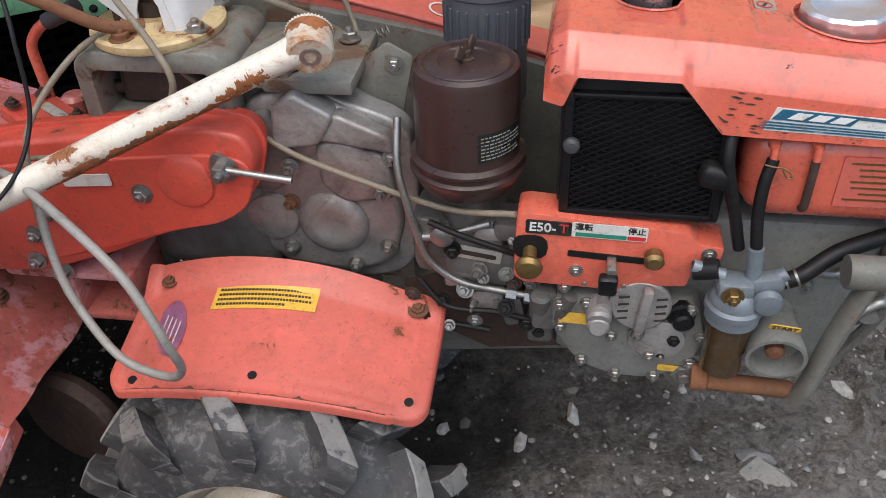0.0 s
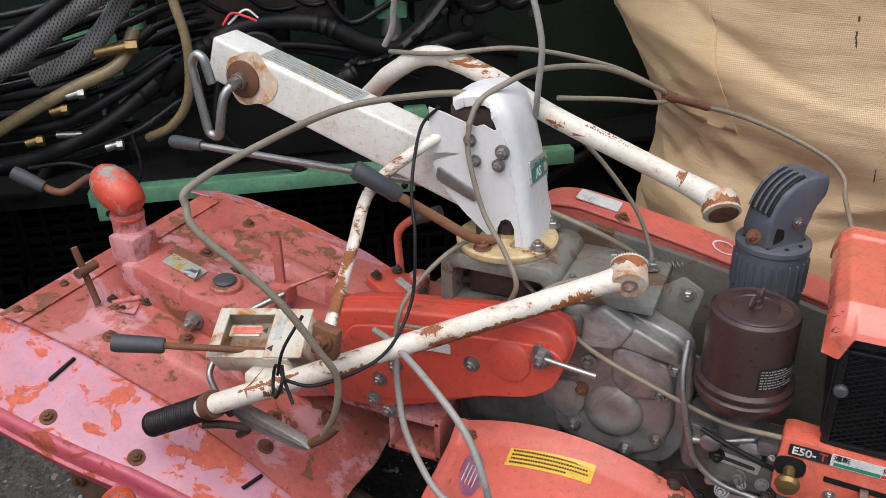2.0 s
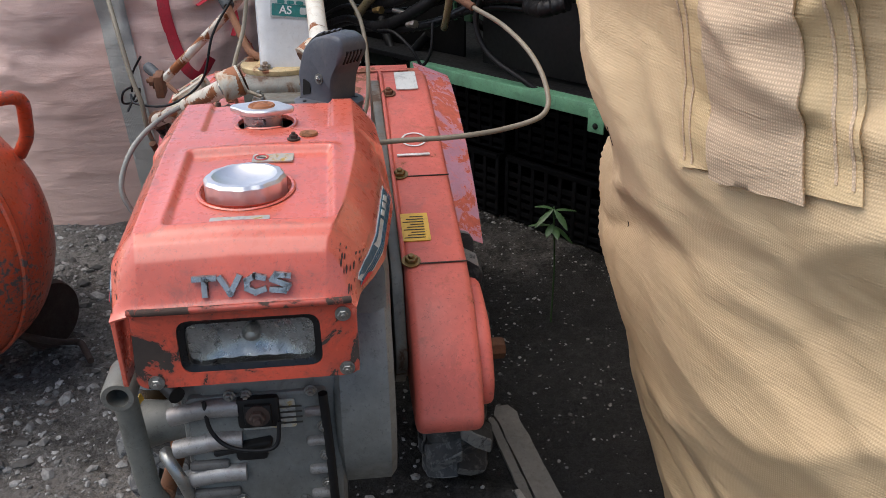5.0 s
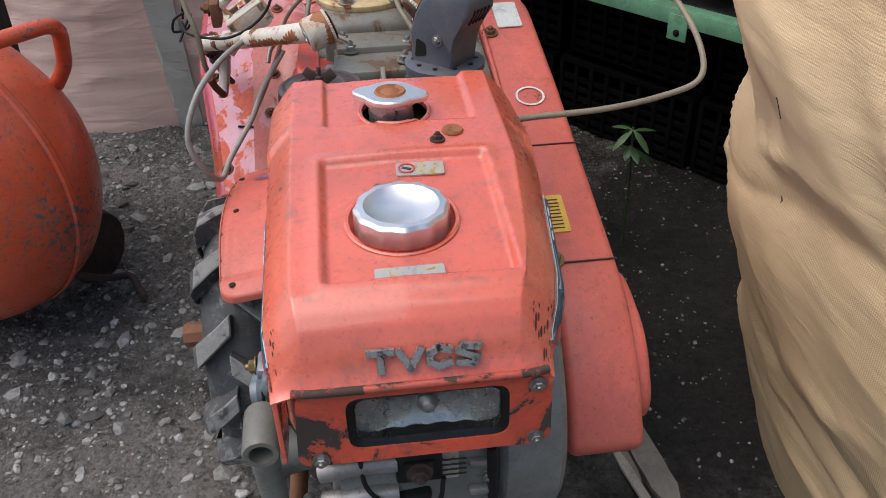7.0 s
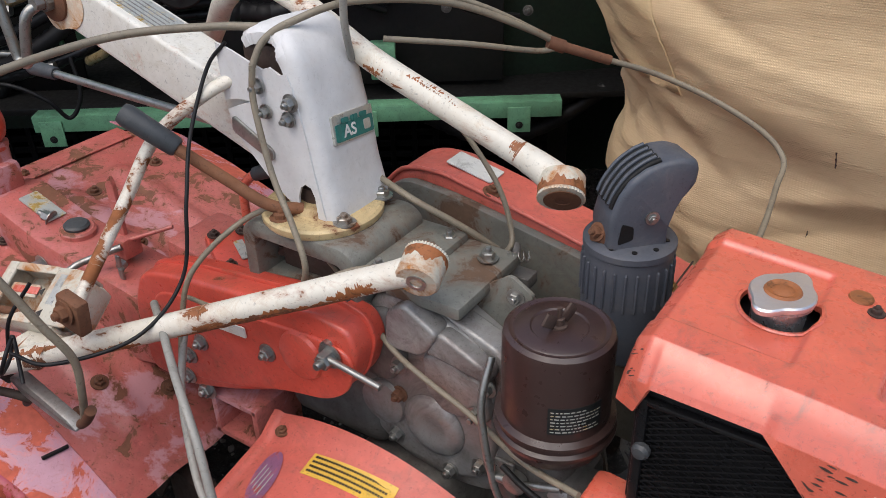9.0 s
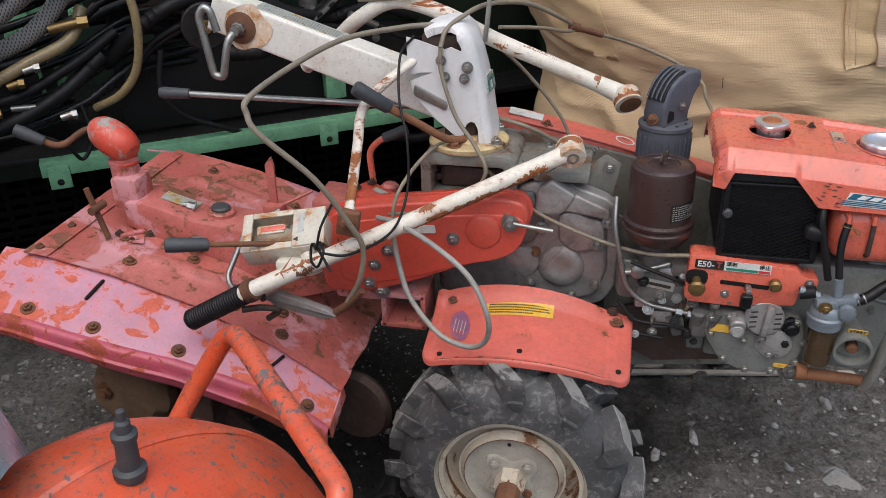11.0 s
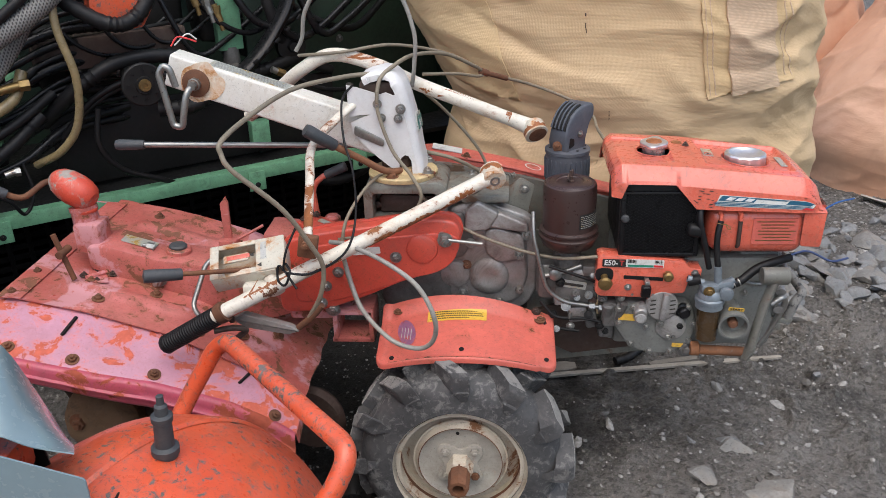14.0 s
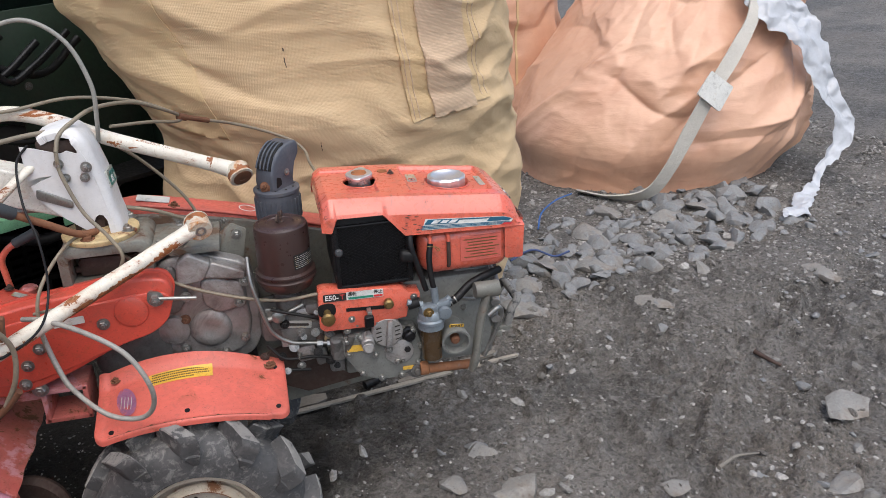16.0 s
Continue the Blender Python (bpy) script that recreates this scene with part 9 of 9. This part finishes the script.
part("post_end", lathe([(0.026, 0), (0.028, 0.05), (0.022, 0.06), (0.020, 0.12)], G(0.205, 0.05, 1.08), (0, 0, 1), 18), M["green"], hv)
part("steel_beam", gbox((0.52, 0.03, 1.185), (0.50, 0.10, 0.105), 0.008), M["rust_dark"], hv, "brown rusted steel beam")
part("red_housing", moved(prism(outline([(0.44, 1.30), (0.50, 1.265), (0.60, 1.27), (0.64, 1.33), (0.62, 1.45), (0.46, 1.45)], 0.01), -0.17, -0.08, 'y', 0.006), GM), M["orange"], hv, "red cast housing")
dd = part("drive_disc", lathe([(0.066, 0), (0.068, 0.004), (0.068, 0.016), (0.064, 0.019), (0.028, 0.019), (0.026, 0.026), (0.001, 0.026)], G(0.54, -0.31, 1.12), -GD, 40), M["oil_shade_black"], hv, "black drive flange with brass hub")
part("disc_hub", lathe([(0.020, 0.026), (0.018, 0.032), (0.009, 0.032), (0.008, 0.028), (0.001, 0.028)], G(0.54, -0.31, 1.12), -GD, 20), M["brass"], dd)
for k in range(8):
    a = k * math.tau / 8
    part("disc_hole", lathe([(0.0065, 0), (0.0065, 0.0012)], G(0.54 + 0.048 * math.cos(a), -0.3295, 1.12 + 0.048 * math.sin(a)), -GD, 12), M["black_gloss"], dd)
part("disc_shaft", rod(G(0.54, -0.31, 1.12), G(0.54, 0.05, 1.12), 0.03), M["oil_shade_black"], dd)
sp = part("pipe_stub", join(lathe([(0.030, 0.05), (0.032, -0.01), (0.020, -0.014)], G(0.93, 0.02, 1.09), (0, 0, 1), 20), lathe([(0.026, 0), (0.026, 0.05), (0.030, 0.052), (0.030, 0.062), (0.018, 0.062), (0.017, 0.03), (0.001, 0.03)], G(0.93, 0.0, 1.06), -GD + Vector((0, 0, -0.2)), 24)), M["alu_dark"], hv, "open steel pipe stub")
part("green_ledge", gbox((1.15, 0.20, 0.76), (0.75, 0.05, 0.035), 0.003), M["green"], hv, "green ledge bar")
part("green_box", gbox((0.83, 0.19, 0.86), (0.07, 0.06, 0.12), 0.004), M["green"], hv)
part("green_plate", gbox((1.45, 0.12, 1.0), (0.9, 0.012, 0.75), 0.003, (0, 0, 8)), M["green_shaded"], hv, "green side plate, darkened for the shade inside")


def hose(pts, r, mat="black", ribs=0, label="black rubber hose", n=10):
    P = [G(*p) for p in pts]
    if ribs:
        return part("hose", pipe(P, r, 12, ribs, rfun=lambda t: r * (1 + 0.09 * math.sin(t * ribs * len(pts) * 2.6))), M[mat], hv, label)
    return part("hose", pipe(P, r, 10, n), M[mat], hv, label)


part("cable_guide", pipe([G(0.78, -0.05, 1.02), G(0.91, -0.06, 1.045), G(1.004, -0.06, 1.111), G(1.077, -0.05, 1.188), G(1.15, -0.04, 1.30), G(1.19, 0.0, 1.48)], 0.045, 10, 10, flat=0.5), M["black_gloss"], hv, "curved black cable guide")
for k in range(9):
    t = 0.8 + 0.045 * k
    part("guide_link", gbox((t, -0.105, 1.035 + 0.9 * max(0.0, t - 0.86) ** 1.25), (0.022, 0.006, 0.012), 0.002, (0, -10 - 5 * k, 0)), M["oil_shade_black"], hv)
part("pressure_fitting", rod(G(1.04, -0.09, 1.06), G(1.137, -0.09, 1.01), 0.012), M["zinc"], hv, "zinc plated hose fitting")
part("fitting_collar", lathe([(0.016, 0), (0.016, 0.03)], G(1.06, -0.09, 1.05), GS * 0.9 + Vector((0, 0, -0.45)), 6), M["brass"], hv)
hose([(1.13, -0.09, 1.014), (1.23, -0.08, 0.959), (1.36, -0.05, 0.93)], 0.009)
part("pump_hub", lathe([(0.055, 0), (0.055, 0.03), (0.020, 0.034), (0.016, 0.05), (0.001, 0.05)], G(1.15, 0.0, 1.12), -GD, 26), M["oil_shade_black"], hv, "oily black pump hub")
part("bracket_box", gbox((0.985, -0.03, 0.815), (0.07, 0.05, 0.10), 0.004), M["green"], hv, "pale green bracket box")
part("plug_connector", lathe([(0.024, 0), (0.026, 0.02), (0.026, 0.05), (0.018, 0.055), (0.018, 0.08)], G(0.56, -0.08, 1.12), GS * -0.9 + Vector((0, 0, 0.2)), 16), M["alu_dark"], hv, "grey cable connector")
for k, mt in enumerate(("ink_red", "label_white", "ink_green")):
    hose([(0.60, -0.08, 1.135 + 0.008 * k), (0.63, -0.10, 1.16), (0.66, -0.09, 1.15 - 0.01 * k)], 0.0035, mt, label="thin coloured wire")
for k in range(4):
    part("louvre", gbox((1.1, 0.16, 0.84 + 0.02 * k), (0.4, 0.03, 0.006), 0.001), M["green_shaded"], hv)


hose([(-0.45, -0.15, 0.98), (-0.14, -0.20, 1.10), (0.08, -0.20, 1.24), (0.30, -0.20, 1.37), (0.45, -0.18, 1.5)], 0.034, "braid", label="thick grey braided hose")
hose([(-0.05, -0.14, 1.06), (0.08, -0.15, 1.12), (0.20, -0.14, 1.24), (0.33, -0.13, 1.42)], 0.026, "braid", label="grey braided hose")
hose([(-0.40, -0.19, 1.04), (-0.12, -0.23, 1.16), (0.10, -0.23, 1.29), (0.30, -0.22, 1.43)], 0.016, label="black rubber hose")
hose([(0.36, -0.18, 1.50), (0.335, -0.20, 1.32), (0.36, -0.22, 1.15), (0.34, -0.20, 1.00), (0.28, -0.16, 0.91), (0.20, -0.10, 0.86)], 0.013, "hose_tan", label="yellowed clear hose")
hose([(-0.30, -0.12, 0.86), (-0.10, -0.17, 0.97), (0.05, -0.18, 1.04), (0.17, -0.16, 1.09), (0.22, -0.12, 1.17)], 0.018, "hose_tan", label="yellowed clear hose")
part("hose_fitting", join(rod(G(0.12, -0.17, 1.125), G(0.22, -0.17, 1.14), 0.014), lathe([(0.019, 0), (0.019, 0.03)], G(0.20, -0.17, 1.137), GS, 6)), M["brass"], hv, "brass hose fitting")
part("hose_fitting", rod(G(-0.03, -0.15, 0.905), G(0.06, -0.15, 0.90), 0.010), M["zinc"], hv)
hose([(0.25, -0.05, 0.98), (0.38, -0.12, 1.10), (0.52, -0.13, 1.165), (0.70, -0.12, 1.155), (0.85, -0.10, 1.08), (1.0, -0.05, 1.05), (1.2, 0.0, 1.08)], 0.024, ribs=14, label="ribbed black hose loom")
hose([(0.30, -0.05, 0.92), (0.42, -0.10, 1.05), (0.58, -0.11, 1.10), (0.80, -0.10, 1.07), (1.05, -0.06, 1.00)], 0.011)
hose([(0.30, -0.04, 0.90), (0.40, -0.09, 1.02), (0.56, -0.10, 1.085), (0.76, -0.08, 1.05), (1.0, -0.02, 0.95)], 0.010)
hose([(0.42, -0.12, 1.02), (0.40, -0.13, 0.90), (0.46, -0.12, 0.80), (0.60, -0.08, 0.72), (0.72, -0.02, 0.64)], 0.010)
hose([(0.34, -0.13, 1.40), (0.48, -0.20, 1.30), (0.58, -0.19, 1.31), (0.68, -0.12, 1.42)], 0.024, ribs=12, label="ribbed black hose loom")
hose([(1.05, 0.0, 1.5), (1.08, -0.03, 1.25), (1.16, 0.0, 1.08), (1.32, 0.02, 1.0)], 0.020, ribs=10, label="ribbed black hose loom")
hose([(1.00, 0.05, 1.45), (1.20, 0.03, 1.25), (1.42, 0.03, 1.15), (1.6, 0.06, 1.25)], 0.014)
hose([(1.10, 0.02, 0.62), (1.28, -0.02, 0.56), (1.45, -0.02, 0.60), (1.62, 0.0, 0.70)], 0.022, ribs=10, label="ribbed black hose loom")
hose([(0.62, -0.10, 0.98), (0.72, -0.14, 0.985), (0.80, -0.12, 1.01)], 0.026, ribs=10, label="ribbed black hose end")
hose([(-0.35, -0.08, 0.80), (-0.10, -0.14, 0.84), (0.10, -0.14, 0.92), (0.25, -0.10, 1.02)], 0.022, ribs=16, label="ribbed black hose loom")
hose([(-0.35, -0.06, 0.92), (-0.05, -0.15, 0.93), (0.14, -0.14, 1.00), (0.30, -0.08, 1.08)], 0.016)
hose([(-0.30, -0.10, 1.0), (-0.10, -0.14, 1.02), (0.10, -0.13, 1.06), (0.26, -0.06, 1.16)], 0.014)
hose([(-0.12, -0.16, 0.82), (0.0, -0.18, 0.83), (0.09, -0.17, 0.78), (0.13, -0.15, 0.72), (0.17, -0.14, 0.78), (0.16, -0.12, 0.88)], 0.006)
rng = random.Random(9)
for k in range(16):
    s, z, d = rng.uniform(-0.9, 1.5), rng.uniform(0.80, 1.4), rng.uniform(0.05, 0.4)
    hose([(s, d, z), (s + rng.uniform(0.1, 0.25), d - 0.05, z + rng.uniform(-0.15, 0.15)), (s + rng.uniform(0.3, 0.5), d, z + rng.uniform(-0.25, 0.2))], rng.uniform(0.007, 0.02), "oil_shade_black")
for k in range(14):
    z0 = 0.80 + 0.035 * k
    bend = rng.uniform(-0.05, 0.07)
    hose([(-0.75, -0.02 - 0.006 * k, z0 - 0.10), (-0.40, -0.10 - 0.005 * k, z0 + bend * 0.5), (-0.12, -0.13, z0 + bend), (0.14, -0.11 + 0.004 * k, z0 + 0.05 + bend), (0.34, -0.03, z0 + 0.13 + bend * 0.4), (0.55, 0.04, z0 + 0.14)], rng.choice((0.008, 0.010, 0.013, 0.016)), "black_gloss", ribs=18 if k % 4 == 1 else 0, label="black spiral-wrapped hose" if k % 4 == 1 else "black rubber hose")
for k in range(8):
    s0, z0 = 0.30 + 0.12 * k, 1.30 + 0.02 * (k % 3)
    hose([(s0, 0.06, z0 + 0.2), (s0 + 0.05, -0.02, z0), (s0 + 0.13, -0.04, z0 - 0.10 - 0.02 * (k % 4)), (s0 + 0.25, -0.01, z0 - 0.13), (s0 + 0.42, 0.05, z0 - 0.04)], rng.choice((0.007, 0.010, 0.014)), "black_gloss", label="black rubber hose")
for k, (s, z) in enumerate(((-0.02, 0.98), (0.03, 1.02), (-0.10, 0.90), (0.10, 0.87))):
    part("hose_fitting", join(rod(G(s, -0.19, z), G(s + 0.045, -0.19, z + 0.01), 0.011), lathe([(0.015, 0), (0.015, 0.016)], G(s + 0.030, -0.19, z + 0.006), GS, 6)), M["zinc"] if k % 2 else M["brass"], hv, "small hose fitting")
for k, (s, z) in enumerate(((0.80, 1.30), (0.845, 1.27), (0.875, 1.24))):
    part("hose_coupling", join(rod(G(s, -0.03, z + 0.06), G(s + 0.015, -0.04, z), 0.013), lathe([(0.017, 0), (0.017, 0.025)], G(s + 0.006, -0.034, z + 0.03), (0, 0, 1), 6), rod(G(s + 0.015, -0.04, z), G(s + 0.02, -0.042, z - 0.03), 0.008)), M["brass"] if k != 1 else M["zinc"], hv, "brass hose coupling")
    hose([(s, -0.03, z + 0.05), (s - 0.03, -0.01, z + 0.16), (s - 0.08, 0.02, z + 0.3)], 0.012)
for k in range(10):
    s, z = rng.uniform(0.3, 1.5), rng.uniform(0.9, 1.3)
    part("machine_bolt", hexbolt(G(s, 0.02, z), -GD, 0.010, 0.008), M["alu_dark"], hv)
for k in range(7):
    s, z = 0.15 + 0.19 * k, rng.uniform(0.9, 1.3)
    part("engine_lump", dented(gbox((s, 0.22, z), (rng.uniform(0.1, 0.2), 0.2, rng.uniform(0.1, 0.3)), 0.02), 0.02, 0.06, k), M["oil_shade_black"], hv)
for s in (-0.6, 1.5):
    part("leg", gbox((s, 0.4, 0.38), (0.12, 0.3, 0.64), 0.01), M["oil_shade_black"], hv)


# ---- black plastic crates under the machine ----
def crate_parts(w, d, h):
    """A slotted crate: base, rims, corner posts and slatted sides, its base at the origin."""
    t = thing("plastic_crate", (0, 0, 0), "black slotted plastic crate lying on the ground", "crate", "crates under the machine")
    part("base", box((0, 0, 0.006), (w, d, 0.012), 0.003), M["crate"], t)
    part("rim", join(*[box(c, s, 0.003) for c, s in (((0, -d / 2, h - 0.012), (w, 0.02, 0.024)), ((0, d / 2, h - 0.012), (w, 0.02, 0.024)), ((-w / 2, 0, h - 0.012), (0.02, d, 0.024)), ((w / 2, 0, h - 0.012), (0.02, d, 0.024)))]), M["crate"], t)
    for k in range(5):
        z = 0.04 + (h - 0.08) * k / 5
        part("slat", box((0, -d / 2, z), (w, 0.006, 0.022), 0.001), M["crate"], t)
        part("slat", box((-w / 2, 0, z), (0.006, d, 0.022), 0.001), M["crate"], t)
        part("slat", box((w / 2, 0, z), (0.006, d, 0.022), 0.001), M["crate"], t)
    for k in range(9):
        x = -w / 2 + w * k / 8
        part("upright", box((x, -d / 2 - 0.003, h / 2), (0.018, 0.010, h - 0.02), 0.002), M["crate"], t)
    part("back", box((0, d / 2, h / 2), (w, 0.006, h), 0.001), M["crate"], t)
    return t


crate = crate_parts(0.56, 0.36, 0.27)
ang = math.atan2(GS.y, GS.x)
first = True
for s, d, z in ((-0.62, 0.32, 0.07), (-0.02, 0.30, 0.07), (0.58, 0.33, 0.07), (1.18, 0.34, 0.07), (-0.60, 0.34, 0.345), (-0.01, 0.33, 0.345), (0.60, 0.36, 0.345), (1.20, 0.37, 0.345)):
    p = G(s, d, z)
    m = Matrix.Translation(p) @ Matrix.Rotation(ang + 0.03 * math.sin(s * 9 + z * 20), 4, 'Z')
    if first:
        crate.matrix_basis = m
        first = False
    else:
        copy_thing(crate, m)


# ---- rubble, planks and rubbish ----
def stone(at, size, rng, flat=0.75, rot=None):
    """A broken angular stone: the hull of a few random points, its edges slightly worn."""
    bm = bmesh.new()
    e = Euler((rng.uniform(-.3, .3), rng.uniform(-.3, .3), rng.uniform(0, 6.28))).to_matrix()
    sx, sy, sz = rng.uniform(.9, 1.5), rng.uniform(.6, 1.0), flat * rng.uniform(.7, 1.2)
    for _ in range(13):
        p = Vector((rng.gauss(0, 1), rng.gauss(0, 1), rng.gauss(0, 1))).normalized() * rng.uniform(0.8, 1.05)
        bm.verts.new(e @ Vector((p.x * sx, p.y * sy, max(-0.4, p.z) * sz)) * size + Vector(at))
    bmesh.ops.convex_hull(bm, input=bm.verts[:])
    bmesh.ops.delete(bm, geom=[v for v in bm.verts if not v.link_faces], context='VERTS')
    bmesh.ops.subdivide_edges(bm, edges=bm.edges[:], cuts=3 if size > 0.03 else 1, use_grid_fill=True)
    bmesh.ops.smooth_vert(bm, verts=bm.verts[:], factor=0.35, use_axis_x=True, use_axis_y=True, use_axis_z=True)
    o = Vector(at) * 7
    for v in bm.verts:
        q = v.co / size
        v.co += noise.noise_vector(q * 1.6 + o) * size * 0.10 + noise.noise_vector(q * 5 + o) * size * 0.035
    return bm


rng = random.Random(21)
for k in range(285):
    if k < 235:
        x = rng.uniform(1.12, 3.0)
        y = rng.uniform(1.0 + 0.25 * (x - 1.1), min(2.3, 1.55 + 0.55 * (x - 1.1)))
        s = 0.030 * math.exp(abs(rng.gauss(0, 0.55)))
    else:
        x, y = rng.uniform(0.3, 3.6), rng.uniform(-0.5, 1.5)
        s = rng.uniform(0.012, 0.035)
    s = min(s, 0.10)
    if 1.0 > x > 0.0 and y > 0.7:
        continue
    solo("stone", stone((x, y, ground_z(x, y) + s * 0.08), s, rng), M["stone"], "broken grey stone lying on the earth", "stone", "rubble stones", sharp=28)
for x, y, s in ((0.80, 0.10, 0.065), (1.775, 0.916, 0.075), (2.13, 1.14, 0.09), (1.46, 1.39, 0.13), (1.69, 1.34, 0.13), (1.23, 1.01, 0.10), (2.60, 0.95, 0.09), (1.45, 1.60, 0.12), (1.80, 1.70, 0.13), (1.30, 1.25, 0.10), (2.35, 1.35, 0.09), (0.68, -0.01, 0.055), (0.84, -0.08, 0.085), (0.88, -0.01, 0.025), (0.825, 0.448, 0.035), (1.30, -0.20, 0.045), (1.95, -0.155, 0.04), (2.03, 0.02, 0.10), (1.80, -0.29, 0.085), (2.5, 1.85, 0.12), (2.0, 1.95, 0.14), (2.25, 1.80, 0.12)):
    solo("stone", stone((x, y, ground_z(x, y) + s * 0.03), s, rng, 0.33), M["stone_pale"], "flat broken pale grey stone lying on the earth", "stone", "rubble stones", sharp=28)


def plank(p, q, w, t, seed):
    p, q = Vector(p), Vector(q)
    d = (q - p).normalized()
    side = d.cross(Vector((0, 0, 1))).normalized()
    rows = []
    for k in range(15):
        c = p + (q - p) * k / 14
        ww = w * (1 + 0.2 * noise.noise(Vector((k * 0.6, seed, 0)))) * (0.6 if k in (0, 14) else 1)
        rows.append([c + side * ww / 2 + Vector((0, 0, 0)), c + side * ww / 2 + Vector((0, 0, t)), c - side * ww / 2 + Vector((0, 0, t * (1 + 0.3 * noise.noise(Vector((k, seed, 3)))))), c - side * ww / 2])
    return rings(rows)


def on_ground(x, y, h=0.0):
    return (x, y, ground_z(x, y) + h)


solo("plank", plank(on_ground(-0.16, 0.530, 0.002), on_ground(0.36, 0.582, 0.002), 0.058, 0.012, 1), M["wood"], "split weathered grey timber plank", "plank", "planks on the ground")
solo("plank", plank(on_ground(-0.10, 0.490, 0.001), on_ground(0.30, 0.530, 0.001), 0.022, 0.010, 4), M["wood"], "thin weathered grey timber strip", "plank", "planks on the ground")
solo("plank", plank(on_ground(0.20, 0.500, 0.004), on_ground(1.09, 0.662, 0.004), 0.020, 0.008, 7), M["wood_pale"], "long thin pale timber lath lying under the engine", "plank", "planks on the ground")
solo("plank", plank(on_ground(0.62, 0.60, 0.002), on_ground(1.02, 0.71, 0.002), 0.024, 0.010, 9), M["wood"], "thin weathered grey timber strip", "plank", "planks on the ground")
solo("stick", pipe([on_ground(1.46, -0.16, 0.01), on_ground(1.55, -0.11, 0.012), on_ground(1.65, -0.08, 0.006)], 0.006, 8, rfun=lambda t: 0.007 - 0.004 * t), M["wood"], "thin broken grey stick on the mud", "stick", "sticks on the ground")
solo("stick", pipe([on_ground(1.93, 0.41, 0.01), on_ground(1.96, 0.37, 0.014), on_ground(2.0, 0.34, 0.008)], 0.009, 8, rfun=lambda t: 0.010 - 0.004 * t), M["rust_dark"], "short dark stick on the mud", "stick", "sticks on the ground")
solo("rope", pipe([on_ground(1.55, 1.75, 0.05), on_ground(1.62, 1.9, 0.07), on_ground(1.75, 2.05, 0.06), on_ground(1.9, 2.2, 0.04)], 0.0045, 7), surface("blue_rope", (0.03, 0.12, 0.35), 0.6), "blue plastic rope among the stones", "rope")
solo("rope", pipe([on_ground(1.28, 1.35, 0.08), on_ground(1.4, 1.4, 0.10), on_ground(1.5, 1.38, 0.07), on_ground(1.6, 1.45, 0.05)], 0.005, 7), surface("dark_blue_rope", (0.04, 0.07, 0.18), 0.6), "dark blue rope among the stones", "rope")
solo("hose_piece", pipe([on_ground(0.50, 0.60, 0.02), on_ground(0.56, 0.63, 0.025), on_ground(0.64, 0.70, 0.03)], 0.016, 10, 10, rfun=lambda t: 0.016 * (1 + 0.1 * math.sin(t * 90))), M["black"], "short piece of ribbed black hose", "hose")
solo("plastic_scrap", dented(sheet(lambda u, v: Vector((-0.33 + 0.14 * u, -0.27 + 0.10 * v, ground_z(-0.26, -0.2) + 0.14 + 0.02 * math.sin(u * 5) + 0.02 * v)), 14, 12, 0.003), 0.02, 0.04), M["oil_shade_black"], "torn dark plastic scrap", "scrap")
weed = thing("weed", on_ground(-0.60, 0.77), "tall green weed growing beside the crates", "plant")
part("stem", pipe([on_ground(-0.60, 0.77, -0.01), on_ground(-0.61, 0.775, 0.20), on_ground(-0.59, 0.76, 0.40)], 0.0032, 6), M["leaf"], weed)
for k in range(11):
    a, ln = k * 2.4, 0.05 + 0.03 * rng.random()
    c = Vector(on_ground(-0.59, 0.76, 0.33 + 0.07 * rng.random()))
    d = Vector((math.cos(a), math.sin(a), 0.5 - 1.1 * rng.random()))
    sd = d.cross(Vector((0, 0, 1))).normalized()
    part("leaf", rings([[c + d * ln * t + sd * w * 0.012 + Vector((0, 0, -0.02 * t * t)), c + d * ln * t - sd * w * 0.012 + Vector((0, 0, -0.02 * t * t)), c + d * ln * t + Vector((0, 0, 0.002 - 0.02 * t * t))] for t, w in ((0.0, 0.1), (0.3, 0.8), (0.6, 1.0), (0.85, 0.6), (1.0, 0.05))]), M["leaf"], weed)
